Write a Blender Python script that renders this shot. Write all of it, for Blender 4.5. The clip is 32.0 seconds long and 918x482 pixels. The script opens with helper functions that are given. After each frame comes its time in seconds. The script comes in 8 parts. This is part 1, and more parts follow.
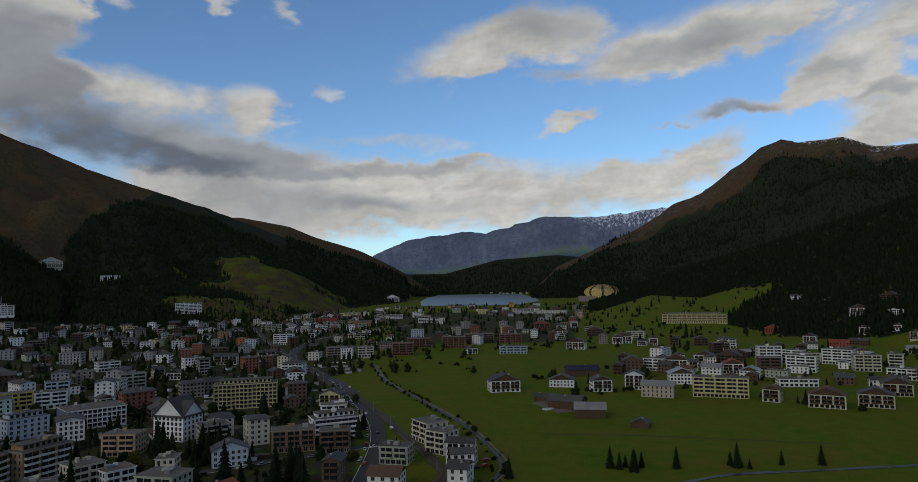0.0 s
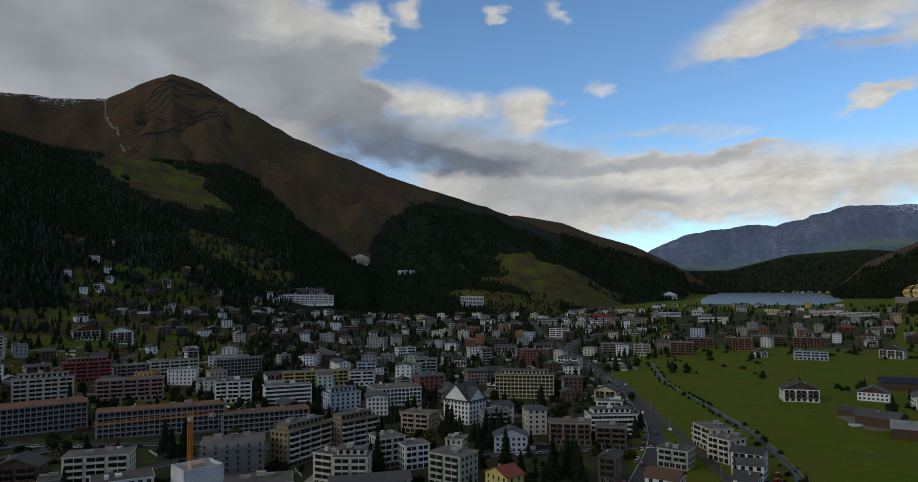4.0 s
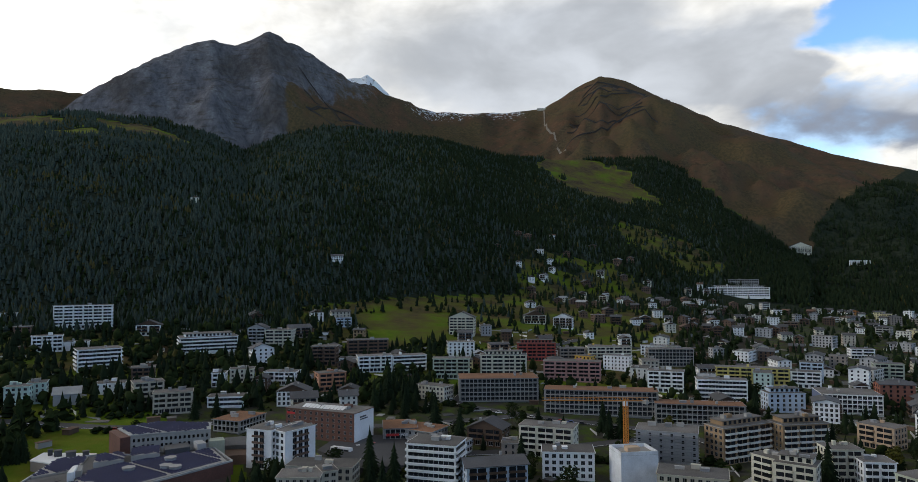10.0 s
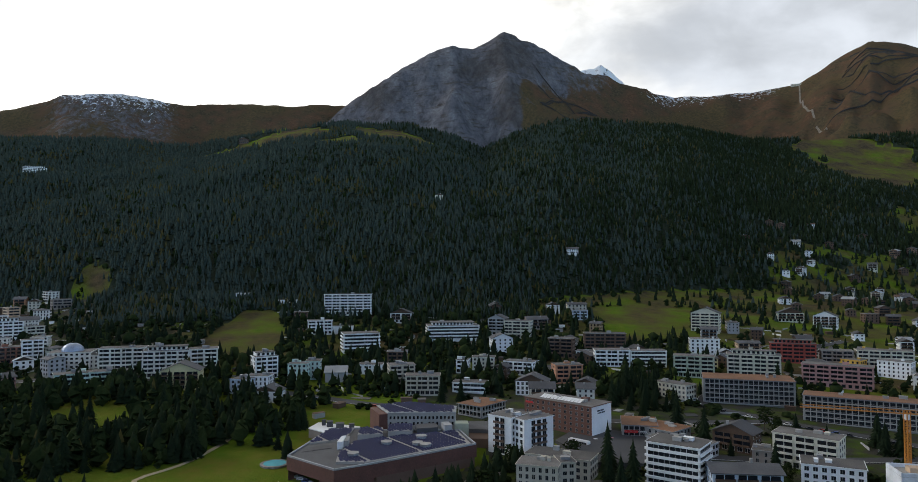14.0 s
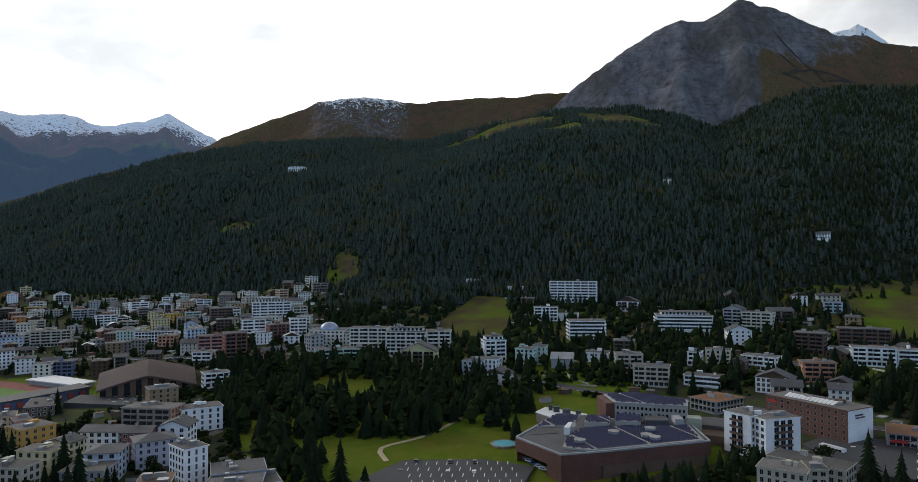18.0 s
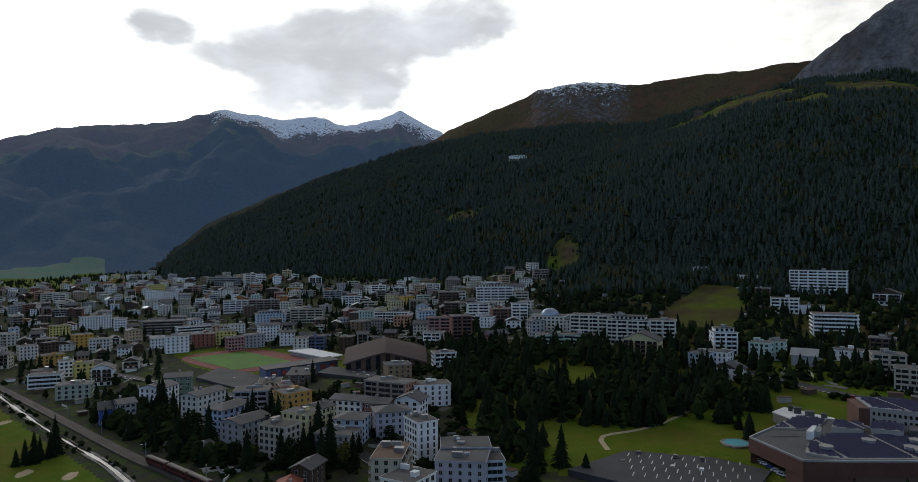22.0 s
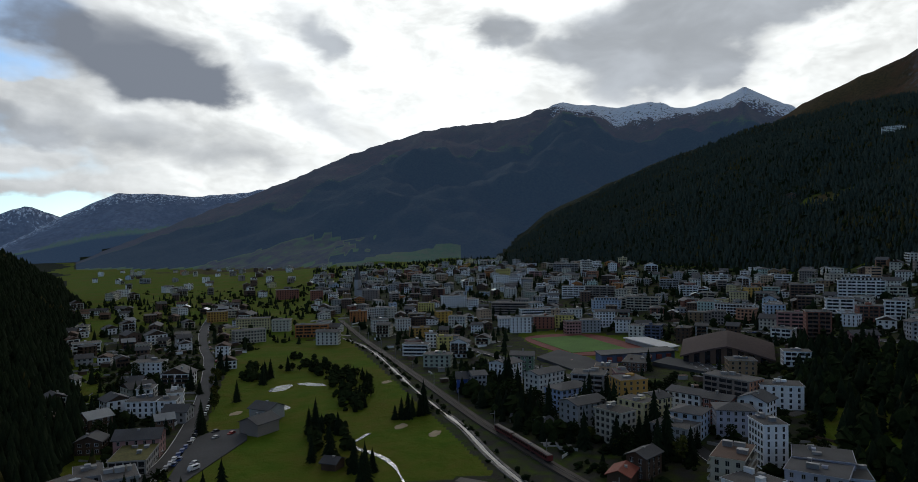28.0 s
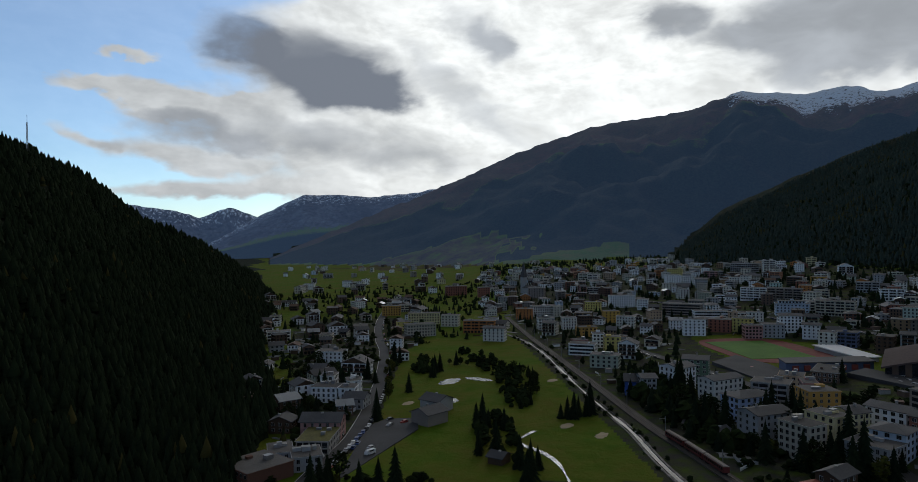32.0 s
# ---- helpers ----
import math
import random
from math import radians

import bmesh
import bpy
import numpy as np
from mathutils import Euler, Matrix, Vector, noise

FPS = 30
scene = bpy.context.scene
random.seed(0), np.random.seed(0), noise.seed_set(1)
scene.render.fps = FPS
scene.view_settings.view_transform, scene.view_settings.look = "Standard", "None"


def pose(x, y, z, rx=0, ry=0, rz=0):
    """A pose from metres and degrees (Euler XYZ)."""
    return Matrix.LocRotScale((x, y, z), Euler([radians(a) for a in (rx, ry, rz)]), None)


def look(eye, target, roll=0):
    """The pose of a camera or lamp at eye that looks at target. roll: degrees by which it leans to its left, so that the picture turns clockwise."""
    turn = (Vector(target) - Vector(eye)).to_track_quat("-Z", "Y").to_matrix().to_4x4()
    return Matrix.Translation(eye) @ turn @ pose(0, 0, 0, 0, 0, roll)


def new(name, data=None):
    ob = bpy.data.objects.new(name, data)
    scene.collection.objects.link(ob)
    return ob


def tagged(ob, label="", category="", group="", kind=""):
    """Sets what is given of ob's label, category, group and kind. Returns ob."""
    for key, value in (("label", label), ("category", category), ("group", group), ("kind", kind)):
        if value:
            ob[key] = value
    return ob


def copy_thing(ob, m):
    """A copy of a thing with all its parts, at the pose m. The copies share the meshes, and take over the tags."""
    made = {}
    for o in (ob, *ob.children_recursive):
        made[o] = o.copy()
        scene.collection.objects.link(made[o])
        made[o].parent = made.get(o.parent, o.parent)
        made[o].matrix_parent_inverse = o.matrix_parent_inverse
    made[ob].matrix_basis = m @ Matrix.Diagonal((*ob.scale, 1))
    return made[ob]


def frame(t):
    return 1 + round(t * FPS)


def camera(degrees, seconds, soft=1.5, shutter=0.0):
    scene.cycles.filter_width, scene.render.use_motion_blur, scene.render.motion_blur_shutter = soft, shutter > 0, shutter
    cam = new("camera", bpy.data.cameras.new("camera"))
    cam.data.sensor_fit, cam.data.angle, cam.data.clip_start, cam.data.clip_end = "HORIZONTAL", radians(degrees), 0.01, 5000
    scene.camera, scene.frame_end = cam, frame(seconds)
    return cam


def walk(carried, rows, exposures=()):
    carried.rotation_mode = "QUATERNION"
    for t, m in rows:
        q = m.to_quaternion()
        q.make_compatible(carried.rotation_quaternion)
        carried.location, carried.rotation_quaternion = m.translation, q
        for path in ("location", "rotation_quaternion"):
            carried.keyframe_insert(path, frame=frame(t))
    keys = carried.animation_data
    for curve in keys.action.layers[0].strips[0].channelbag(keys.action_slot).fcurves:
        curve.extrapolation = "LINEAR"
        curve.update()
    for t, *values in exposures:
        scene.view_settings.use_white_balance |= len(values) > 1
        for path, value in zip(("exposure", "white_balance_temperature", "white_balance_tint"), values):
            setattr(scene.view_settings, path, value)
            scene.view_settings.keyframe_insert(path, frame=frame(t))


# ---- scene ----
# camera: a drone that hovers 100 m over the valley floor and turns; seconds, heading, pitch, roll
WALK = (
    (0.0, -0.01, 3.21, 0.96),
    (0.5, 0.83, 3.24, 1.00),
    (1.0, 4.10, 3.24, 0.96),
    (1.5, 7.18, 3.24, 0.78),
    (2.0, 10.79, 3.24, 0.62),
    (2.5, 13.81, 3.23, 0.50),
    (3.0, 17.42, 3.23, 0.39),
    (3.5, 20.43, 3.19, 0.39),
    (5.5, 26.51, 2.98, 0.59),
    (6.0, 28.88, 2.93, 0.60),
    (6.5, 32.03, 2.88, 0.53),
    (7.0, 35.81, 2.85, 0.52),
    (7.5, 39.06, 2.79, 0.47),
    (8.0, 42.86, 2.75, 0.41),
    (8.5, 46.08, 2.72, 0.36),
    (9.0, 49.85, 2.68, 0.37),
    (9.5, 53.09, 2.65, 0.34),
    (10.0, 56.85, 2.61, 0.28),
    (10.5, 59.84, 2.59, 0.23),
    (11.0, 62.41, 2.54, 0.23),
    (11.5, 64.48, 2.46, 0.24),
    (12.0, 66.96, 2.39, 0.26),
    (12.5, 69.03, 2.33, 0.22),
    (13.0, 71.53, 2.26, 0.20),
    (13.5, 73.67, 2.19, 0.17),
    (14.0, 76.18, 2.10, 0.19),
    (14.5, 78.29, 1.99, 0.17),
    (16.5, 87.52, 1.53, 0.21),
    (17.0, 90.05, 1.39, 0.21),
    (17.5, 92.15, 1.27, 0.23),
    (18.0, 94.65, 1.12, 0.30),
    (18.5, 96.78, 1.02, 0.29),
    (19.0, 99.22, 0.87, 0.33),
    (19.5, 101.34, 0.75, 0.33),
    (20.0, 103.81, 0.61, 0.35),
    (20.5, 105.91, 0.48, 0.33),
    (21.0, 108.18, 0.37, 0.33),
    (21.5, 110.46, 0.25, 0.38),
    (22.0, 112.73, 0.13, 0.41),
    (22.5, 115.01, 0.03, 0.44),
    (23.0, 117.28, -0.08, 0.48),
    (23.5, 119.58, -0.17, 0.48),
    (24.0, 121.89, -0.24, 0.45),
    (24.5, 124.16, -0.30, 0.48),
    (25.0, 126.42, -0.35, 0.49),
    (25.5, 128.68, -0.40, 0.50),
    (27.5, 137.74, -0.62, 0.58),
    (28.0, 140.01, -0.66, 0.61),
    (28.5, 140.91, -0.67, 0.51),
    (29.0, 142.80, -0.67, 0.65),
    (29.5, 145.08, -0.68, 0.64),
    (30.0, 147.37, -0.67, 0.69),
    (30.5, 149.64, -0.70, 0.64),
    (31.0, 151.88, -0.66, 0.78),
    (31.5, 153.79, -0.67, 0.69),
    (32.0, 153.71, -0.67, 0.68),
)
EYE = 100.0
cam = camera(67.2, 32.0, soft=0.8)
walk(cam, [(t, pose(0, 0, EYE, 90 + pitch, roll, yaw)) for t, yaw, pitch, roll in WALK],
     [(0.0, -0.5, 6250, 9), (6.0, 0.0, 6300, 9), (9.0, 0.5, 6350, 9), (13.0, 0.9, 6350, 9), (17.0, 0.85, 6350, 9), (20.0, 0.5, 6300, 9), (25.0, -0.2, 6150, 9), (28.0, -0.45, 6050, 8), (32.0, -0.6, 6050, 8)])
# ---- sky and sun ----
SUN_AZ, SUN_EL = 142.0, 26.0
world = bpy.data.worlds.new("sky")
scene.world = world
world.use_nodes = True
wt = world.node_tree
for n in list(wt.nodes):
    wt.nodes.remove(n)


def wnode(kind, **props):
    n = wt.nodes.new(kind)
    for key, value in props.items():
        setattr(n, key, value)
    return n


def wmath(op, *ins):
    n = wnode("ShaderNodeMath", operation=op)
    for s, v in zip(n.inputs, ins):
        if isinstance(v, (int, float)):
            s.default_value = v
        else:
            wt.links.new(v, s)
    return n.outputs[0]


def wrange(v, a, b, c=0.0, d=1.0, smooth_step=True):
    n = wnode("ShaderNodeMapRange", interpolation_type="SMOOTHSTEP" if smooth_step else "LINEAR")
    wt.links.new(v, n.inputs[0])
    for s, x in zip(n.inputs[1:5], (a, b, c, d)):
        s.default_value = x
    return n.outputs[0]


def wmix(f, a, b):
    n = wnode("ShaderNodeMix", data_type="RGBA")
    for s, v in ((n.inputs[0], f), (n.inputs[6], a), (n.inputs[7], b)):
        if isinstance(v, (int, float)):
            s.default_value = v
        elif isinstance(v, tuple):
            s.default_value = (*v, 1)
        else:
            wt.links.new(v, s)
    return n.outputs[2]


coord = wnode("ShaderNodeTexCoord")
split = wnode("ShaderNodeSeparateXYZ")
wt.links.new(coord.outputs["Generated"], split.inputs[0])
az_raw = wmath("MULTIPLY", wmath("ARCTAN2", wmath("MULTIPLY", split.outputs[0], -1.0), split.outputs[1]), 57.2958)
az_sky = wmath("ADD", az_raw, wmath("MULTIPLY", wmath("LESS_THAN", az_raw, -70.0), 360.0))
el_sky = wmath("MULTIPLY", wmath("ARCSINE", split.outputs[2]), 57.2958)


def wnoise(scale, detail, rough_, stretch, seed, distort=0.0):
    """Cloud noise on the directions, drawn out level."""
    m = wnode("ShaderNodeMapping")
    m.inputs["Scale"].default_value = (scale, scale, scale * stretch)
    m.inputs["Location"].default_value = (seed, seed * 0.7, -seed)
    wt.links.new(coord.outputs["Generated"], m.inputs[0])
    n = wnode("ShaderNodeTexNoise", noise_dimensions="3D")
    n.inputs["Scale"].default_value, n.inputs["Detail"].default_value, n.inputs["Roughness"].default_value = 1.0, detail, rough_
    n.inputs["Distortion"].default_value = distort
    wt.links.new(m.outputs[0], n.inputs["Vector"])
    return n.outputs[0]


def cvec(x, y, z):
    n = wnode("ShaderNodeCombineXYZ")
    for v, k in zip((x, y, z), n.inputs):
        wt.links.new(v, k)
    return n.outputs[0]


def centred(v, k):
    """Noise turned to a shift of up to k/2 degrees either way."""
    return wmath("MULTIPLY_ADD", v, k, -k / 2)


billow, billow2, fine = wnoise(7.0, 5, 0.5, 2.0, 3.1, 0.3), wnoise(12.0, 5, 0.5, 2.0, 8.4, 0.2), wnoise(26.0, 4, 0.5, 1.8, 1.7)
az_w = wmath("ADD", wmath("ADD", az_sky, centred(billow2, 6.5)), centred(fine, 2.4))
el_w = wmath("ADD", wmath("ADD", el_sky, centred(billow, 3.6)), centred(fine, 1.5))


def clouds(rows, after, reach=1.6, core=0.25, weak=1.0):
    """The sum of all clouds of a list: each is highest in its middle and falls to 0 past its edge. The running sum goes into the next one's third axis, where it weighs nothing, so that they are worked out one by one."""
    for az0, el0, ra, re, tilt, top in rows:
        n = wnode("ShaderNodeMapping", vector_type="TEXTURE")
        n.inputs["Location"].default_value, n.inputs["Rotation"].default_value, n.inputs["Scale"].default_value = (az0, el0, 0), (0, 0, radians(tilt)), (ra, re, 1e6)
        wt.links.new(cvec(az_w, el_w, after), n.inputs[0])
        d = wnode("ShaderNodeVectorMath", operation="LENGTH")
        wt.links.new(n.outputs[0], d.inputs[0])
        after = wmath("ADD", after, wrange(d.outputs["Value"], reach, core, 0.0, top * weak))
    return after


# clouds: heading, height, half width, half height, tilt, strength; first lit ones, then grey ones, then the dark bellies
WHITE_NORTH = [(25.2, 14.6, 6.6, 1.1, 3, 0.8), (16.2, 14.0, 2.5, 1.7, 0, 1.0), (-0.9, 6.9, 16.1, 2.8, 0, 1), (-19.3, 9.1, 3.9, 1.5, -20, 1.0), (-13.4, 8.2, 3.2, 1.1, 0, 1.0), (10.7, 7.7, 1.4, 0.8, 0, 1.0), (-2.0, 10.0, 1.5, 0.3, 0, 1.0), (-4.1, 18.6, 7.9, 1.8, -10, 1.0), (-1.1, 17.0, 3.1, 0.7, 0, 0.8), (-20.1, 18.2, 9.2, 2.2, -8, 1.0), (-26.8, 19.0, 3.4, 1.1, -10, 0.8), (-31.6, 16.0, 4.7, 2.4, -25, 1.0), (-28.1, 13.6, 4.2, 0.8, -10, 1.0), (-33.1, 11.4, 3.1, 2.4, 0, 1.0)]
WHITE_NORTH_SMALL = [(-8.9, 12.8, 2.2, 0.5, -15, 0.9), (11.1, 15.4, 0.9, 0.7, 0, 0.5), (33.4, 19.2, 3.4, 1.8, -20, 1.0), (29.7, 20.6, 1.7, 1.5, 0, 1.0), (25.7, 21.4, 1.5, 1.1, 0, 0.8), (19.2, 21.3, 1.1, 0.7, 0, 0.8), (13.9, 21.3, 0.8, 1.1, -50, 0.6), (-31.7, 9.5, 3.9, 0.9, 0, 1.0), (3.9, 11.3, 6.3, 0.7, 0, 0.45), (14.9, 6.5, 10.5, 2.8, 0, 1), (17.1, 6.8, 7.9, 2.2, 0, 0.9)]
WHITE_SOUTH = [(179.2, 13.2, 1.3, 0.5, 0, 1), (181.8, 11.0, 2.3, 0.6, 5, 0.9), (178.5, 10.6, 2.8, 1.1, 10, 1.0), (175.9, 9.9, 2.5, 1.1, 0, 1.0), (170.7, 9.5, 4.0, 0.9, 0, 1.0), (172.6, 3.3, 10.0, 0.9, 0, 1), (167.1, 7.6, 12.8, 2.5, 5, 1.0), (164.3, 13.1, 10.8, 4.1, 10, 1.0), (184.0, 8.0, 2.2, 0.5, 15, 0.4), (181.5, 7.1, 2.3, 0.5, 15, 0.4), (174.7, 5.6, 7.2, 1.0, 8, 0.8)]
GREY_NORTH = [(24.8, 11.1, 12.1, 2.7, 5, 1), (16.7, 10.3, 6.7, 1.0, 5, 0.7), (32.4, 15.8, 3.3, 3.5, 0, 0.9), (45.2, 17.5, 11.6, 5.3, 0, 0.75), (35.6, 15.1, 5.8, 2.3, 5, 0.8), (7.3, 9.2, 10.1, 0.5, -2, 0.75), (4.0, 6.5, 7.3, 0.8, 0, 0.5), (15.3, 6.5, 8.6, 2.0, 0, 0.7), (-7.8, 20.1, 4.4, 1.7, 0, 0.8), (-19.6, 17.8, 7.5, 1.5, -6, 0.85), (-29.3, 14.9, 3.6, 0.8, -20, 0.7), (-32.0, 12.9, 2.5, 0.6, -10, 0.7), (-22.0, 12.6, 3.2, 0.6, 0, 0.9), (-17.2, 12.1, 1.1, 0.2, -10, 0.7), (-7.9, 16.2, 2.4, 0.5, -10, 0.6)]
GREY_WEST = [(56.5, 18.5, 22.4, 5.7, 0, 0.62), (38.0, 15.4, 7.3, 2.4, 5, 0.75), (53.5, 15.8, 13.8, 4.0, 0, 0.5), (80.7, 19.1, 4.2, 3.1, 0, 0.4), (123.5, 15.7, 9.1, 3.2, 0, 0.8), (112.1, 17.5, 4.1, 2.2, -20, 0.6), (126.5, 11.6, 3.3, 1.4, 0, 0.6), (85.5, 16.3, 3.1, 2.6, 0, 0.35), (96.6, 17.7, 1.4, 1.3, 0, 0.15)]
GREY_SOUTH = [(124.1, 14.0, 7.7, 3.6, 0, 0.8), (117.8, 17.3, 9.0, 2.1, -10, 0.8), (110.9, 16.4, 4.0, 1.1, -10, 0.6), (131.8, 14.4, 4.1, 0.9, 10, 0.6), (118.8, 11.5, 2.0, 1.5, 0, 0.6), (152.6, 11.2, 8.0, 1.5, 38, 0.75), (151.0, 15.9, 1.9, 1.3, 40, 0.6), (137.9, 15.8, 1.3, 1.0, 0, 0.45), (157.2, 5.2, 4.3, 1.1, 0, 0.4), (136.2, 15.9, 1.9, 1.0, 0, 0.5), (120.1, 11.8, 1.7, 1.3, 0, 0.5), (152.4, 16.2, 4.2, 1.5, 40, 0.6), (167.6, 7.6, 11.9, 2.1, 6, 0.85), (175.9, 8.2, 5.0, 1.3, 10, 0.7), (137.0, 16.4, 2.4, 1.4, 0, 0.6), (96.9, 14.6, 2.2, 1.2, -20, 0.35)]
DARK = [(165.2, 13.0, 8.8, 3.0, 9, 1.0), (171.5, 15.2, 3.5, 1.7, 10, 0.8), (161.5, 11.8, 5.7, 1.7, 5, 0.7), (22.3, 9.6, 8.0, 1.2, 6, 0.75), (29.5, 11.5, 6.0, 2.1, 0, 0.5), (28.2, 10.4, 10.9, 1.5, 5, 0.45), (179.9, 6.7, 1.6, 0.6, 10, 0.4), (-22.2, 12.5, 2.5, 0.4, 0, 0.4)]
overcast = wmath("MULTIPLY", wrange(az_w, 31, 42), wrange(az_w, 171, 158))
cover = clouds(WHITE_NORTH + WHITE_NORTH_SMALL + WHITE_SOUTH, wmath("MULTIPLY_ADD", overcast, 1.5, centred(fine, 0.7)))
cover = clouds(GREY_NORTH, cover, weak=0.8)
# unseen grey cloud deck above the view, added to dim the ground
overhead = wrange(el_sky, 22, 36)
cloud = wmath("MAXIMUM", wrange(cover, 0.05, 0.95), wmath("MAXIMUM", wmath("MULTIPLY", overhead, 0.9), wrange(az_sky, 150, 168, 0.0, 0.25)))
shade = clouds(GREY_NORTH + GREY_WEST + GREY_SOUTH, wmath("ADD", wmath("MULTIPLY", cloud, 1e-6), wmath("ADD", centred(billow2, 0.7), centred(fine, 0.5))), 1.55, 0.3)
shade = wmath("MAXIMUM", wmath("MAXIMUM", wrange(shade, -0.1, 1.3), wrange(az_w, 156, 174, 0.0, 0.6)), wmath("MULTIPLY", overhead, 0.92))
gloom = clouds(DARK, wmath("ADD", wmath("MULTIPLY", shade, 1e-6), centred(fine, 0.35)), 1.45, 0.3)
gloom = wmath("MINIMUM", wrange(gloom, 0.05, 1.1), wrange(cover, 0.2, 0.8))
sun_way = Vector((-math.sin(radians(SUN_AZ)) * math.cos(radians(SUN_EL)), math.cos(radians(SUN_AZ)) * math.cos(radians(SUN_EL)), math.sin(radians(SUN_EL))))
dot = wnode("ShaderNodeVectorMath", operation="DOT_PRODUCT")
wt.links.new(coord.outputs["Generated"], dot.inputs[0])
dot.inputs[1].default_value = sun_way
near_sun = wrange(dot.outputs["Value"], 0.35, 1.0)
sky = wnode("ShaderNodeTexSky", sky_type="NISHITA", sun_disc=False, sun_elevation=radians(SUN_EL), sun_rotation=radians(-SUN_AZ), altitude=1600.0)
sky_col = wnode("ShaderNodeVectorMath", operation="SCALE")
wt.links.new(sky.outputs[0], sky_col.inputs[0])
sky_col.inputs["Scale"].default_value = 0.15
sky_tint = wnode("ShaderNodeVectorMath", operation="MULTIPLY")
wt.links.new(sky_col.outputs[0], sky_tint.inputs[0])
sky_tint.inputs[1].default_value = (0.85, 1.05, 1.19)
above = wnoise(12.0, 5, 0.5, 2.0, 8.4 - 0.07, 0.2)
relief = wmath("MULTIPLY_ADD", wmath("SUBTRACT", billow2, above), 1.5, 0.95)
puff = wmath("MULTIPLY", wrange(wmath("ADD", wmath("MULTIPLY", billow, 0.6), wmath("MULTIPLY", fine, 0.4)), 0.3, 0.7, 0.84, 1.12), wmath("MINIMUM", wmath("MAXIMUM", relief, 0.84), 1.08))
lit = wmix(near_sun, (0.79, 0.755, 0.69), (1.62, 1.58, 1.48))
white_mul = wnode("ShaderNodeVectorMath", operation="SCALE")
wt.links.new(lit, white_mul.inputs[0])
wt.links.new(puff, white_mul.inputs["Scale"])
white_col = white_mul.outputs[0]
grey_mul = wnode("ShaderNodeVectorMath", operation="SCALE")
wt.links.new(wmix(near_sun, (0.36, 0.375, 0.40), (0.62, 0.63, 0.645)), grey_mul.inputs[0])
wt.links.new(wrange(billow, 0.3, 0.7, 0.86, 1.24), grey_mul.inputs["Scale"])
# the added deck overhead is darker than the clouds in view
grey_col = wmix(overhead, grey_mul.outputs[0], (0.126, 0.118, 0.109))
dark_col = wmix(near_sun, (0.185, 0.205, 0.25), (0.30, 0.32, 0.365))
sky_all = wmix(cloud, sky_tint.outputs[0], wmix(gloom, wmix(shade, white_col, grey_col), dark_col))
back = wnode("ShaderNodeBackground")
back.inputs["Strength"].default_value = 1.0
wt.links.new(sky_all, back.inputs[0])
out = wnode("ShaderNodeOutputWorld")
wt.links.new(back.outputs[0], out.inputs[0])
sun = new("sun", bpy.data.lights.new("sun", "SUN"))
sun.data.energy, sun.data.angle, sun.data.color = 0.5, radians(14), (1.0, 0.93, 0.84)
sun.matrix_world = look(sun_way * 1000, (0, 0, 0))
# ---- the lie of the land: heading (degrees, anticlockwise from +y), distance and height ----
def smooth(a, b, v):
    u = np.clip((v - a) / (b - a), 0, 1)
    return u * u * (3 - 2 * u)


def heading(x, y):
    a = np.degrees(np.arctan2(-x, y))
    return np.where(a < -60, a + 360, a)


def spot(az, r):
    """The place at that heading and distance."""
    return -r * math.sin(radians(az)), r * math.cos(radians(az))


def bumps(x, y, size, seed):
    """Smooth value noise in -1..1 on a grid of that size."""
    u, v = np.asarray(x, float) / size + seed * 17.13, np.asarray(y, float) / size - seed * 9.71
    i, j = np.floor(u).astype(np.int64), np.floor(v).astype(np.int64)
    f, g = u - i, v - j
    f, g = f * f * (3 - 2 * f), g * g * (3 - 2 * g)

    def h(a, b):
        n = (a * 374761393 + b * 668265263 + seed * 69069) & 0x7FFFFFFF
        n = ((n ^ (n >> 13)) * 1274126177) & 0x7FFFFFFF
        return ((n ^ (n >> 16)) & 0xFFFF) / 32767.5 - 1
    return (h(i, j) * (1 - f) + h(i + 1, j) * f) * (1 - g) + (h(i, j + 1) * (1 - f) + h(i + 1, j + 1) * f) * g


def rough(x, y, size, seed, octaves=4):
    return sum(bumps(x, y, size / 2 ** k, seed + k) / 2 ** k for k in range(octaves))


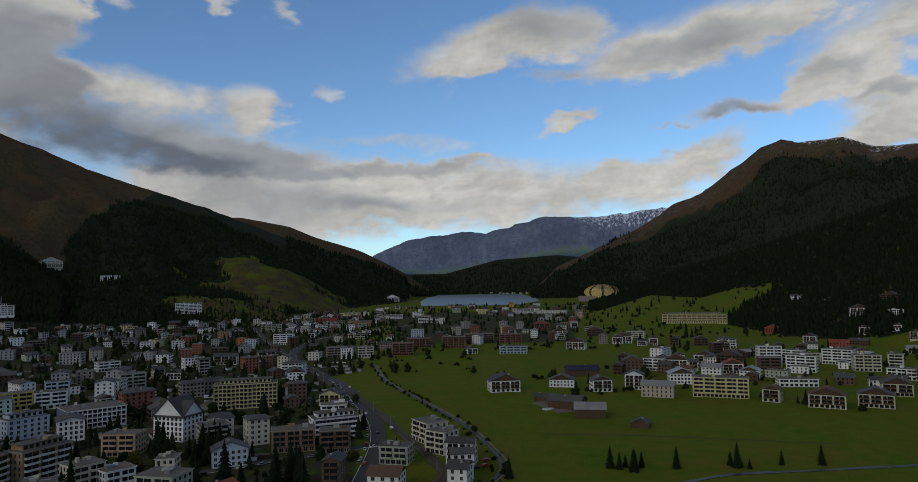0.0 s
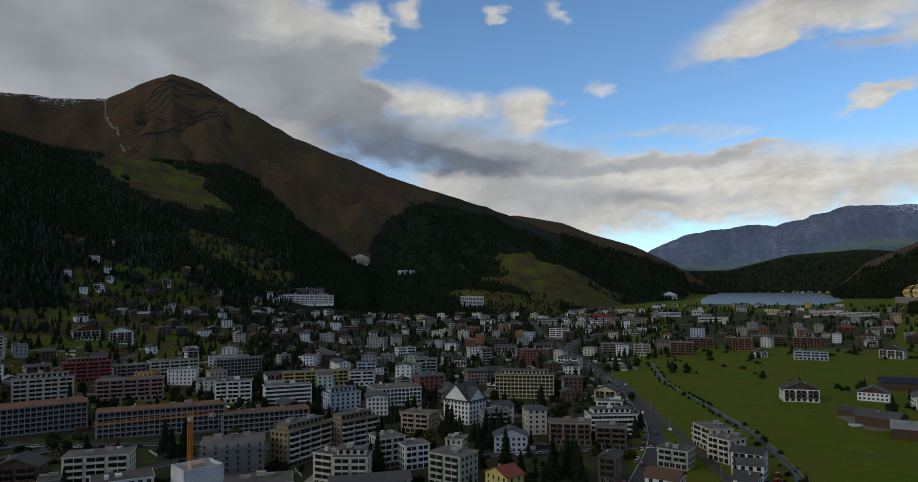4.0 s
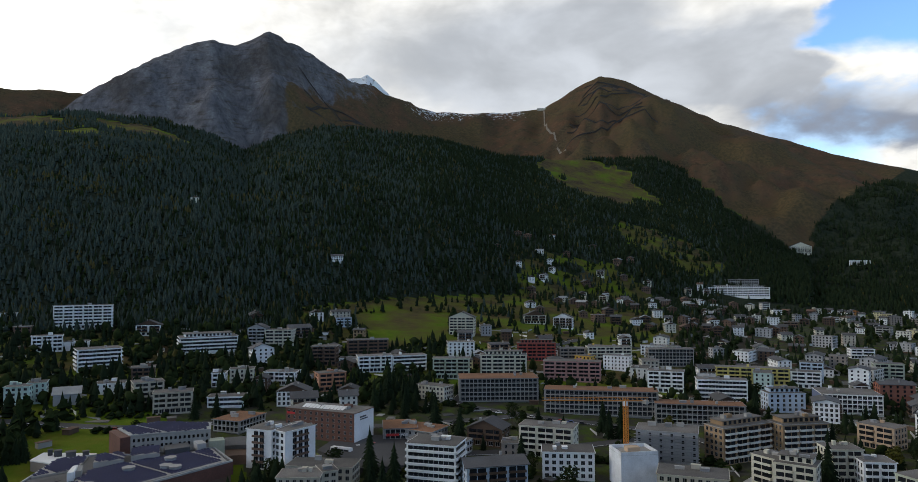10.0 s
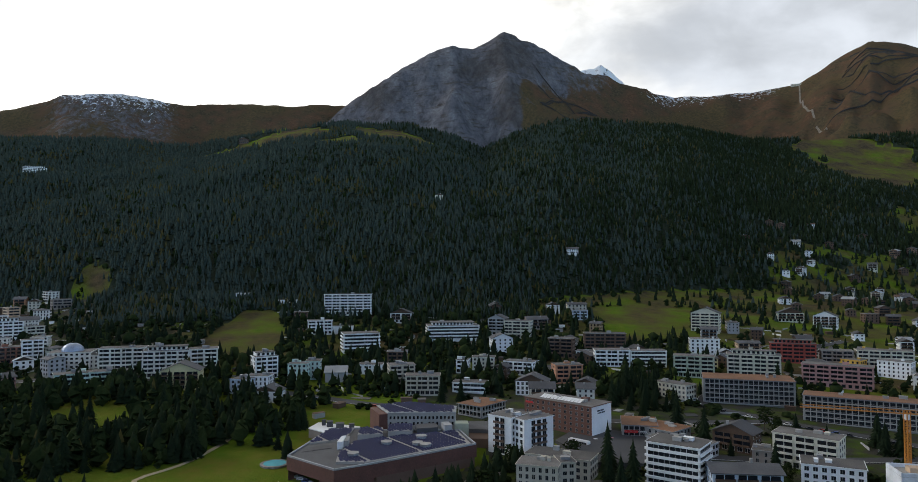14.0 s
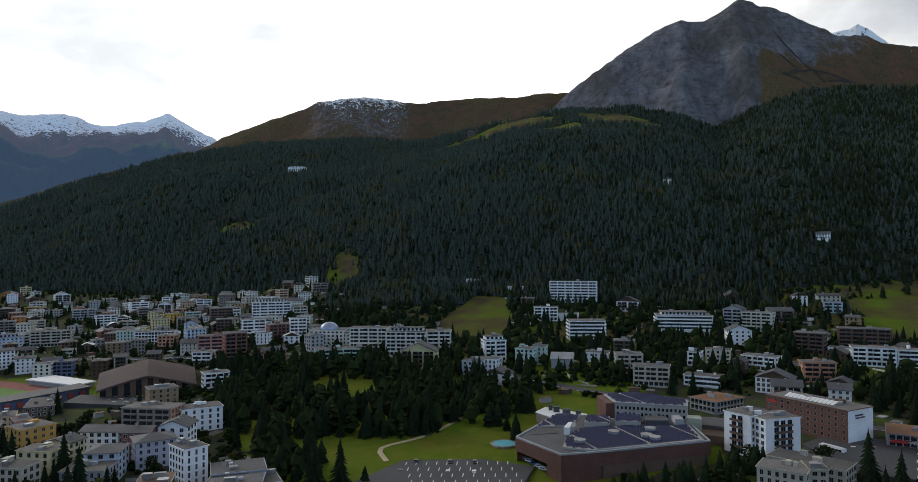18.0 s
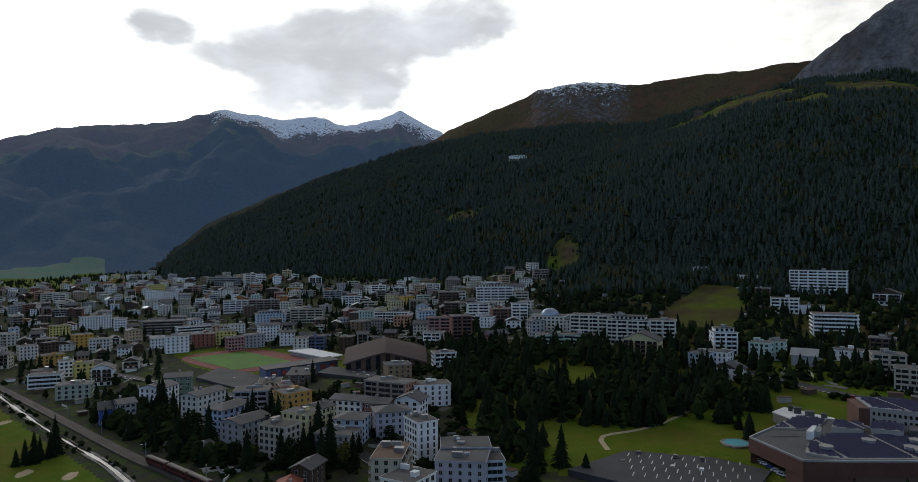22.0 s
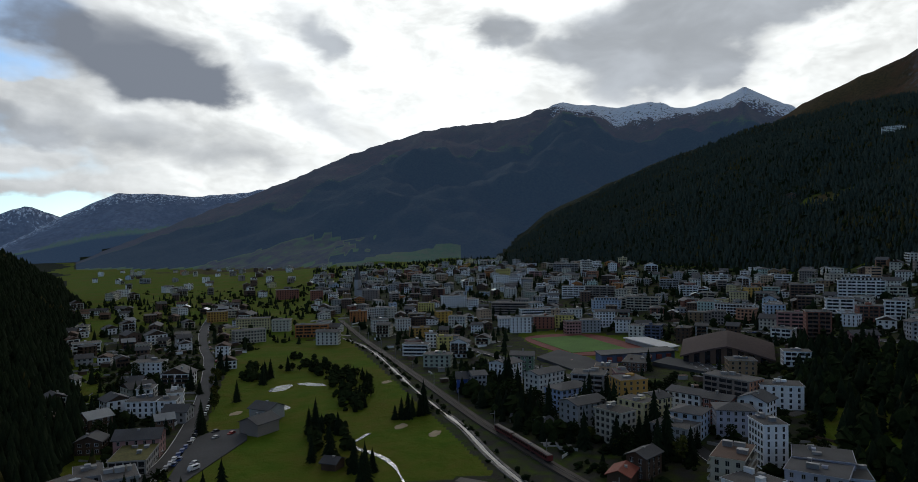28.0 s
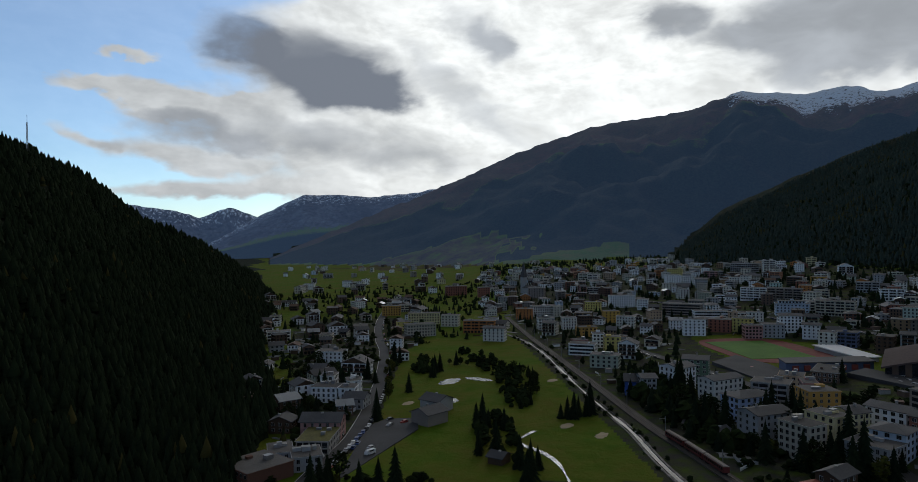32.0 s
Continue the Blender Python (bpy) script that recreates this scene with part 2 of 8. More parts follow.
# each ridge: crest knots (heading, angle of the crest as seen from the hovering point), distances of crest and foot by heading, curve, ruggedness
RIDGES = {
    "park_hill": ([(30, 2), (38, 7.6), (41, 9.0), (48, 9.2), (53, 9.5), (58.7, 10.9), (63.4, 11.6), (67.8, 11.9), (71.7, 10.8), (74.1, 9.6),
                   (76.6, 10.7), (80.4, 11.6), (85, 11.7), (88.8, 11.2), (93.5, 10.3), (97.4, 9.3), (103, 9.4), (110, 8.9), (115.5, 8.0),
                   (122.8, 5.9), (128, 3.8), (132.8, 1.6), (137, -2), (140, -6)],
                  [(38, 2300), (60, 1800), (90, 1700), (115, 2100), (135, 2300)], [(38, 1250), (60, 950), (75, 790), (100, 850), (115, 1050), (135, 1450)], 0.95, 0.10),
    "back_ridge": ([(78, 8), (83, 12.9), (86, 13.1), (94, 12.8), (98, 12.45), (102.2, 12.9), (106.1, 12.3), (110, 10.8), (113.7, 9.1), (115.5, 8.1), (119, 5)],
                   [(80, 3000), (118, 3200)], [(80, 1900), (118, 2300)], 0.9, 0.12),
    "massif": ([(4.5, 0.3), (6.9, 1.3), (10.7, 2.4), (13.8, 3.5), (18.4, 5.3), (20.2, 6.0), (24.1, 7.2), (27, 8.1), (31.9, 10), (35.8, 11.4),
                (40.5, 13.9), (42.9, 15.1), (45.1, 15.8), (47.2, 14.8), (49.8, 13.3), (53.9, 13.1), (58.7, 13.2), (62, 14.3), (64.4, 15.3), (66.2, 15.8),
                (69.3, 17.7), (72.4, 19.1), (74.9, 17.8), (76.6, 18.1), (80.2, 16.6), (83.7, 14.5), (86, 12.6), (90, 9)],
               [(4, 3400), (20, 3000), (45, 3300), (60, 3100), (72, 2900), (90, 2800)], [(4, 2700), (14, 1650), (25, 1350), (45, 1250), (60, 1750), (72, 1800), (90, 1900)], 1.15, 0.16),
    "rear_peak": ([(60.5, 12.5), (62.4, 14.4), (63.6, 15.6), (64.4, 16.2), (65.0, 15.9), (66.4, 15.7), (69, 14)], [(64, 3450)], [(64, 3150)], 1.0, 0.12),
    "far_shoulder": ([(2, -1), (5.3, 1.1), (8.1, 2.5), (11.6, 3.6), (13.8, 4.5), (17.5, 5.2), (24, 5)], [(3, 4400)], [(3, 3500)], 1.0, 0.1),
    "snow_ridge": ([(112, 6), (114, 9.1), (115.8, 10.0), (117.5, 10.8), (119.2, 10.1), (122, 9.6), (124.5, 10.2), (127, 9.9), (129, 10.2), (131.4, 10.5), (135, 9.4), (143, 8.4),
                    (148.8, 6.5), (153.5, 4.5), (161, 1.5), (166.4, -0.7), (169.8, -2.1), (173, -4)],
                   [(114, 4300), (150, 4000), (170, 3800)], [(112, 2500), (130, 2100), (150, 2000), (170, 2900)], 1.0, 0.13),
    "far_south": ([(151, 3.0), (153.4, 4.1), (157.7, 3.3), (160.6, 3.1), (166.3, 3.3), (169.9, 1.5), (173, -0.3), (177, -3)], [(150, 4550)], [(150, 3900)], 1.0, 0.1),
    "farthest_south": ([(165, -1), (169.9, 1.4), (172.1, 2.3), (174.3, 1.4), (176, 2), (178.8, 2.4), (186, 2.8)], [(170, 4800)], [(170, 4500)], 1.0, 0.14),
    "wood_hill": ([(168.2, -7), (170, -3.6), (174.3, -0.9), (178, 1.0), (182, 4.0), (185.5, 6.0), (187.2, 6.7), (196, 10), (230, 12), (270, 10), (300, 8), (322, 6)],
                  [(168, 1500), (175, 1150), (187, 900), (230, 800), (300, 1100), (322, 1500)], [(168, 800), (172, 420), (178, 330), (190, 290), (230, 300), (300, 500), (322, 800)], 1.0, 0.06),
    "east_wood": ([(-60, 8), (-40, 7), (-33.8, 5.3), (-31.5, 4.4), (-27.7, 3.3), (-23.7, 2.1), (-19.5, 0.9), (-15, -0.6), (-10.8, -1.8), (-8, -3)],
                  [(-40, 2000), (-8, 2600)], [(-60, 700), (-40, 900), (-25, 1150), (-8, 2000)], 1.0, 0.06),
    "meadow_hill": ([(-9, -3.4), (-12.5, -2.4), (-15.4, -1.5), (-20.2, -1.8), (-23, -3.5)], [(-15, 1700)], [(-15, 1330)], 0.8, 0.0),
    "east_peak": ([(-60, 7), (-40, 9), (-34, 8.9), (-31.6, 8.9), (-29.5, 9.9), (-26.4, 9.7), (-25.4, 10.2), (-24, 9.7), (-21.8, 8.1), (-19.6, 6.5), (-17.4, 5.7),
                   (-15.1, 4.1), (-10.4, 2.0), (-8, 0.8), (-6, -1)], [(-40, 3600), (-10, 3900)], [(-40, 2400), (-10, 2900)], 1.05, 0.12),
    "lake_wood": ([(8, -0.8), (5, 0.5), (1.1, 0.5), (-3.2, 1.6), (-8.1, 1.9), (-12.7, 1.4), (-16, 0)], [(0, 4450)], [(0, 4020)], 1.0, 0.05),
    "far_north": ([(9, 0.5), (6.9, 2.2), (4, 3.4), (2.1, 3.6), (-0.4, 4), (-2.3, 3.8), (-7.2, 5.1), (-10, 5), (-12.4, 5), (-15.1, 5.4), (-20, 5.4), (-26, 4)], [(0, 4850)], [(0, 4560)], 1.0, 0.14),
}


def knots(pairs, az):
    pairs = sorted(pairs)
    return np.interp(az, [p[0] for p in pairs], [p[1] for p in pairs])


def floor_height(x, y):
    """The valley floor, the sunny bank with the town on it, and the bank of the eastern woods."""
    w = -x
    z = np.where(y > 0, 0.007 * np.minimum(y, 2400), 0.007 * np.maximum(y, -4500))
    bank = np.interp(w, [230, 450, 600, 740, 900, 1150, 1500], [0, 12, 27, 47, 78, 130, 200])
    near = smooth(1900, 900, np.hypot(x, y)) * smooth(-480, -120, y)
    bank_s = np.interp(w - 250, [230, 450, 650, 900, 1200, 1700], [0, 14, 38, 80, 130, 220]) * smooth(2600, 1500, np.hypot(x, y))
    z = z + bank * near + bank_s * np.interp(np.hypot(x, y), [750, 1100, 1700], [1, 0.85, 0.55]) * (1 - near) * smooth(300, -300, y) + 0.02 * np.maximum(x - 500, 0)
    field = smooth(1.35, 0.95, np.hypot((x + 485) / 75, (y + 400) / 95))
    return z * (1 - field) - 0.5 * field


def ridge_parts(x, y):
    az, r = heading(x, y), np.hypot(x, y)
    base = floor_height(x, y)
    z, who, rise = base.copy(), np.full(x.shape, -1), np.zeros(x.shape)
    for k, (crest, dist, foot, curve, rug) in enumerate(RIDGES.values()):
        lo, hi = min(c[0] for c in crest), max(c[0] for c in crest)
        edge = smooth(lo - 2.5, lo, az) * smooth(hi + 2.5, hi, az)
        a, rr, ff = knots(crest, az), knots(dist, az), knots(foot, az)
        u = (r - ff) / (rr - ff)
        if not ((u > 0) & (edge > 0)).any():
            continue
        if rug > 0.07:
            a = a + rug * smooth(0.55, 1.0, (r - ff) / (rr - ff)) * (0.55 * bumps(az, 0 * az, 0.9, 60 + k) + 0.45 * bumps(az, 0 * az, 0.37, 70 + k)) * np.where((az > 5) & (az < 60), 0.25, 1)
        top = EYE + rr * np.tan(np.radians(a))
        v = np.clip(u, 0, 1)
        shape = v ** curve
        wob = rug * (rough(x, y, 420, 40 + 7 * k, 6) + (0.5 * rough(x, y, 120, 91 + k, 3) if rug > 0.11 else 0)) * np.sin(np.pi * v) ** 0.7 * np.maximum(top - base, 0) * 0.7
        h = base + (top - base) * shape + wob - np.maximum(u - 1 - 0.02 * rr / (rr - ff), 0) * (rr - ff) * 0.45
        h = np.where((u > 0) & (edge > 0), h, -1e4) - (1 - edge) * 900
        m = h > z
        z, who, rise = np.where(m, h, z), np.where(m, k, who), np.where(m, v, rise)
    return z, who, rise


def ground(x, y):
    z, who, rise = ridge_parts(np.atleast_1d(np.asarray(x, float)), np.atleast_1d(np.asarray(y, float)))
    return z


# rings of open ground inside the town: park, golf course, fields, sports ground, forecourt, congress hall
PARK = [(-401, -180), (-524, -230), (-536, -48), (-470, 32), (-414, 11), (-341, -1), (-287, -63), (-283, -103)]
GOLF = [(-76, -280), (-129, -363), (-226, -569), (-273, -613), (-349, -584), (-196, -214)]
MEADOW_RINGS = [
    [(-37, 455), (-129, 709), (-92, 747), (-78, 703), (17, 699), (24, 589), (106, 500), (165, 575), (218, 519), (311, 477), (213, 329), (21, 341), (20, 399), (1, 483)],
    [(20, 836), (87, 902), (163, 904), (267, 947), (211, 742), (200, 810), (83, 692), (25, 698)],
    GOLF, PARK,
    [(-752, 339), (-730, 461), (-608, 384), (-583, 289)],
    [(-481, -485), (-525, -477), (-537, -451), (-541, -405), (-556, -387), (-536, -342), (-530, -262), (-451, -223), (-442, -280), (-415, -336), (-443, -425)],
    [(-343, 136), (-362, 163), (-343, 188), (-297, 162), (-310, 147)],
    [(205, 957), (364, 931), (543, 825), (593, 898), (404, 1056)],
    [(-600, -80), (-690, -66), (-775, -48), (-770, -10), (-640, -5), (-575, -12)],
    [(-325, -10), (-285, 14), (-325, 95), (-385, 100), (-420, 49), (-385, 5)]]


def in_ring(x, y, ring):
    """For arrays: which points lie in a ring."""
    res = np.zeros(np.shape(x), bool)
    for (xa, ya), (xb, yb) in zip(ring, ring[1:] + ring[:1]):
        if ya != yb:
            res ^= ((ya > y) != (yb > y)) & (x < (xb - xa) * (y - ya) / (yb - ya) + xa)
    return res
# ---- materials ----
MATS = {}


def material(name, colour, roughness=0.8, grain=2.0, vary=0.25, stain=0.12, stain_size=0.15, bump=0.2, metallic=0.0, per_object=0.0, bump_scale=1.0):
    """A procedural surface: grain at one scale, stains at a larger one, a fine relief, and some change from piece to piece."""
    if name in MATS:
        return MATS[name]
    m = bpy.data.materials.new(name)
    m.use_nodes = True
    t = m.node_tree
    b = t.nodes["Principled BSDF"]
    co = t.nodes.new("ShaderNodeTexCoord")
    n1, n2 = t.nodes.new("ShaderNodeTexNoise"), t.nodes.new("ShaderNodeTexNoise")
    for n, s in ((n1, grain), (n2, stain_size)):
        n.inputs["Scale"].default_value, n.inputs["Detail"].default_value = s, 5
        t.links.new(co.outputs["Object"], n.inputs["Vector"])
    f1, f2, mul = t.nodes.new("ShaderNodeMapRange"), t.nodes.new("ShaderNodeMapRange"), t.nodes.new("ShaderNodeMath")
    for f, n, v in ((f1, n1, vary), (f2, n2, stain)):
        t.links.new(n.outputs[0], f.inputs[0])
        f.inputs[1].default_value, f.inputs[2].default_value = 0.25, 0.75
        f.inputs[3].default_value, f.inputs[4].default_value = 1 - v, 1 + v
    mul.operation = "MULTIPLY"
    t.links.new(f1.outputs[0], mul.inputs[0]), t.links.new(f2.outputs[0], mul.inputs[1])
    value = mul.outputs[0]
    if per_object:
        oi, fo, m3 = t.nodes.new("ShaderNodeObjectInfo"), t.nodes.new("ShaderNodeMapRange"), t.nodes.new("ShaderNodeMath")
        t.links.new(oi.outputs["Random"], fo.inputs[0])
        fo.inputs[3].default_value, fo.inputs[4].default_value = 1 - per_object, 1 + per_object
        m3.operation = "MULTIPLY"
        t.links.new(value, m3.inputs[0]), t.links.new(fo.outputs[0], m3.inputs[1])
        value = m3.outputs[0]
    sc = t.nodes.new("ShaderNodeVectorMath")
    sc.operation = "SCALE"
    sc.inputs[0].default_value = colour
    t.links.new(value, sc.inputs["Scale"])
    t.links.new(sc.outputs[0], b.inputs["Base Color"])
    b.inputs["Roughness"].default_value, b.inputs["Metallic"].default_value = roughness, metallic
    if bump:
        bp = t.nodes.new("ShaderNodeBump")
        bp.inputs["Strength"].default_value, bp.inputs["Distance"].default_value = bump, 0.1 * bump_scale
        t.links.new(n1.outputs[0], bp.inputs["Height"])
        t.links.new(bp.outputs[0], b.inputs["Normal"])
    MATS[name] = m
    return m


def land_material(haze_glow=0.0):
    """Meadow, forest floor, heath, scree, rock and snow, chosen by the cover weights of the land and broken up by
    noise; for far land, blue haze is put into the emission.
    """
    m = bpy.data.materials.new("land")
    m.use_nodes = True
    t = m.node_tree
    b = t.nodes["Principled BSDF"]
    co = t.nodes.new("ShaderNodeTexCoord")

    def nz(scale, detail=6, stretch=(1, 1, 1), rough_=0.55):
        mp = t.nodes.new("ShaderNodeMapping")
        mp.inputs["Scale"].default_value = stretch
        t.links.new(co.outputs["Object"], mp.inputs[0])
        n = t.nodes.new("ShaderNodeTexNoise")
        n.inputs["Scale"].default_value, n.inputs["Detail"].default_value, n.inputs["Roughness"].default_value = scale, detail, rough_
        t.links.new(mp.outputs[0], n.inputs["Vector"])
        return n.outputs[0]

    def mixc(f, a, c):
        n = t.nodes.new("ShaderNodeMix")
        n.data_type = "RGBA"
        for s, v in ((n.inputs[0], f), (n.inputs[6], a), (n.inputs[7], c)):
            if isinstance(v, tuple):
                s.default_value = (*v, 1)
            else:
                t.links.new(v, s)
        return n.outputs[2]

    def weight(attr, noise_out, amount, lo=0.35, hi=0.65):
        a = t.nodes.new("ShaderNodeAttribute")
        a.attribute_name = attr
        s, p, r = t.nodes.new("ShaderNodeMath"), t.nodes.new("ShaderNodeMath"), t.nodes.new("ShaderNodeMapRange")
        s.operation, p.operation, r.interpolation_type = "MULTIPLY_ADD", "ADD", "SMOOTHSTEP"
        t.links.new(noise_out, s.inputs[0])
        s.inputs[1].default_value, s.inputs[2].default_value = amount, -amount / 2
        t.links.new(s.outputs[0], p.inputs[0]), t.links.new(a.outputs["Fac"], p.inputs[1])
        t.links.new(p.outputs[0], r.inputs[0])
        r.inputs[1].default_value, r.inputs[2].default_value = lo, hi
        return r.outputs[0]

    def ramp(n, a=0.35, c=0.65):
        r = t.nodes.new("ShaderNodeMapRange")
        t.links.new(n, r.inputs[0])
        r.inputs[1].default_value, r.inputs[2].default_value = a, c
        return r.outputs[0]

    big, mid, fine_, grain = nz(0.004), nz(0.02), nz(0.11), nz(0.8, 4)
    grass = mixc(ramp(mid), mixc(ramp(fine_), (0.080, 0.146, 0.010), (0.115, 0.166, 0.015)), mixc(ramp(fine_), (0.115, 0.148, 0.015), (0.15, 0.138, 0.024)))
    heath = mixc(ramp(mid, 0.4, 0.6), mixc(ramp(fine_), (0.078, 0.048, 0.032), (0.122, 0.072, 0.043)), mixc(ramp(fine_), (0.092, 0.070, 0.041), (0.046, 0.039, 0.027)))
    heath = mixc(ramp(big, 0.46, 0.6), heath, mixc(ramp(fine_), (0.105, 0.074, 0.038), (0.060, 0.052, 0.030)))
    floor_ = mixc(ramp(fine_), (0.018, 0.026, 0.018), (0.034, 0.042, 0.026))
    streak = nz(0.03, 12, (1.6, 1.6, 0.55), 0.72)
    gully = nz(0.009, 8, (2.2, 2.2, 0.3), 0.6)
    rock = mixc(ramp(streak, 0.36, 0.66), (0.062, 0.062, 0.072), (0.135, 0.135, 0.152))
    rock = mixc(ramp(gully, 0.48, 0.66), rock, mixc(ramp(fine_), (0.12, 0.12, 0.135), (0.19, 0.19, 0.205)))
    rock = mixc(ramp(big, 0.5, 0.62), rock, mixc(ramp(streak), (0.05, 0.047, 0.05), (0.10, 0.095, 0.098)))
    strata = nz(0.045, 6, (0.35, 0.35, 1.6), 0.65)
    rock = mixc(ramp(strata, 0.52, 0.68), rock, mixc(ramp(streak), (0.04, 0.036, 0.036), (0.10, 0.088, 0.08)))
    earth = mixc(ramp(fine_), (0.032, 0.032, 0.032), (0.060, 0.057, 0.052))
    col = mixc(weight("heath", mid, 0.7), grass, heath)
    col = mixc(weight("earth", fine_, 0.5), col, earth)
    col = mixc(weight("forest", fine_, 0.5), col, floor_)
    col = mixc(weight("rock", streak, 1.1), col, rock)
    col = mixc(weight("snow", nz(0.04, 12, (1.5, 1.5, 0.4), 0.75), 1.6, 0.47, 0.58), col, (0.62, 0.65, 0.70))
    t.links.new(col, b.inputs["Base Color"])
    b.inputs["Roughness"].default_value = 0.95
    b.inputs["Specular IOR Level"].default_value = 0.03
    # blue air haze over the distance, put in as emission
    if haze_glow:
        b.inputs["Emission Color"].default_value, b.inputs["Emission Strength"].default_value = (0.16, 0.28, 0.55, 1), haze_glow
    bp = t.nodes.new("ShaderNodeBump")
    bp.inputs["Strength"].default_value, bp.inputs["Distance"].default_value = 0.55, 8.0
    t.links.new(nz(0.05, 8, (1, 1, 1), 0.7), bp.inputs["Height"])
    t.links.new(bp.outputs[0], b.inputs["Normal"])
    return m


def crown_material(name, dark, light, larches=0.0):
    m = bpy.data.materials.new(name)
    m.use_nodes = True
    t = m.node_tree
    b = t.nodes["Principled BSDF"]
    g, oi = t.nodes.new("ShaderNodeNewGeometry"), t.nodes.new("ShaderNodeObjectInfo")
    co, n = t.nodes.new("ShaderNodeTexCoord"), t.nodes.new("ShaderNodeTexNoise")
    n.inputs["Scale"].default_value, n.inputs["Detail"].default_value = 0.9, 4
    t.links.new(co.outputs["Object"], n.inputs["Vector"])
    a, c = t.nodes.new("ShaderNodeMath"), t.nodes.new("ShaderNodeMath")
    a.operation, c.operation = "ADD", "MULTIPLY_ADD"
    t.links.new(g.outputs["Random Per Island"], a.inputs[0]), t.links.new(oi.outputs["Random"], a.inputs[1])
    t.links.new(a.outputs[0], c.inputs[0])
    c.inputs[1].default_value = 0.4
    t.links.new(n.outputs[0], c.inputs[2])
    r = t.nodes.new("ShaderNodeMapRange")
    t.links.new(c.outputs[0], r.inputs[0])
    r.inputs[1].default_value, r.inputs[2].default_value = 0.4, 1.15
    wide = t.nodes.new("ShaderNodeTexNoise")
    wide.inputs["Scale"].default_value, wide.inputs["Detail"].default_value = 0.011, 5
    t.links.new(co.outputs["Object"], wide.inputs["Vector"])
    larch, gate, yes = t.nodes.new("ShaderNodeMapRange"), t.nodes.new("ShaderNodeMath"), t.nodes.new("ShaderNodeMath")
    t.links.new(wide.outputs[0], larch.inputs[0])
    larch.inputs[1].default_value, larch.inputs[2].default_value = 0.52, 0.66
    larch.inputs[3].default_value, larch.inputs[4].default_value = 0.0, larches
    gate.operation, yes.operation = "LESS_THAN", "MULTIPLY"
    t.links.new(g.outputs["Random Per Island"], gate.inputs[0]), t.links.new(larch.outputs[0], gate.inputs[1])
    t.links.new(gate.outputs[0], yes.inputs[0])
    yes.inputs[1].default_value = 0.85
    mx = t.nodes.new("ShaderNodeMix")
    mx.data_type = "RGBA"
    t.links.new(r.outputs[0], mx.inputs[0])
    mx.inputs[6].default_value, mx.inputs[7].default_value = (*dark, 1), (*light, 1)
    autumn = t.nodes.new("ShaderNodeMix")
    autumn.data_type = "RGBA"
    t.links.new(yes.outputs[0], autumn.inputs[0]), t.links.new(mx.outputs[2], autumn.inputs[6])
    autumn.inputs[7].default_value = (0.062, 0.056, 0.018, 1)
    t.links.new(autumn.outputs[2], b.inputs["Base Color"])
    b.inputs["Roughness"].default_value = 0.95
    b.inputs["Specular IOR Level"].default_value = 0.02
    return m


# far and middle land glow faintly blue in place of air haze
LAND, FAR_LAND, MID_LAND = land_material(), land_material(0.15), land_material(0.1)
# darker than needles are: the crowns' self-shade is put into the colour
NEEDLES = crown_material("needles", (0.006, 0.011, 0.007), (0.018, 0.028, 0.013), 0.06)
# slope trees, larches among them: blue haze is put into the needle colour
HAZY_FOREST = crown_material("hazy_needles", (0.026, 0.042, 0.038), (0.052, 0.068, 0.052), 0.35)
LEAVES = crown_material("leaves", (0.03, 0.045, 0.012), (0.10, 0.095, 0.02))
DARK_LEAVES = crown_material("dark_leaves", (0.010, 0.018, 0.008), (0.028, 0.040, 0.013))
material("bark", (0.09, 0.065, 0.045), 0.95, 3, 0.4)

# wall paints, renders and claddings
for name_, colour_ in {"white": (0.80, 0.80, 0.79), "ivory": (0.66, 0.64, 0.58), "cream": (0.58, 0.55, 0.45), "beige": (0.47, 0.43, 0.35), "butter": (0.60, 0.53, 0.30), "lemon": (0.62, 0.52, 0.16),
                       "yellow": (0.52, 0.44, 0.14), "yellow_deep": (0.55, 0.33, 0.06), "ochre": (0.48, 0.27, 0.06), "orange": (0.42, 0.17, 0.05), "peach": (0.50, 0.36, 0.24), "salmon": (0.48, 0.24, 0.14),
                       "pink": (0.40, 0.22, 0.20), "lilac": (0.40, 0.40, 0.47), "pale_blue": (0.46, 0.53, 0.62), "periwinkle": (0.42, 0.50, 0.70), "cobalt": (0.06, 0.12, 0.42), "slate_blue": (0.12, 0.15, 0.25),
                       "mint": (0.47, 0.58, 0.52), "sage": (0.40, 0.43, 0.34), "green": (0.12, 0.20, 0.14), "grey": (0.36, 0.36, 0.36), "concrete": (0.33, 0.32, 0.30), "taupe": (0.26, 0.22, 0.19),
                       "tan": (0.30, 0.20, 0.11), "umber": (0.13, 0.08, 0.055), "brick": (0.26, 0.10, 0.065), "red": (0.32, 0.07, 0.05), "rust_brown": (0.14, 0.065, 0.045), "glass": (0.20, 0.21, 0.22)}.items():
    material(name_, colour_, 0.85, 1.2, 0.07, 0.10, 0.12, 0.08)
material("fence_steel", (0.028, 0.025, 0.024), 0.8, 2.0, 0.2, 0.2)
material("wood", (0.085, 0.05, 0.03), 0.85, 4.0, 0.35, 0.2)
material("flat_roof", (0.125, 0.116, 0.107), 0.95, 1.5, 0.25, 0.30, 0.08, per_object=0.3)
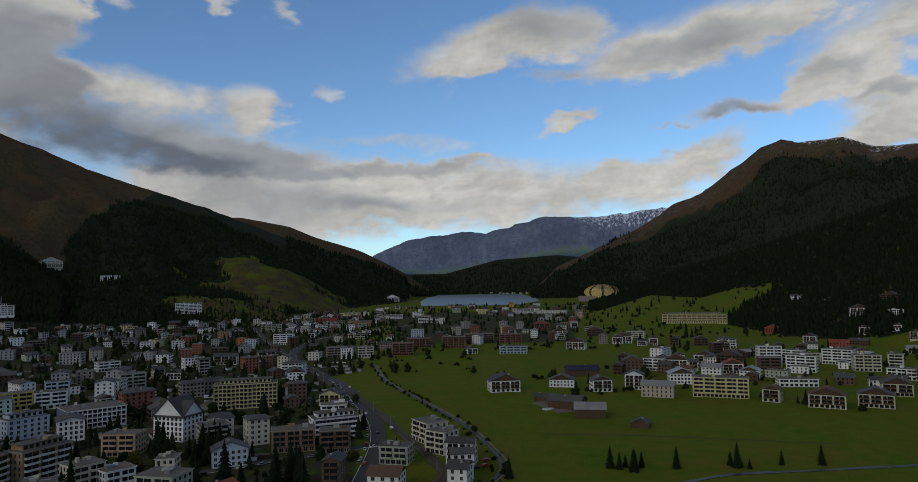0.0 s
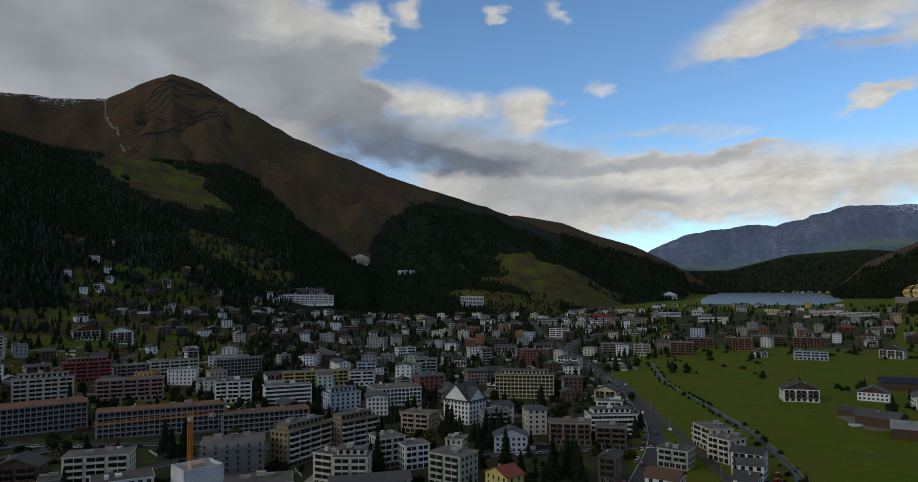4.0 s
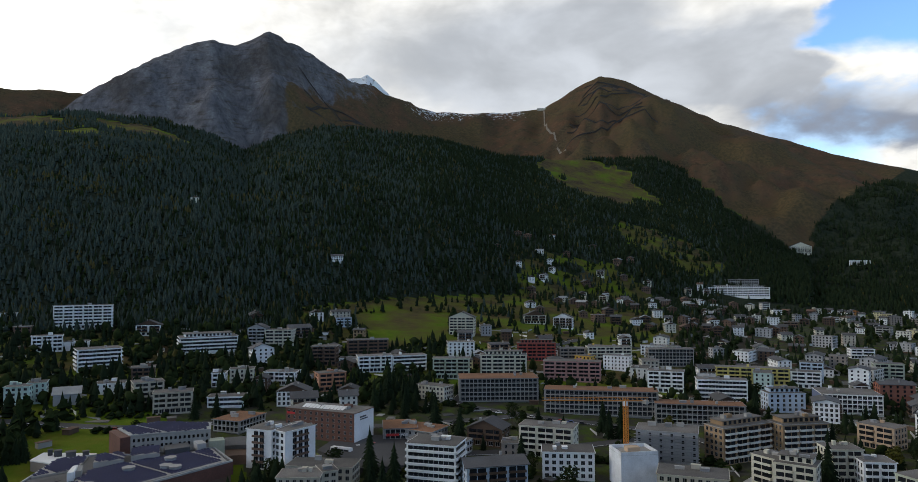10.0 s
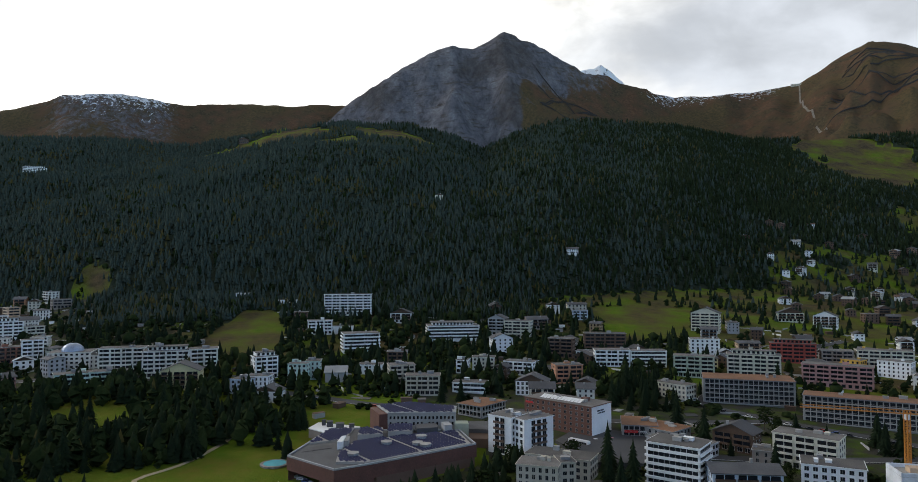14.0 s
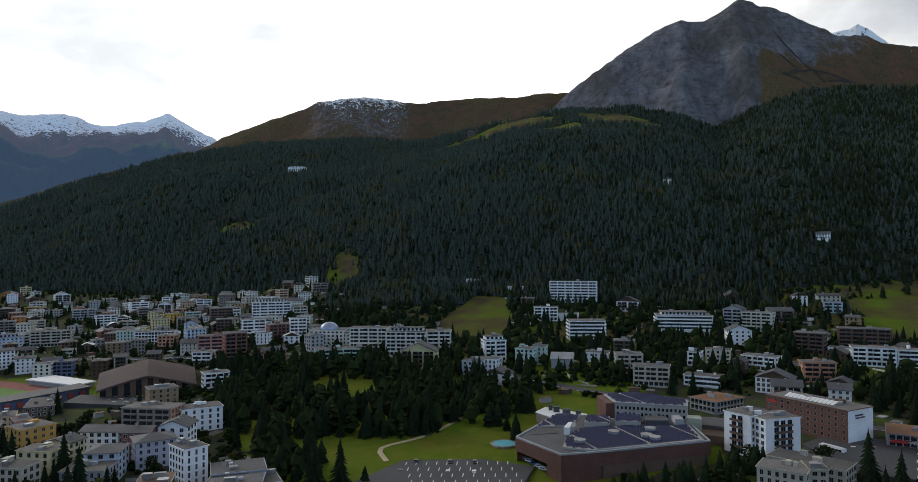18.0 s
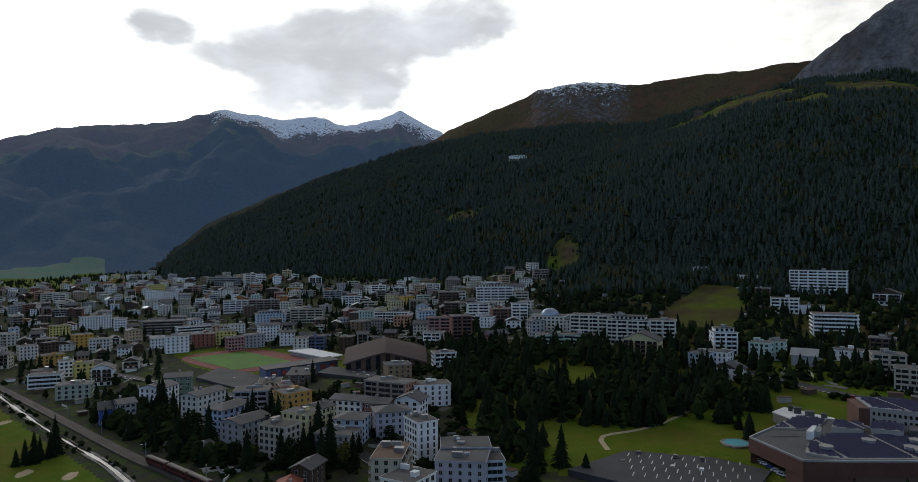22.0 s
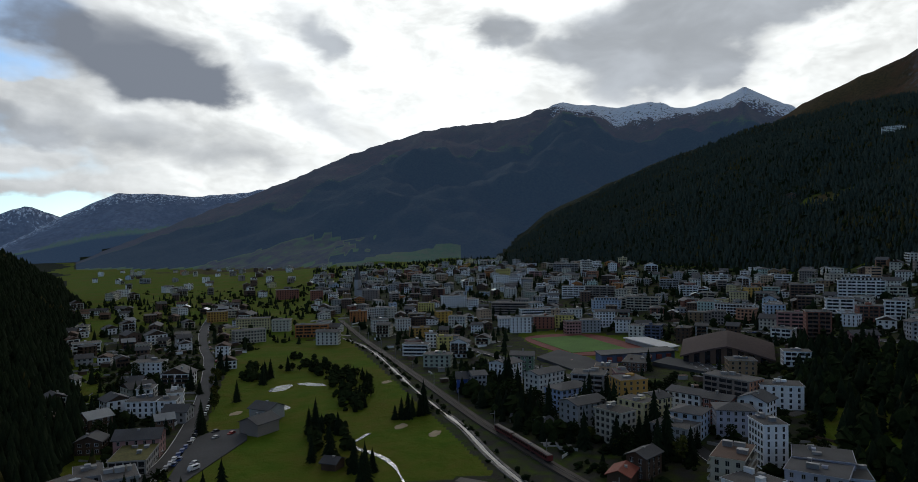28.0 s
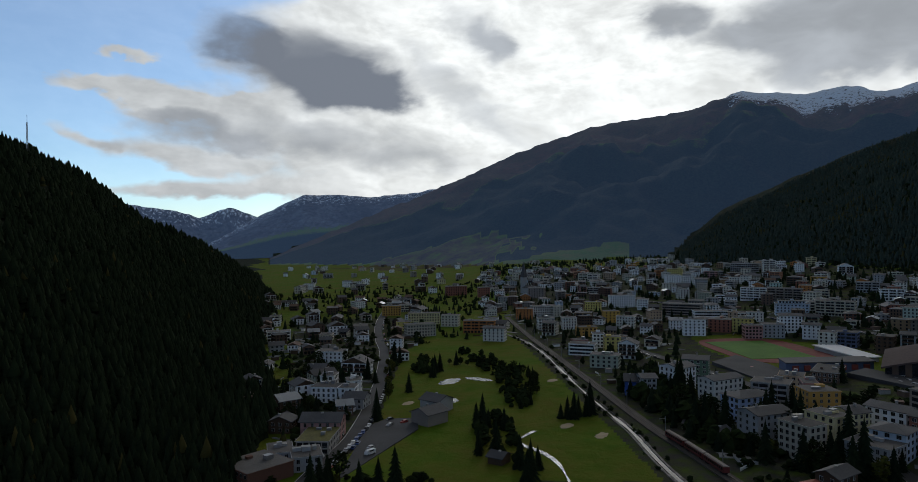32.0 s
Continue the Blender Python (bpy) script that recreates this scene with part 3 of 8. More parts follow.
material("slate", (0.075, 0.075, 0.08), 0.75, 2.5, 0.3, 0.25, 0.1, per_object=0.25)
material("tile_red", (0.28, 0.07, 0.04), 0.8, 3, 0.3, 0.2)
material("tile_brown", (0.13, 0.075, 0.05), 0.85, 3, 0.3, 0.2)
material("tin", (0.34, 0.36, 0.38), 0.45, 2, 0.12, 0.2, metallic=0.4)
material("rust", (0.20, 0.095, 0.045), 0.95, 1.2, 0.35, 0.3, 0.07)
material("turf_roof", (0.13, 0.12, 0.03), 0.95, 1.0, 0.3, 0.3)
material("panel", (0.035, 0.038, 0.085), 0.6, 1.0, 0.2, 0.2, bump=0)
MATS["panel"].node_tree.nodes["Principled BSDF"].inputs["Specular IOR Level"].default_value = 0.12
material("pane", (0.014, 0.017, 0.022), 0.25, 0.3, 0.3, 0.3, 0.08, bump=0, per_object=0.3)
material("metal", (0.30, 0.30, 0.31), 0.45, 3, 0.15, 0.2, metallic=0.6)
material("asphalt", (0.055, 0.055, 0.058), 0.9, 1.4, 0.2, 0.3, 0.05)
material("gravel", (0.17, 0.15, 0.125), 0.95, 1.8, 0.35, 0.3, 0.08)
material("rail_steel", (0.10, 0.085, 0.075), 0.6, 3, 0.2, 0.2, metallic=0.5)
material("ballast", (0.085, 0.07, 0.056), 0.95, 1.8, 0.35, 0.3, 0.08)
material("pale_stone", (0.19, 0.175, 0.155), 0.9, 0.5, 0.6, 0.55, 0.12)
material("paint_white", (0.75, 0.75, 0.74), 0.6, 2, 0.06, 0.06)
material("ditch_grass", (0.04, 0.052, 0.012), 0.95, 0.5, 0.3, 0.3, 0.05)
material("turf_pitch", (0.09, 0.20, 0.018), 0.95, 0.5, 0.15, 0.2, 0.05)
material("track_red", (0.20, 0.045, 0.03), 0.9, 1, 0.15, 0.2)
material("sand", (0.45, 0.36, 0.22), 0.95, 1, 0.15, 0.2)
material("crane_orange", (0.50, 0.19, 0.02), 0.6, 3, 0.1, 0.1)
material("sheeting", (0.68, 0.70, 0.73), 0.5, 1.5, 0.08, 0.2, 0.2, bump=0.5)
material("copper_brown", (0.11, 0.045, 0.032), 0.7, 1.5, 0.25, 0.25)
material("arena_roof", (0.085, 0.055, 0.048), 0.85, 0.6, 0.2, 0.2, 0.05)
material("dome_zinc", (0.30, 0.36, 0.46), 0.4, 1, 0.15, 0.2, metallic=0.3)
material("gold_shell", (0.72, 0.54, 0.20), 0.5, 0.5, 0.15, 0.15, metallic=0.2)
material("car_white", (0.75, 0.75, 0.75), 0.3, 1, 0.03, 0.03, bump=0)
material("car_dark", (0.03, 0.032, 0.04), 0.3, 1, 0.05, 0.05, bump=0)
material("coach_red", (0.14, 0.022, 0.02), 0.5, 1, 0.1, 0.2, bump=0)
material("car_red", (0.35, 0.03, 0.02), 0.3, 1, 0.05, 0.05, bump=0)
material("car_blue", (0.05, 0.09, 0.25), 0.3, 1, 0.05, 0.05, bump=0)
material("car_silver", (0.42, 0.43, 0.45), 0.3, 1, 0.05, 0.05, metallic=0.5, bump=0)
material("rubber", (0.02, 0.02, 0.02), 0.9, 3, 0.1, 0.1, bump=0)
material("sign_red", (0.5, 0.02, 0.02), 0.5, 1, 0.05, 0.05, bump=0)
material("hay_wrap", (0.55, 0.65, 0.72), 0.4, 1, 0.15, 0.1)
material("pool_blue", (0.15, 0.50, 0.58), 0.1, 1, 0.05, 0.1, bump=0)


def water_material(name, colour, rough_):
    m = bpy.data.materials.new(name)
    m.use_nodes = True
    t = m.node_tree
    b = t.nodes["Principled BSDF"]
    b.inputs["Base Color"].default_value = (*colour, 1)
    b.inputs["Roughness"].default_value, b.inputs["IOR"].default_value = rough_, 1.33
    n, p, co = t.nodes.new("ShaderNodeTexNoise"), t.nodes.new("ShaderNodeBump"), t.nodes.new("ShaderNodeTexCoord")
    n.inputs["Scale"].default_value, n.inputs["Detail"].default_value = 0.35, 5
    t.links.new(co.outputs["Object"], n.inputs["Vector"])
    p.inputs["Strength"].default_value, p.inputs["Distance"].default_value = 0.8, 0.5
    t.links.new(n.outputs[0], p.inputs["Height"]), t.links.new(p.outputs[0], b.inputs["Normal"])
    MATS[name] = m


# lake colour is lightened: part of the sky's reflection is put into it
water_material("lake_water", (0.15, 0.20, 0.24), 0.3)
water_material("river_water", (0.04, 0.045, 0.042), 0.4)
water_material("pond_water", (0.16, 0.19, 0.19), 0.08)
water_material("brook_water", (0.03, 0.035, 0.03), 0.5)
# ---- the ground: one sheet from under the drone to the farthest ridges ----
RIDGE_NAMES = list(RIDGES)


def cover(x, y, z, who, rise, slope):
    """Weights of meadow (the rest), heath, forest, rock, snow and bare earth."""
    az, r = heading(x, y), np.hypot(x, y)
    n = rough(x, y, 260, 5, 4)
    nn = rough(x, y, 70, 19, 3)
    forest, heath, rock, snow, earth = (np.zeros(x.shape) for _ in range(5))
    k = {name: who == i for i, name in enumerate(RIDGE_NAMES)}
    high = z + 60 * n
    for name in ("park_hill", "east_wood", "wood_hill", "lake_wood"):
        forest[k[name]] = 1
    m = k["massif"]
    tree_line = np.interp(az, [5, 18, 23, 26, 30, 36, 44, 52, 60, 75, 90], [640, 640, 600, 330, 200, 260, 330, 420, 470, 430, 460])
    forest[m] = smooth(30, -30, (high - tree_line))[m]
    heath[m] = smooth(-75, 0, high - tree_line)[m]
    rock[m] = np.clip(smooth(69, 73, az + 5 * n + 2 * nn) * smooth(400, 520, high) * 0.95 + smooth(60, 66, az) * smooth(700, 900, high) * 0.55, 0, 1)[m]
    snow[m] = (smooth(900, 1300, high) * 0.32 + 0.5 * smooth(49, 52, az) * smooth(63, 60, az) * smooth(0.86, 1, rise))[m]
    m = k["rear_peak"]
    rock[m], snow[m] = 1, (0.25 + 0.4 * smooth(0.3, 1, rise))[m]
    m = k["back_ridge"]
    heath[m], snow[m] = 1, (smooth(0.5, 0.9, rise) * smooth(97.5, 100, az) * smooth(107.5, 105, az) * 0.36 + smooth(0.85, 1.0, rise) * smooth(92, 96, az) * 0.25)[m]
    rock[m] = (smooth(0.45, 0.75, rise) * smooth(96, 100, az) * smooth(109, 106, az) * 0.5)[m]
    forest[m] = smooth(0.3, 0.1, rise)[m]
    m = k["snow_ridge"]
    forest[m] = smooth(0.80, 0.62, rise + 0.1 * n)[m]
    heath[m] = smooth(0.62, 0.80, rise + 0.1 * n)[m]
    snow[m] = (smooth(0.66, 0.93, rise + 0.04 * nn) * smooth(134.5, 131, az) * 0.6 + smooth(0.93, 1.0, rise) * 0.12)[m]
    meadow = k["snow_ridge"] & (rise < 0.045 + 0.04 * n) & (az > 140)
    forest[meadow] = 0
    for name, a0 in (("far_south", 0.62), ("farthest_south", 0.4), ("far_north", 0.55)):
        m = k[name]
        forest[m], rock[m] = smooth(0.45, 0.3, rise)[m], smooth(0.3, 0.6, rise)[m]
        snow[m] = (smooth(a0 - 0.1, 1.0, rise) * (0.22 + 0.33 * smooth(-6, -12, az) * (name == "far_north") + 0.28 * (name != "far_north")))[m]
    m = k["far_shoulder"]
    forest[m], heath[m] = smooth(0.6, 0.4, rise)[m], smooth(0.5, 0.7, rise)[m]
    m = k["east_peak"]
    forest[m] = smooth(0.98, 0.74, rise + 0.16 * n)[m]
    heath[m], rock[m] = smooth(0.6, 0.85, rise + 0.1 * n)[m], (smooth(0.6, 0.9, rise) * 0.42)[m]
    snow[m] = (smooth(0.85, 1, rise) * smooth(-26, -27, az) * 0.5)[m]
    # clearings and pastures in the woods
    for a, d, ra, rd in CLEARINGS:
        u = ((az - a) / ra) ** 2 + ((r - d) / rd) ** 2 + 0.5 * n + 0.6 * nn
        forest = np.where(u < 1, 0.34 if 36 < a < 50 and d < 1500 else 0, forest)
        # on the slope, extra heath also puts the backlit dimness into the grass
        heath = np.where((u < 1) & (r > 1500) & (az > 30), np.maximum(heath, 0.56), np.where((u < 1) & (az > 34) & (az < 125), np.maximum(heath, 0.5), heath))
        heath = np.where((u < 1) & (r > 1500) & (az > 6) & (az < 30), np.maximum(heath, 0.55), heath)
        forest = np.where((u < 1) & (rd < 40), 0.33, forest)
    pasture = k["back_ridge"] & (((az - 92) / 4.2) ** 2 + ((r - 2780) / 120) ** 2 + 0.6 * n + 0.5 * nn < 1)
    heath[pasture], snow[pasture], forest[pasture] = 0.44, 0, 0
    # woods that reach down to the valley floor
    low = who == -1
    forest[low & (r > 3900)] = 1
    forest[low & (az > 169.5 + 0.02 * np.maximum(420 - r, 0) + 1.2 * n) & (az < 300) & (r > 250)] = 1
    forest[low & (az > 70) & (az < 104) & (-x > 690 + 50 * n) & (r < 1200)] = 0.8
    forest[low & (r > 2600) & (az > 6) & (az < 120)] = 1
    # town bank: sparse wood and heath, raised partly to paint its backlit dimness
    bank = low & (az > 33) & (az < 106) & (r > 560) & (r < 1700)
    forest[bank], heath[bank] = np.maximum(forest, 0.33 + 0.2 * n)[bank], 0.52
    far_field = low & (az > 8) & (az < 33) & (r > 1300)
    heath[far_field] = 0.4
    town = np.zeros(x.shape)
    for a0, a1, r0, r1 in TOWN:
        town = np.maximum(town, smooth(a0 - 1, a0 + 1, az) * smooth(a1 + 1, a1 - 1, az) * smooth(r0 - 30, r0 + 30, r) * smooth(r1 + 80, r1 - 60, r))
    for ring in MEADOW_RINGS:
        spots = in_ring(x, y, ring)
        town[spots], forest[spots] = 0, 0
    earth[low] = (0.56 * town)[low]
    lake = (np.abs(y - 3020) < 900) & (np.abs(x - 60) < 420)
    forest[lake & low] = 0
    return forest, heath, rock, snow, earth


# sectors with paved ground between the houses: headings and distances
TOWN = [(8, 40, 300, 1500), (40, 80, 230, 560), (100, 150, 250, 1500), (157, 168, 300, 900), (-10, 6, 1000, 1900)]
# heading, distance, half widths: pastures and clearings
CLEARINGS = [(14, 2080, 7, 230), (46.5, 1950, 4.5, 200), (91, 1640, 5, 60), (92.5, 760, 4.5, 80), (101.5, 850, 1.2, 28), (104, 930, 1.3, 38), (63, 800, 4.5, 60), (16, 1700, 6.5, 230), (45, 1130, 6, 130),
             (-17, 1560, 6, 200), (156, 2300, 8, 260), (112, 1250, 2.2, 34), (81.5, 1580, 4, 90), (86, 1480, 3, 60), (40, 1450, 4, 90)]


def strip(me, drop, name, mat, label):
    """A copy of part of the land as a backdrop of its own."""
    b = bmesh.new()
    b.from_mesh(me)
    b.verts.ensure_lookup_table()
    bmesh.ops.delete(b, geom=[f for f in b.faces if drop(f)], context="FACES")
    fm = bpy.data.meshes.new(name)
    b.to_mesh(fm)
    b.free()
    fm.materials.clear()
    fm.materials.append(mat)
    tagged(new(name, fm), label, "mountains", kind="structure")


def land_sheet():
    azs = np.concatenate([np.arange(-40, 193, 0.24), np.arange(193, 320, 2.0)])
    rs = np.concatenate([[25], np.geomspace(60, 4950, 300)])
    A_, R_ = np.meshgrid(azs, rs, indexing="ij")
    X, Y = -R_ * np.sin(np.radians(A_)), R_ * np.cos(np.radians(A_))
    Z, who, rise = ridge_parts(X, Y)
    far = (R_ > 4570) & (A_ < 12) & (A_ > -30) & (who != RIDGE_NAMES.index("far_north"))
    who, rise = np.where(far, RIDGE_NAMES.index("far_north"), who), np.where(far, 0.35, rise)
    na, nr = A_.shape
    verts = np.column_stack([X.ravel(), Y.ravel(), Z.ravel()])
    i, j = np.meshgrid(np.arange(na), np.arange(nr - 1), indexing="ij")
    i2 = (i + 1) % na
    faces = np.stack([i * nr + j, i2 * nr + j, i2 * nr + j + 1, i * nr + j + 1], -1).reshape(-1, 4)[:, ::-1]
    me = bpy.data.meshes.new("ground")
    fill_mesh(me, verts, faces)
    cap = bmesh.new()
    cap.from_mesh(me)
    cap.verts.ensure_lookup_table()
    cap.faces.new([cap.verts[a * nr] for a in range(na)])
    cap.to_mesh(me)
    cap.free()
    fo, he, ro, sn, ea = cover(X, Y, Z, who, rise, None)
    for name, w in (("forest", fo), ("heath", he), ("rock", ro), ("snow", sn), ("earth", ea)):
        at = me.attributes.new(name, "FLOAT", "POINT")
        at.data.foreach_set("value", w.ravel().astype(np.float32))
    me.polygons.foreach_set("use_smooth", [True] * len(me.polygons))
    me.materials.append(LAND)
    # distant ridges become backdrops with the haze put into their material
    for names, mat, label in ((("far_north", "far_south", "farthest_south"), FAR_LAND, "far mountains in painted blue haze with snow on their crests"), (("snow_ridge",), MID_LAND, "distant dark mountain with a snowy crest and painted blue haze")):
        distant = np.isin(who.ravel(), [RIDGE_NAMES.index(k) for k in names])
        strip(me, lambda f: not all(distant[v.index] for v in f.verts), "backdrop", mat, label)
    own = [np.isin(who.ravel(), [RIDGE_NAMES.index(k) for k in names]) for names in (("far_north", "far_south", "farthest_south"), ("snow_ridge",))]
    rest = bmesh.new()
    rest.from_mesh(me)
    rest.verts.ensure_lookup_table()
    bmesh.ops.delete(rest, geom=[f for f in rest.faces if any(all(o[v.index] for v in f.verts) for o in own)], context="FACES")
    rest.to_mesh(me)
    rest.free()
    return tagged(new("ground", me), "valley floor and mountain slopes of meadow, heath, rock and snow", "ground", kind="structure")


def fill_mesh(me, verts, faces):
    """Fills a mesh fast from arrays; all faces have as many corners."""
    n = faces.shape[1]
    me.vertices.add(len(verts))
    me.vertices.foreach_set("co", np.asarray(verts, np.float32).ravel())
    me.loops.add(faces.size)
    me.loops.foreach_set("vertex_index", faces.astype(np.int32).ravel())
    me.polygons.add(len(faces))
    me.polygons.foreach_set("loop_start", np.arange(0, faces.size, n, dtype=np.int32))
    me.update(calc_edges=True)
    me.validate()


land_sheet()


def conifer_arrays(x, y, z, h, w, seed, sides=5, tiers=2):
    """Many spruces at once: stacked ragged cones, one island a tree."""
    g = np.random.default_rng(seed)
    n = len(x)
    vs, fs, base = [], [], 0
    per = tiers * (sides + 1)
    V = np.zeros((n, per, 3))
    for k in range(tiers):
        lo, hi = 0.08 + 0.8 * k / tiers * 0.75, min(1.0, 0.08 + 0.92 * (k + 1.25) / tiers)
        if k == tiers - 1:
            hi = 1.0
        rad = w * (1 - 0.62 * k / tiers)
        turn = g.uniform(0, 6.28, n)
        for s in range(sides):
            a = turn + 2 * math.pi * s / sides
            jag = rad * g.uniform(0.7, 1.25, n)
            V[:, k * (sides + 1) + s] = np.column_stack([x + jag * np.cos(a), y + jag * np.sin(a), z + h * lo + h * g.uniform(-0.04, 0.04, n)])
        V[:, k * (sides + 1) + sides] = np.column_stack([x, y, z + h * hi])
    F = []
    for k in range(tiers):
        b = k * (sides + 1)
        F += [(b + s, b + (s + 1) % sides, b + sides) for s in range(sides)]
    F = np.array(F)
    faces = (np.arange(n)[:, None, None] * per + F[None]).reshape(-1, 3)
    return V.reshape(-1, 3), faces


def bush_arrays(x, y, z, h, w, seed, sides=6):
    """Many rounded leafy crowns at once: uneven bodies of four rings, one island a tree."""
    g = np.random.default_rng(seed)
    n = len(x)
    ring = ((0.06, 0.55), (0.32, 1.0), (0.62, 0.9), (0.88, 0.48))
    V = np.zeros((n, len(ring) * sides + 1, 3))
    for k, (up, wide) in enumerate(ring):
        turn = g.uniform(0, 6.28, n)
        for s in range(sides):
            a, jag = turn + 2 * math.pi * s / sides, w * wide * g.uniform(0.55, 1.4, n)
            V[:, k * sides + s] = np.column_stack([x + jag * np.cos(a), y + jag * np.sin(a), z + h * (up + g.uniform(-0.1, 0.1, n))])
    V[:, -1] = np.column_stack([x, y, z + h])
    F = [(k * sides + s, k * sides + (s + 1) % sides, (k + 1) * sides + (s + 1) % sides) for k in range(3) for s in range(sides)]
    F += [(k * sides + s, (k + 1) * sides + (s + 1) % sides, (k + 1) * sides + s) for k in range(3) for s in range(sides)]
    F += [(3 * sides + s, 3 * sides + (s + 1) % sides, 4 * sides) for s in range(sides)]
    return V.reshape(-1, 3), (np.arange(n)[:, None, None] * V.shape[1] + np.array(F)[None]).reshape(-1, 3)


def wood(name, label, az0, az1, r0, r1, spacing, height, seed, sides=5, tiers=2, mat=HAZY_FOREST, share=None):
    """A wood as one body of many single spruces, wherever the land carries forest in that sector; the spacing holds at r0 and widens slowly with the distance."""
    g = np.random.default_rng(seed)
    n = int(radians(az1 - az0) * r0 * (r1 - r0) / spacing ** 2)
    az, r = g.uniform(az0, az1, n), g.uniform(r0, r1, n)
    x, y = -r * np.sin(np.radians(az)), r * np.cos(np.radians(az))
    z, who, rise = ridge_parts(x, y)
    fo = cover(x, y, z, who, rise, None)[0]
    ok = fo > g.uniform(0.25, 0.8, n)
    if share:
        ok &= g.uniform(0, 1, n) < share(az)
    x, y, z, r = x[ok], y[ok], z[ok], r[ok]
    stand = 1 + 0.22 * bumps(x, y, 60, seed) + 0.15 * bumps(x, y, 22, seed + 3)
    h = height * stand * g.uniform(0.7, 1.15, len(x))
    w = h * g.uniform(0.17, 0.27, len(x)) * (r / r0) ** 0.3
    v, f = conifer_arrays(x, y, z - 0.5, h, w, seed + 1, sides, tiers)
    me = bpy.data.meshes.new(name)
    fill_mesh(me, v, f)
    me.polygons.foreach_set("use_smooth", [True] * len(me.polygons))
    me.materials.append(mat)
    return tagged(new(name, me), label, "forest", kind="stuff")


def haze_share(az):
    """The share of the paler, mixed trees along the slope: haze towards the sun is put into their colour."""
    return 0.32 + 0.68 * smooth(48, 95, az)


# dark or paler needles by heading: shade and haze go into the choice
wood("mixed_forest", "dense mixed spruce and larch forest, tinted for haze, on the slope above the town", 36, 136, 740, 2150, 4.7, 11.5, 11, share=haze_share)
wood("spruce_forest", "dark dense spruce forest on the slope above the town", 36, 104, 740, 2150, 4.7, 11.5, 15, mat=NEEDLES, share=lambda az: 1 - haze_share(az))
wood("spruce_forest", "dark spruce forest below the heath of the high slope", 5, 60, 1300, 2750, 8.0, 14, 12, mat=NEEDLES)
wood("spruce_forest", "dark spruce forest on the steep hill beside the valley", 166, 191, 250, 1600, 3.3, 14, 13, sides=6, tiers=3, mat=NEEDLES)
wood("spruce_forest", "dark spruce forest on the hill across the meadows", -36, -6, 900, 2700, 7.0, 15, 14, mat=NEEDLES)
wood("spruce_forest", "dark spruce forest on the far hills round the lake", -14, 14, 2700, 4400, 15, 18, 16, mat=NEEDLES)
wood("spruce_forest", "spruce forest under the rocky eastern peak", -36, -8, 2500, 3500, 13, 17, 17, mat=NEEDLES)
# ---- kit for building things out of parts ----
class Shape:
    """Gathers boxes and faces for one mesh."""

    def __init__(self):
        self.v, self.f, self.m = [], [], []

    def box(self, x0, y0, z0, x1, y1, z1, m=0):
        i = len(self.v)
        self.v += [(x0, y0, z0), (x1, y0, z0), (x1, y1, z0), (x0, y1, z0), (x0, y0, z1), (x1, y0, z1), (x1, y1, z1), (x0, y1, z1)]
        self.f += [(i, i + 3, i + 2, i + 1), (i + 4, i + 5, i + 6, i + 7), (i, i + 1, i + 5, i + 4), (i + 1, i + 2, i + 6, i + 5), (i + 2, i + 3, i + 7, i + 6), (i + 3, i, i + 4, i + 7)]
        self.m += [m] * 6
        return self

    def poly(self, pts, m=0):
        i = len(self.v)
        self.v += pts
        self.f.append(tuple(range(i, i + len(pts))))
        self.m.append(m)
        return self

    def prism(self, pts, z0, z1, m=0):
        """An upright body over a ring of (x, y) points, anticlockwise."""
        n, i = len(pts), len(self.v)
        self.v += [(x, y, z0) for x, y in pts] + [(x, y, z1) for x, y in pts]
        self.f += [tuple(reversed(range(i, i + n))), tuple(range(i + n, i + 2 * n))]
        self.f += [(i + k, i + (k + 1) % n, i + n + (k + 1) % n, i + n + k) for k in range(n)]
        self.m += [m] * (n + 2)
        return self

    def beam(self, a, b, r, m=0):
        """A square bar from a to b."""
        a, b = Vector(a), Vector(b)
        d = (b - a).normalized()
        s = d.cross(Vector((0, 0, 1)) if abs(d.z) < 0.9 else Vector((1, 0, 0))).normalized() * r
        u = d.cross(s).normalized() * r
        i = len(self.v)
        self.v += [tuple(p + k) for p in (a, b) for k in (s + u, u - s, -s - u, s - u)]
        self.f += [(i, i + 1, i + 2, i + 3), (i + 7, i + 6, i + 5, i + 4)] + [(i + k, i + 4 + k, i + 4 + (k + 1) % 4, i + (k + 1) % 4) for k in range(4)]
        self.m += [m] * 6
        return self

    def mesh(self, name, *mats):
        me = bpy.data.meshes.new(name)
        me.from_pydata(self.v, [], self.f)
        for m in mats:
            me.materials.append(MATS[m])
        if len(mats) > 1:
            me.polygons.foreach_set("material_index", self.m)
        return me


def part(name, shape, mats, parent, label="", kind=""):
    """Links a shape as one mesh object under a thing or under a part."""
    mats = (mats,) if isinstance(mats, str) else mats
    ob = new(name, shape.mesh(name, *mats))
    ob.parent = parent
    return tagged(ob, label, kind=kind)


def empty(name, x, y, z, turn, label, category, group=""):
    ob = new(name)
    ob.empty_display_size = 1
    ob.matrix_world = pose(x, y, z, 0, 0, turn)
    return tagged(ob, label, category, group)


def level(x, y):
    return float(ground(x, y)[0])


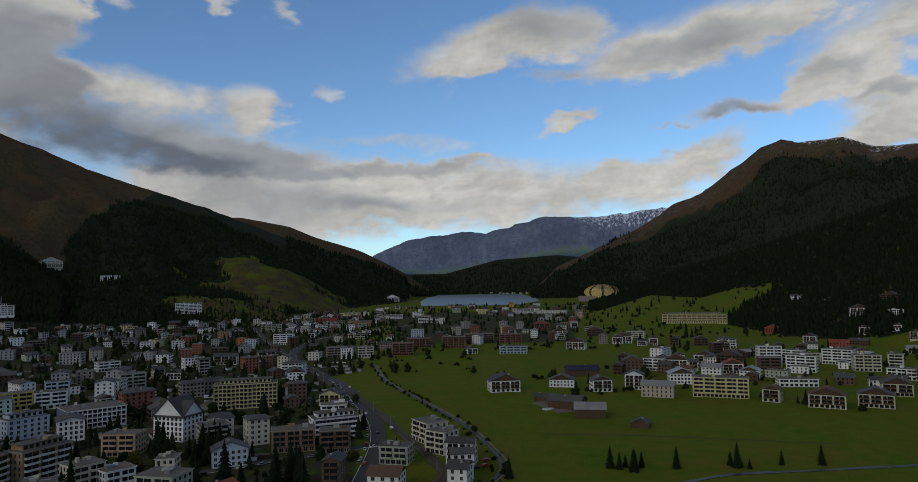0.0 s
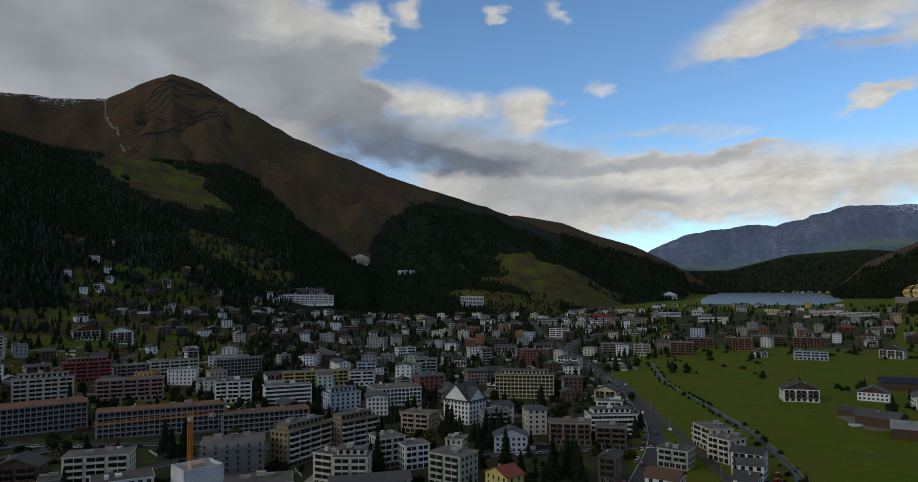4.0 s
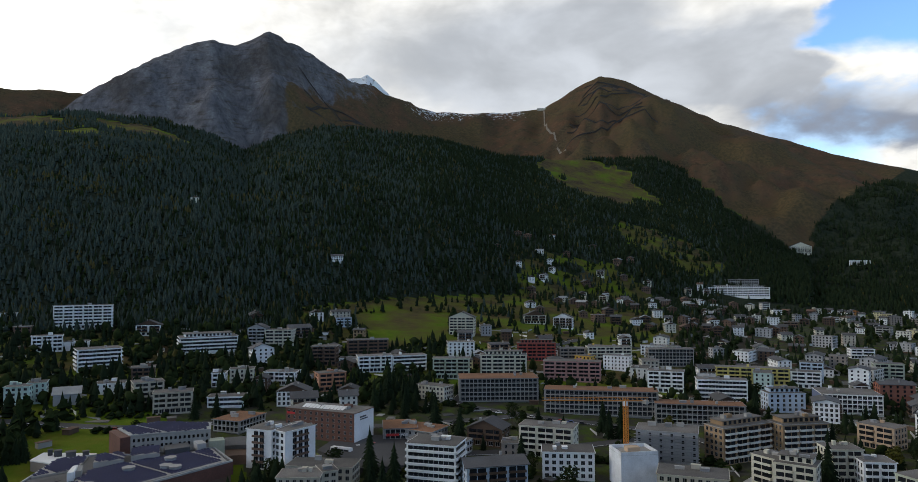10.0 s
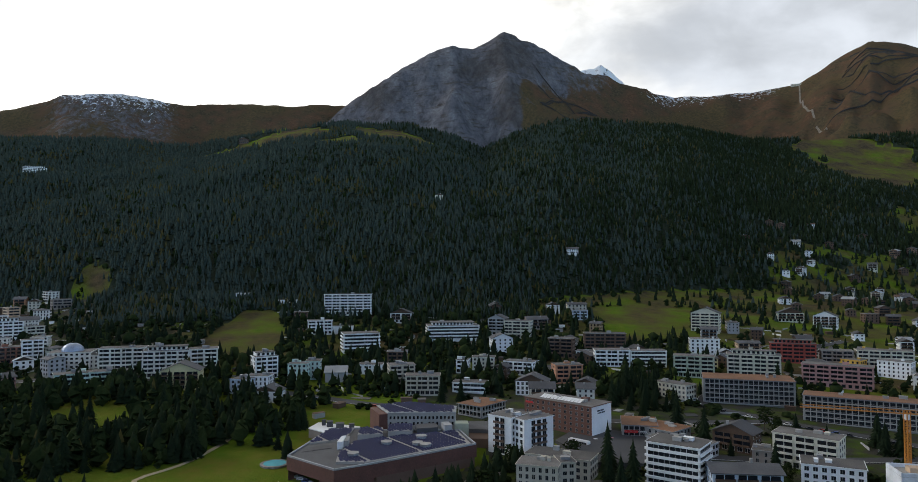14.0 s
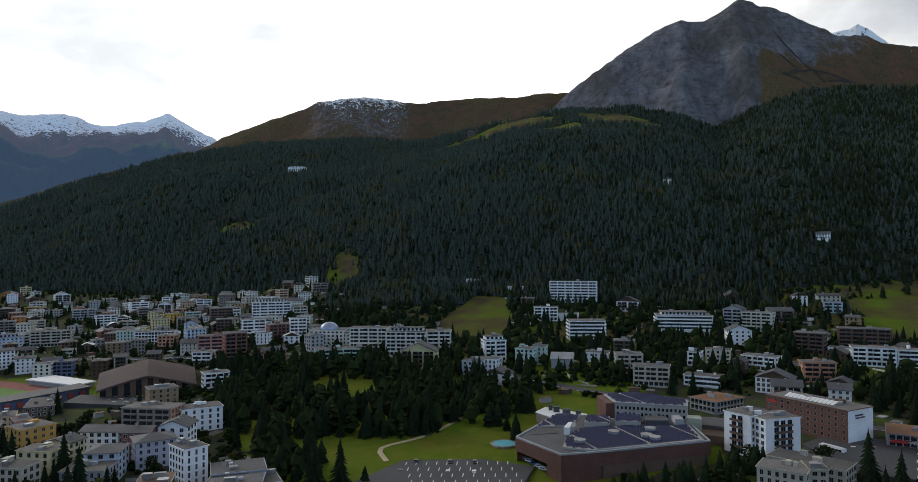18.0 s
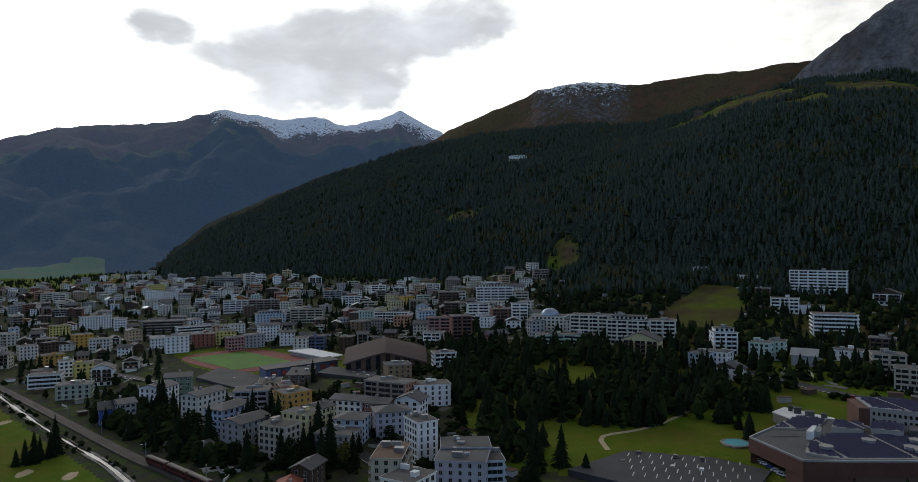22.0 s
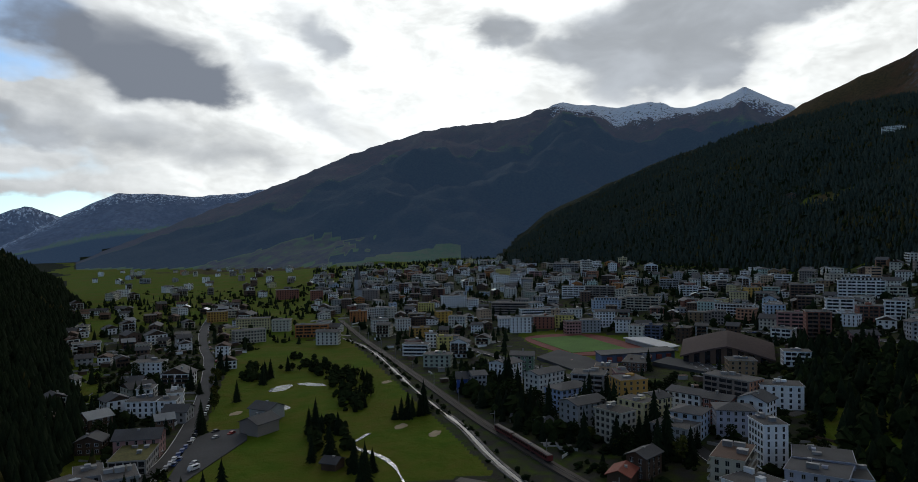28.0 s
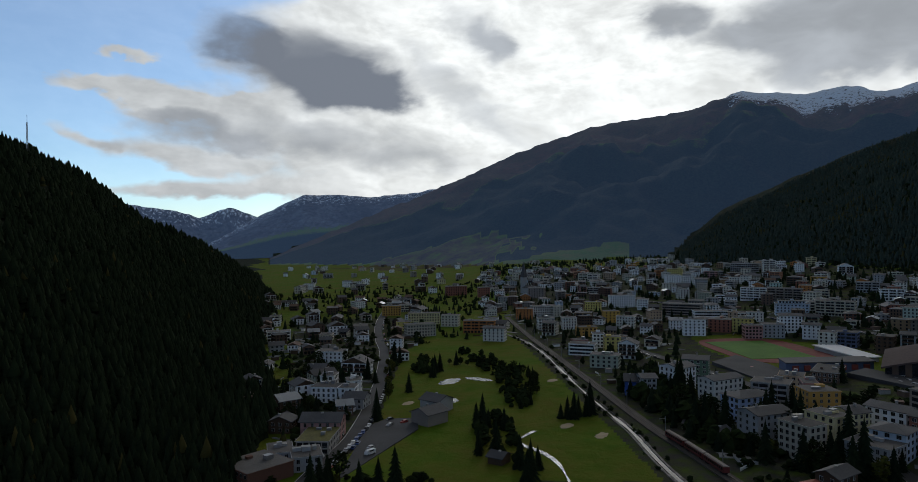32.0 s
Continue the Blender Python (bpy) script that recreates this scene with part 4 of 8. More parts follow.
COLOUR_WORDS = {"yellow_deep": "deep yellow", "glass": "glass-fronted", "pale_blue": "pale blue", "slate_blue": "slate-blue", "rust_brown": "rust-brown", "butter": "pale yellow", "lemon": "yellow",
                "umber": "dark brown", "wood": "dark wooden", "periwinkle": "light blue", "taupe": "grey-brown", "sage": "grey-green"}
STYLE_WORDS = {"bal": "and long balconies", "band": "and ribbon windows", "grid": "and a gridded front", "win": "and rows of windows", "arch": "and tall windows", "slab": "and dark centre balconies",
               "slot": "and slit windows", "net": "inside scaffolding", "none": "and closed walls"}
ROOF_WORDS = {"flat": "a flat roof", "rust": "a rust-brown flat roof", "green_roof": "a planted flat roof", "gable": "a gabled roof", "ridge": "a pitched roof", "hip": "a hipped roof", "cross": "steep crossed gables", "open": "an open top"}
NUMBER_WORDS = ["", "one", "two", "three", "four", "five", "six", "seven", "eight"]
FOOTPRINTS = []
ROADS = []
MEADOWS = []



def facade(s, w, d):
    """For one side of a body: its length, and a function that adds a box by (along, up, out) to a shape."""
    if s in "fb":
        k, h = (1, d / 2) if s == "f" else (-1, d / 2)

        def add(sh, u0, u1, z0, z1, o0, o1, m=0):
            ya, yb = -k * (h + o0), -k * (h + o1)
            sh.box(u0, min(ya, yb), z0, u1, max(ya, yb), z1, m)
        return w, add
    k, h = (-1, w / 2) if s == "l" else (1, w / 2)

    def add(sh, u0, u1, z0, z1, o0, o1, m=0):
        xa, xb = k * (h + o0), k * (h + o1)
        sh.box(min(xa, xb), u0, z0, max(xa, xb), u1, z1, m)
    return d, add


def storey(sh, out, add, length, z, style, rnd, first, plain=False):
    """The openings (into sh: 0 pane, 1 frame; wide panes behind balconies stand for loggia shade) and what stands out
    of the wall (shapes added to out) of one storey of one side.
    """
    if style == "none":
        return
    n = max(1, round(length / (2.9 + 1.3 * (rnd % 1.0))))
    p = length / n
    if style in ("win", "arch", "slab", "slot") or (style == "bal" and first):
        for i in range(n):
            u = -length / 2 + p * (i + 0.5)
            mid = abs(u) < length * 0.24
            ww, z0, z1 = 0.5 + 0.4 * (rnd * 7.3 % 1.0), z + 0.55 + 0.45 * (rnd * 3.7 % 1.0), z + 2.4
            if style == "arch":
                ww, z0, z1 = 0.7, z + 0.6, z + 2.5
            if style == "slot":
                ww, z0, z1 = 0.38, z + 0.5, z + 2.5
            if style == "bal" or (style == "slab" and mid):
                ww, z0, z1 = min(1.15, p * 0.4), z + 0.25, z + 2.4
            elif style == "slab" and i not in (1, n - 2):
                continue
            if plain:
                add(sh, u - ww, u + ww, z0, z1, 0.0, 0.06, 0)
                continue
            add(sh, u - ww - 0.09, u + ww + 0.09, z0 - 0.1, z1 + 0.08, 0.0, 0.05, 1)
            add(sh, u - ww, u - 0.05, z0, z1, 0.02, 0.07, 0)
            add(sh, u + 0.05, u + ww, z0, z1, 0.02, 0.07, 0)
    if style == "bal" and not first:
        bays = max(1, round(length / 8.5))
        q = length / bays
        for i in range(bays):
            u0, u1 = -length / 2 + q * i + q * 0.07, -length / 2 + q * (i + 1) - q * 0.07
            sh2 = Shape()
            out.append(sh2)
            pillar = u0 + (u1 - u0) * (0.38 + 0.2 * (rnd * 5.1 % 1.0))
            # dark sheets across the bay, put in for the shade of a loggia
            add(sh, u0 + 0.15, pillar - 0.2, z + 0.1, z + 2.5, 0.0, 0.05, 0)
            add(sh, pillar + 0.2, u1 - 0.15, z + 0.1, z + 2.5, 0.0, 0.05, 0)
            add(sh2, u0, u1, z - 0.12, z + 0.08, 0.0, 1.45)
            add(sh2, u0, u1, z + 0.08, z + 1.0, 1.35, 1.45)
            add(sh2, u0, u0 + 0.1, z + 0.08, z + 1.0, 0.0, 1.35)
            add(sh2, u1 - 0.1, u1, z + 0.08, z + 1.0, 0.0, 1.35)
    if style == "slab" and not first:
        sh2 = Shape()
        out.append(sh2)
        add(sh2, -length * 0.24, length * 0.24, z - 0.12, z + 0.06, 0.0, 1.3)
        add(sh2, -length * 0.24, length * 0.24, z + 0.06, z + 1.0, 1.2, 1.3)
    if style == "band":
        sh2 = Shape()
        out.append(sh2)
        k = max(1, round(length / 2.4))
        for i in range(k):
            u0 = -length / 2 + 0.4 + (length - 0.8) * i / k
            add(sh, u0 + 0.06, u0 + (length - 0.8) / k - 0.06, z + 0.85, z + 2.45, 0.0, 0.04, 0)
        add(sh2, -length / 2 - 0.3, length / 2 + 0.3, z - 0.2, z + 0.75, 0.0, 0.85)
    if style == "grid":
        sh2 = Shape()
        out.append(sh2)
        k = max(1, round(length / 3.0))
        for i in range(k + 1):
            u = -length / 2 + length * i / k
            add(sh2, u - 0.17, u + 0.17, z, z + 3.0, 0.0, 0.55)
            if i < k:
                add(sh, u + 0.3, u + length / k - 0.3, z + 0.45, z + 2.7, 0.0, 0.05, 0)
        add(sh2, -length / 2, length / 2, z - 0.18, z + 0.28, 0.0, 0.75)
        add(sh2, -length / 2, length / 2, z + 1.0, z + 1.12, 0.62, 0.7)
    if style == "net":
        sh2 = Shape()
        out.append(sh2)
        for h in (0.0, 1.5):
            add(sh2, -length / 2 - 1.3, length / 2 + 1.3, z + h, z + h + 0.1, 0.4, 1.5)
        k = max(2, round(length / 2.6))
        for i in range(k + 1):
            u = -length / 2 + length * i / k
            for o in (0.45, 1.4):
                add(sh2, u - 0.05, u + 0.05, z, z + 3.0, o, o + 0.1)
            if i < k and i % 2 == 0:
                add(sh, u + 0.7, u + 1.9, z + 0.8, z + 2.3, 0.0, 0.05, 0)


def pitched(w, d, h, kind, over=0.9, thick=0.3, pitch=0.21):
    """Roof skins and gable walls of a pitched roof over a body w by d."""
    skin, gable = Shape(), Shape()
    if kind == "hip":
        a, b, r = w / 2 + over, d / 2 + over, min(w, d) * 0.15
        k = max(w / 2 - d / 2, 0.1)
        e = [(-a, -b), (a, -b), (a, b), (-a, b)]
        lo, up = [(x, y, h) for x, y in e], [(-k, 0, h + r), (k, 0, h + r)]
        skin.poly([lo[0], lo[1], up[1], up[0]]).poly([lo[1], lo[2], up[1]]).poly([lo[2], lo[3], up[0], up[1]]).poly([lo[3], lo[0], up[0]])
        skin.box(-a, -b, h - 0.2, a, b, h - 0.01)
        return skin, gable
    for along in (("x", "y") if kind == "cross" else (("y",) if kind == "gable" else ("x",))):
        span, run = (d, w) if along == "x" else (w, d)
        rise = span * (0.46 if kind == "cross" else pitch)
        s, t = span / 2 + over, run / 2 + over
        drop = rise * over / (span / 2)
        for k in (-1, 1):
            pts = []
            for z in (0, thick):
                pts += [(t * a, k * b, h + c + z) for a, b, c in ((-1, s, -drop), (1, s, -drop), (1, 0, rise), (-1, 0, rise))]
            if along == "y":
                pts = [(-y, x, z) for x, y, z in pts]
            i = len(skin.v)
            skin.v += pts
            skin.f += [(i, i + 1, i + 2, i + 3), (i + 4, i + 5, i + 6, i + 7)] + [(i + a, i + (a + 1) % 4, i + 4 + (a + 1) % 4, i + 4 + a) for a in range(4)]
            skin.m += [0] * 6
        for k in (-1, 1):
            tri = [(k * run / 2, -span / 2, h - 0.1), (k * run / 2, span / 2, h - 0.1), (k * run / 2, 0, h + rise - 0.05)]
            if along == "y":
                tri = [(-y, x, z) for x, y, z in tri]
            gable.poly(tri)
    return skin, gable


class Town:
    """Gathers the walls, roofs and windows of many far or small houses into one body."""

    def __init__(self):
        self.v, self.f, self.m, self.names, self.count = [], [], [], [], 0

    def take(self, shape, mats, m):
        mats = (mats,) if isinstance(mats, str) else mats
        for k in mats:
            if k not in self.names:
                self.names.append(k)
        idx = [self.names.index(k) for k in mats]
        i = self.count
        self.v += [tuple(m @ Vector(q)) for q in shape.v]
        self.f += [tuple(a + i for a in f) for f in shape.f]
        self.m += [idx[k] for k in shape.m]
        self.count += len(shape.v)

    def link(self, name, label):
        sh = Shape()
        sh.v, sh.f, sh.m = self.v, self.f, self.m
        tagged(new(name, sh.mesh(name, *self.names)), label, "houses", kind="stuff")


def block(x, y, turn, w, d, n, wall, roof, front, side, attic=False, side_wall="", roof_mat="", kind="", town=None, z=None):
    """A building of n storeys: walls, roof with its boxes, windows, balconies."""
    rnd = random.Random(int(x * 7 + y * 13))
    bay = rnd.random()
    r = math.hypot(x, y)
    near = r < 560 and town is None
    h, base = n * 3.0 + 0.4, level(x, y) if z is None else z
    FOOTPRINTS.append((x, y, 0.5 * math.hypot(w, d)))
    chalet = roof in ("gable", "ridge") and n <= 4
    name = "chalet" if roof == "gable" and n <= 3 else "barn" if wall == "wood" and front == "none" else "house" if n <= 3 else "apartment_building"
    words = COLOUR_WORDS.get(wall, wall)
    label = f"{words} {NUMBER_WORDS[n]}-storey {'house' if chalet else 'building'} with {ROOF_WORDS[roof]} {STYLE_WORDS[front]}"
    if kind == "wrapped":
        label = "building wrapped in white sheeting on a construction site"
    spot_m = pose(x, y, base, 0, 0, turn)
    top = None if town else empty(name, x, y, base, turn, label, name.replace("_", " "), "buildings of the town")

    def put(pname, shape, mats, parent, plabel="", pkind=""):
        if town:
            town.take(shape, mats, spot_m)
            return None
        return part(pname, shape, mats, parent, plabel, pkind)
    body = Shape().box(-w / 2, -d / 2, -4, w / 2, d / 2, h)
    if side_wall:
        for i in (3, 5):
            body.m[i] = 1
    skin = None
    if roof in ("gable", "ridge", "hip", "cross"):
        skin, gable = pitched(w, d, h, roof, pitch=0.21 if roof == "gable" or n < 4 else 0.13)
        i = len(body.v)
        body.v += gable.v
        body.f += [tuple(a + i for a in f) for f in gable.f]
        body.m += [2 if chalet and n <= 3 and wall in ("white", "cream") else 0] * len(gable.f)
    wall_mat = "sheeting" if kind == "wrapped" else wall
    put("wall", body, (wall_mat, side_wall or wall_mat, "wood"), top)
    if skin:
        ro = put("roof", skin, roof_mat or "slate", top)
        if roof != "hip":
            a, b = rnd.uniform(-0.25, 0.25) * w, rnd.uniform(-0.2, 0.2) * d
            hh = h + 0.18 * (d if roof == "ridge" else w) + 0.7
            put("chimney", Shape().box(a - 0.5, b - 0.5, h, a + 0.5, b + 0.5, hh).box(a - 0.62, b - 0.62, hh, a + 0.62, b + 0.62, hh + 0.15), "concrete", ro)
    else:
        mat = roof_mat or {"rust": "rust", "green_roof": "turf_roof"}.get(roof, "flat_roof")
        sh = Shape()
        if roof == "open":
            for q in ((-w / 2, -d / 2, w / 2, -d / 2 + 0.5), (-w / 2, d / 2 - 0.5, w / 2, d / 2), (-w / 2, -d / 2, -w / 2 + 0.5, d / 2), (w / 2 - 0.5, -d / 2, w / 2, d / 2)):
                sh.box(q[0], q[1], h, q[2], q[3], h + 1.6, 1)
            sh.box(-w / 2, -d / 2, h, w / 2, d / 2, h + 0.1, 0)
            ro = put("roof", sh, ("concrete", "sheeting"), top)
            put("roof_box", Shape().box(-w * 0.2, -2, h, w * 0.15, 2.5, h + 2.2), "peach", ro)
        else:
            o = 0.9 if roof == "rust" else 0.45
            sh.box(-w / 2 - o, -d / 2 - o, h, w / 2 + o, d / 2 + o, h + 0.3, 1)
            sh.box(-w / 2 - o + 0.3, -d / 2 - o + 0.3, h + 0.3, w / 2 + o - 0.3, d / 2 + o - 0.3, h + 0.38, 0)
            hh = h + 0.38
            if attic:
                sh.box(-w * 0.4, -d * 0.22, h + 0.3, w * 0.4, d * 0.42, h + 2.8, 2)
                sh.box(-w * 0.43, -d * 0.27, h + 2.8, w * 0.43, d * 0.45, h + 3.1, 0)
                k = max(2, int(w * 0.8 / 3))
                for i in range(k):
                    u = -w * 0.4 + w * 0.8 * (i + 0.5) / k
                    sh.box(u - 0.9, -d * 0.22 - 0.05, h + 0.7, u + 0.9, -d * 0.22, h + 2.5, 3)
                hh = h + 3.1
            ro = put("roof", sh, (mat, "concrete" if wall in ("umber", "brick", "tan", "taupe") else wall_mat, wall_mat, "pane"), top)
            for k in range(3 if near else 1):
                a, b = rnd.uniform(-0.32, 0.32) * w, rnd.uniform(-0.2, 0.3) * d
                sx, sy, sz = rnd.uniform(0.6, 2.2), rnd.uniform(0.6, 1.6), rnd.uniform(0.8, 2.0)
                put("roof_box", Shape().box(a - sx, b - sy, hh - 0.05, a + sx, b + sy, hh + sz).box(a - sx - 0.1, b - sy - 0.1, hh + sz, a + sx + 0.1, b + sy + 0.1, hh + sz + 0.12), rnd.choice(["concrete", "metal", wall_mat]), ro)
    dark = "wood" if chalet and front == "bal" else {"slab": "umber", "net": "metal", "grid": "concrete" if wall in ("glass", "taupe") else wall}.get(front, "umber" if wall in ("tan", "brick") else wall)
    if kind == "pale_balconies":
        dark = "ivory"
    frame = "paint_white" if wall in ("wood", "umber", "red", "brick", "cobalt", "green") else "concrete"
    # holds the windows, and the dark sheets that imitate shaded loggias
    panes = Shape()
    for s, style in (("f", front), ("l", side), ("r", side), ("b", "win" if side != "none" else "none")):
        if kind == "wrapped":
            break
        length, add = facade(s, w, d)
        for k in range(n):
            out = []
            storey(panes, out, add, length - 0.8, 0.2 + 3.0 * k, style, bay, k == 0, town is not None or r > 560)
            pname = "balcony" if style in ("bal", "slab") else "scaffold_deck" if style == "net" else "facade_band"
            if near and s == "f":
                for o in out:
                    put(pname, o, dark, top)
            elif out:
                sh = Shape()
                for o in out:
                    i = len(sh.v)
                    sh.v += o.v
                    sh.f += [tuple(a + i for a in f) for f in o.f]
                    sh.m += o.m
                put(pname, sh, dark, top)
    if panes.f:
        put("window_panes", panes, ("pane", frame), top, "", "stuff")
    if kind == "panel_hotel":
        for k in range(12):
            u = -w * 0.32 + k * 2.3
            put("roof_rack", Shape().poly([(u, -d * 0.3, h + 0.5), (u + 1.9, -d * 0.3, h + 0.5), (u + 1.9, -d * 0.1, h + 2.0), (u, -d * 0.1, h + 2.0)]).box(u, -d * 0.1, h + 0.3, u + 1.9, -d * 0.1 + 0.1, h + 1.9), "paint_white", top, "white tilted roof panel")
        sign = Shape()
        for u0, u1, z0, z1 in ((-4.5, -1.5, 12.2, 13.0), (-1.2, 2.0, 12.2, 13.0), (-4.2, -0.4, 11.0, 11.7), (0.0, 3.4, 11.0, 11.7)):
            sign.box(w / 2 + 0.02, u0, z0, w / 2 + 0.12, u1, z1)
        put("sign", sign, "slate", top, "dark lettering on the white wall")
        put("sign", Shape().box(-w * 0.48, -d / 2 - 0.1, 12.5, -w * 0.36, -d / 2 - 0.02, 13.6), "sign_red", top, "red sign")
    if kind == "forum":
        put("sign", Shape().box(-w * 0.45, -d / 2 - 0.75, 2.6, -w * 0.05, -d / 2 - 0.6, 3.9), "sign_red", top, "red sign")
        cu = bpy.data.curves.new("sign_text", "FONT")
        cu.body, cu.size, cu.extrude, cu.align_x = "FORUM", 2.0, 0.05, "LEFT"
        cu.materials.append(MATS["paint_white"])
        tx = new("sign_text", cu)
        tx.parent = top
        tx.matrix_basis = pose(0.3, -d / 2 - 0.72, 2.5, 90)
    if kind == "dome":
        sh = Shape()
        rings, seg, rad = 6, 20, min(w, d) * 0.36
        for i in range(rings):
            a0, a1 = math.pi / 2 * i / rings, math.pi / 2 * (i + 1) / rings
            for j in range(seg):
                b0, b1 = 2 * math.pi * j / seg, 2 * math.pi * (j + 1) / seg
                sh.poly([(rad * math.cos(a) * math.cos(b), rad * math.cos(a) * math.sin(b), h + 0.4 + rad * 0.75 * math.sin(a)) for a, b in ((a0, b0), (a0, b1), (a1, b1), (a1, b0))])
        part("dome", sh, "dome_zinc", top, "grey-blue metal dome")
    return top


# ---- roads, railway, river, lake, fields ----
def run(pts, step=6.0):
    """Points at even steps along a smooth line through the given ones."""
    p = [Vector((*a, 0)) for a in pts]
    p = [2 * p[0] - p[1]] + p + [2 * p[-1] - p[-2]]
    out_ = []
    for a, b, c, d in zip(p, p[1:], p[2:], p[3:]):
        k = max(1, int((c - b).length / step))
        for i in range(k):
            t = i / k
            out_.append(0.5 * ((2 * b) + (c - a) * t + (2 * a - 5 * b + 4 * c - d) * t * t + (3 * b - a - 3 * c + d) * t ** 3))
    return out_ + [p[-2]]


def ribbon(name, pts, half, lift, mat, label, category, kind="structure", side=0.0, wobble=0.0):
    """A strip that lies on the land along a line, with edges that go into the ground."""
    line = run(pts)
    xs = np.array([[q.x, q.y] for q in line])
    tan = np.gradient(xs, axis=0)
    nor = np.column_stack([-tan[:, 1], tan[:, 0]]) / np.linalg.norm(tan, axis=1)[:, None]
    hw = half + (wobble * bumps(xs[:, 0], xs[:, 1], 14, 3) if wobble else 0)
    hw = np.maximum(np.broadcast_to(np.asarray(hw, float), (len(xs),)), 0.03)
    sh = Shape()
    rows_ = []
    for s in (-1, -0.33, 0.33, 1):
        e = xs + nor * (side + s * hw)[:, None]
        rows_.append(np.column_stack([e, ground(e[:, 0], e[:, 1]) + lift]))
    low = [rows_[0] - (0, 0, 2), *rows_, rows_[-1] - (0, 0, 2)]
    n = len(xs)
    sh.v = [tuple(v) for r_ in low for v in r_]
    for k in range(5):
        for i in range(n - 1):
            sh.f.append((k * n + i, k * n + i + 1, (k + 1) * n + i + 1, (k + 1) * n + i))
            sh.m.append(0)
    sh.f = [tuple(reversed(f)) for f in sh.f]
    return tagged(new(name, sh.mesh(name, mat)), label, category, kind=kind)


def plate(name, ring, lift, mat, label, category, kind="structure", flat=None, deep=3.0):
    """A flat piece of ground over a ring of points."""
    z = (max(level(x, y) for x, y in ring) if flat is None else flat) + lift
    area = sum(a[0] * b[1] - b[0] * a[1] for a, b in zip(ring, ring[1:] + ring[:1]))
    ring = ring if area > 0 else ring[::-1]
    return tagged(new(name, Shape().prism(ring, z - deep, z).mesh(name, mat)), label, category, kind=kind)


def pond(name, x, y, a, b, turn, mat, label, category, lift=0.12):
    rnd = random.Random(int(x + y))
    pts = []
    for i in range(22):
        t = 2 * math.pi * i / 22
        k = rnd.uniform(0.8, 1.15)
        u, v = a * k * math.cos(t), b * k * math.sin(t)
        c, s = math.cos(radians(turn)), math.sin(radians(turn))
        pts.append((x + u * c - v * s, y + u * s + v * c))
    return plate(name, pts, lift, mat, label, category, flat=level(x, y))


RIVER = [(-98, 790), (-71, 663), (-32, 559), (1, 470), (16, 406), (21, 372), (14, 340), (-30, 240), (-90, 110), (-140, -20), (-175, -130), (-204, -215), (-231, -273), (-248, -318), (-271, -375), (-296, -432), (-322, -492), (-343, -552), (-354, -606)]
RAIL = [(-190, 820), (-125, 658), (-86, 577), (-58, 504), (-36, 438), (-17, 382), (-12, 335), (-60, 220), (-125, 60), (-170, -60), (-205, -150), (-221, -201), (-232, -234), (-243, -270), (-261, -318), (-290, -391), (-328, -487), (-363, -579), (-430, -740)]
ROAD_N = [(-49, 300), (-49, 345), (-50, 417), (-60, 484), (-80, 551), (-106, 639), (-153, 741), (-212, 881), (-230, 1047), (-219, 1152), (-150, 1300), (-60, 1480)]
ROAD_W = [(-212, 881), (-300, 1080), (-404, 1349), (-480, 1421), (-545, 1421)]
ROAD_S = [(-40, -240), (-68, -284), (-84, -307), (-103, -333), (-136, -398), (-172, -480), (-210, -579), (-228, -640), (-270, -760), (-330, -900)]
ROAD_TOWN = [(-49, 417), (-110, 380), (-190, 330), (-270, 330), (-350, 280), (-403, 263), (-453, 330), (-520, 420), (-560, 520)]
ROAD_PLAZA = [(-270, 330), (-290, 240), (-310, 165), (-270, 60), (-262, -40), (-250, -120)]
ROAD_PROM = [(-350, 280), (-372, 190), (-420, 120), (-440, 60), (-500, -30), (-545, -140), (-560, -260), (-600, -420), (-640, -600), (-640, -800)]
ROAD_TALSTR = [(-250, -120), (-300, -200), (-340, -260), (-365, -330), (-400, -460), (-440, -600), (-470, -760)]
ribbon("river", RIVER[:8], 1.3, 0.2, "brook_water", "narrow dark river between grassy banks", "river", wobble=0.5)
ribbon("river_bank", RIVER[:8], 0.8, 0.3, "gravel", "gravel path along the narrow river", "river bank", side=2.6, wobble=0.4)
ribbon("river", RIVER[7:], 0.8, 0.35, "river_water", "shallow pale river in a straight bed", "river", wobble=0.7)
for side_ in (-2.5, 2.5):
    ribbon("river_bank", RIVER[7:], 0.3, 0.45, "pale_stone", "strip of pale stones along the river", "river bank", side=side_ * 0.8, wobble=0.75)
ribbon("railway_bed", RAIL, 2.9, 0.7, "ballast", "brown gravel bed of the single-track railway", "railway")
for side_ in (-0.6, 0.6):
    ribbon("rail", RAIL, 0.07, 0.92, "rail_steel", "worn steel rail on the gravel bed", "rail", side=side_)
for pts_, half_ in ((ROAD_N, 5.0), (ROAD_W, 4.0), (ROAD_S, 4.2), (ROAD_TOWN, 4.0), (ROAD_PLAZA, 4.0), (ROAD_PROM, 4.0), (ROAD_TALSTR, 3.6)):
    ribbon("road", pts_, half_, 0.3, "asphalt", "grey asphalt road through the town", "road")
    ribbon("road_line", pts_, 0.12, 0.34, "paint_white", "thin white line along the road", "road marking", side=half_ - 0.4)
    ROADS.append((pts_, half_ + 1.5))
ROADS += [(RIVER, 12), (RAIL, 9)]
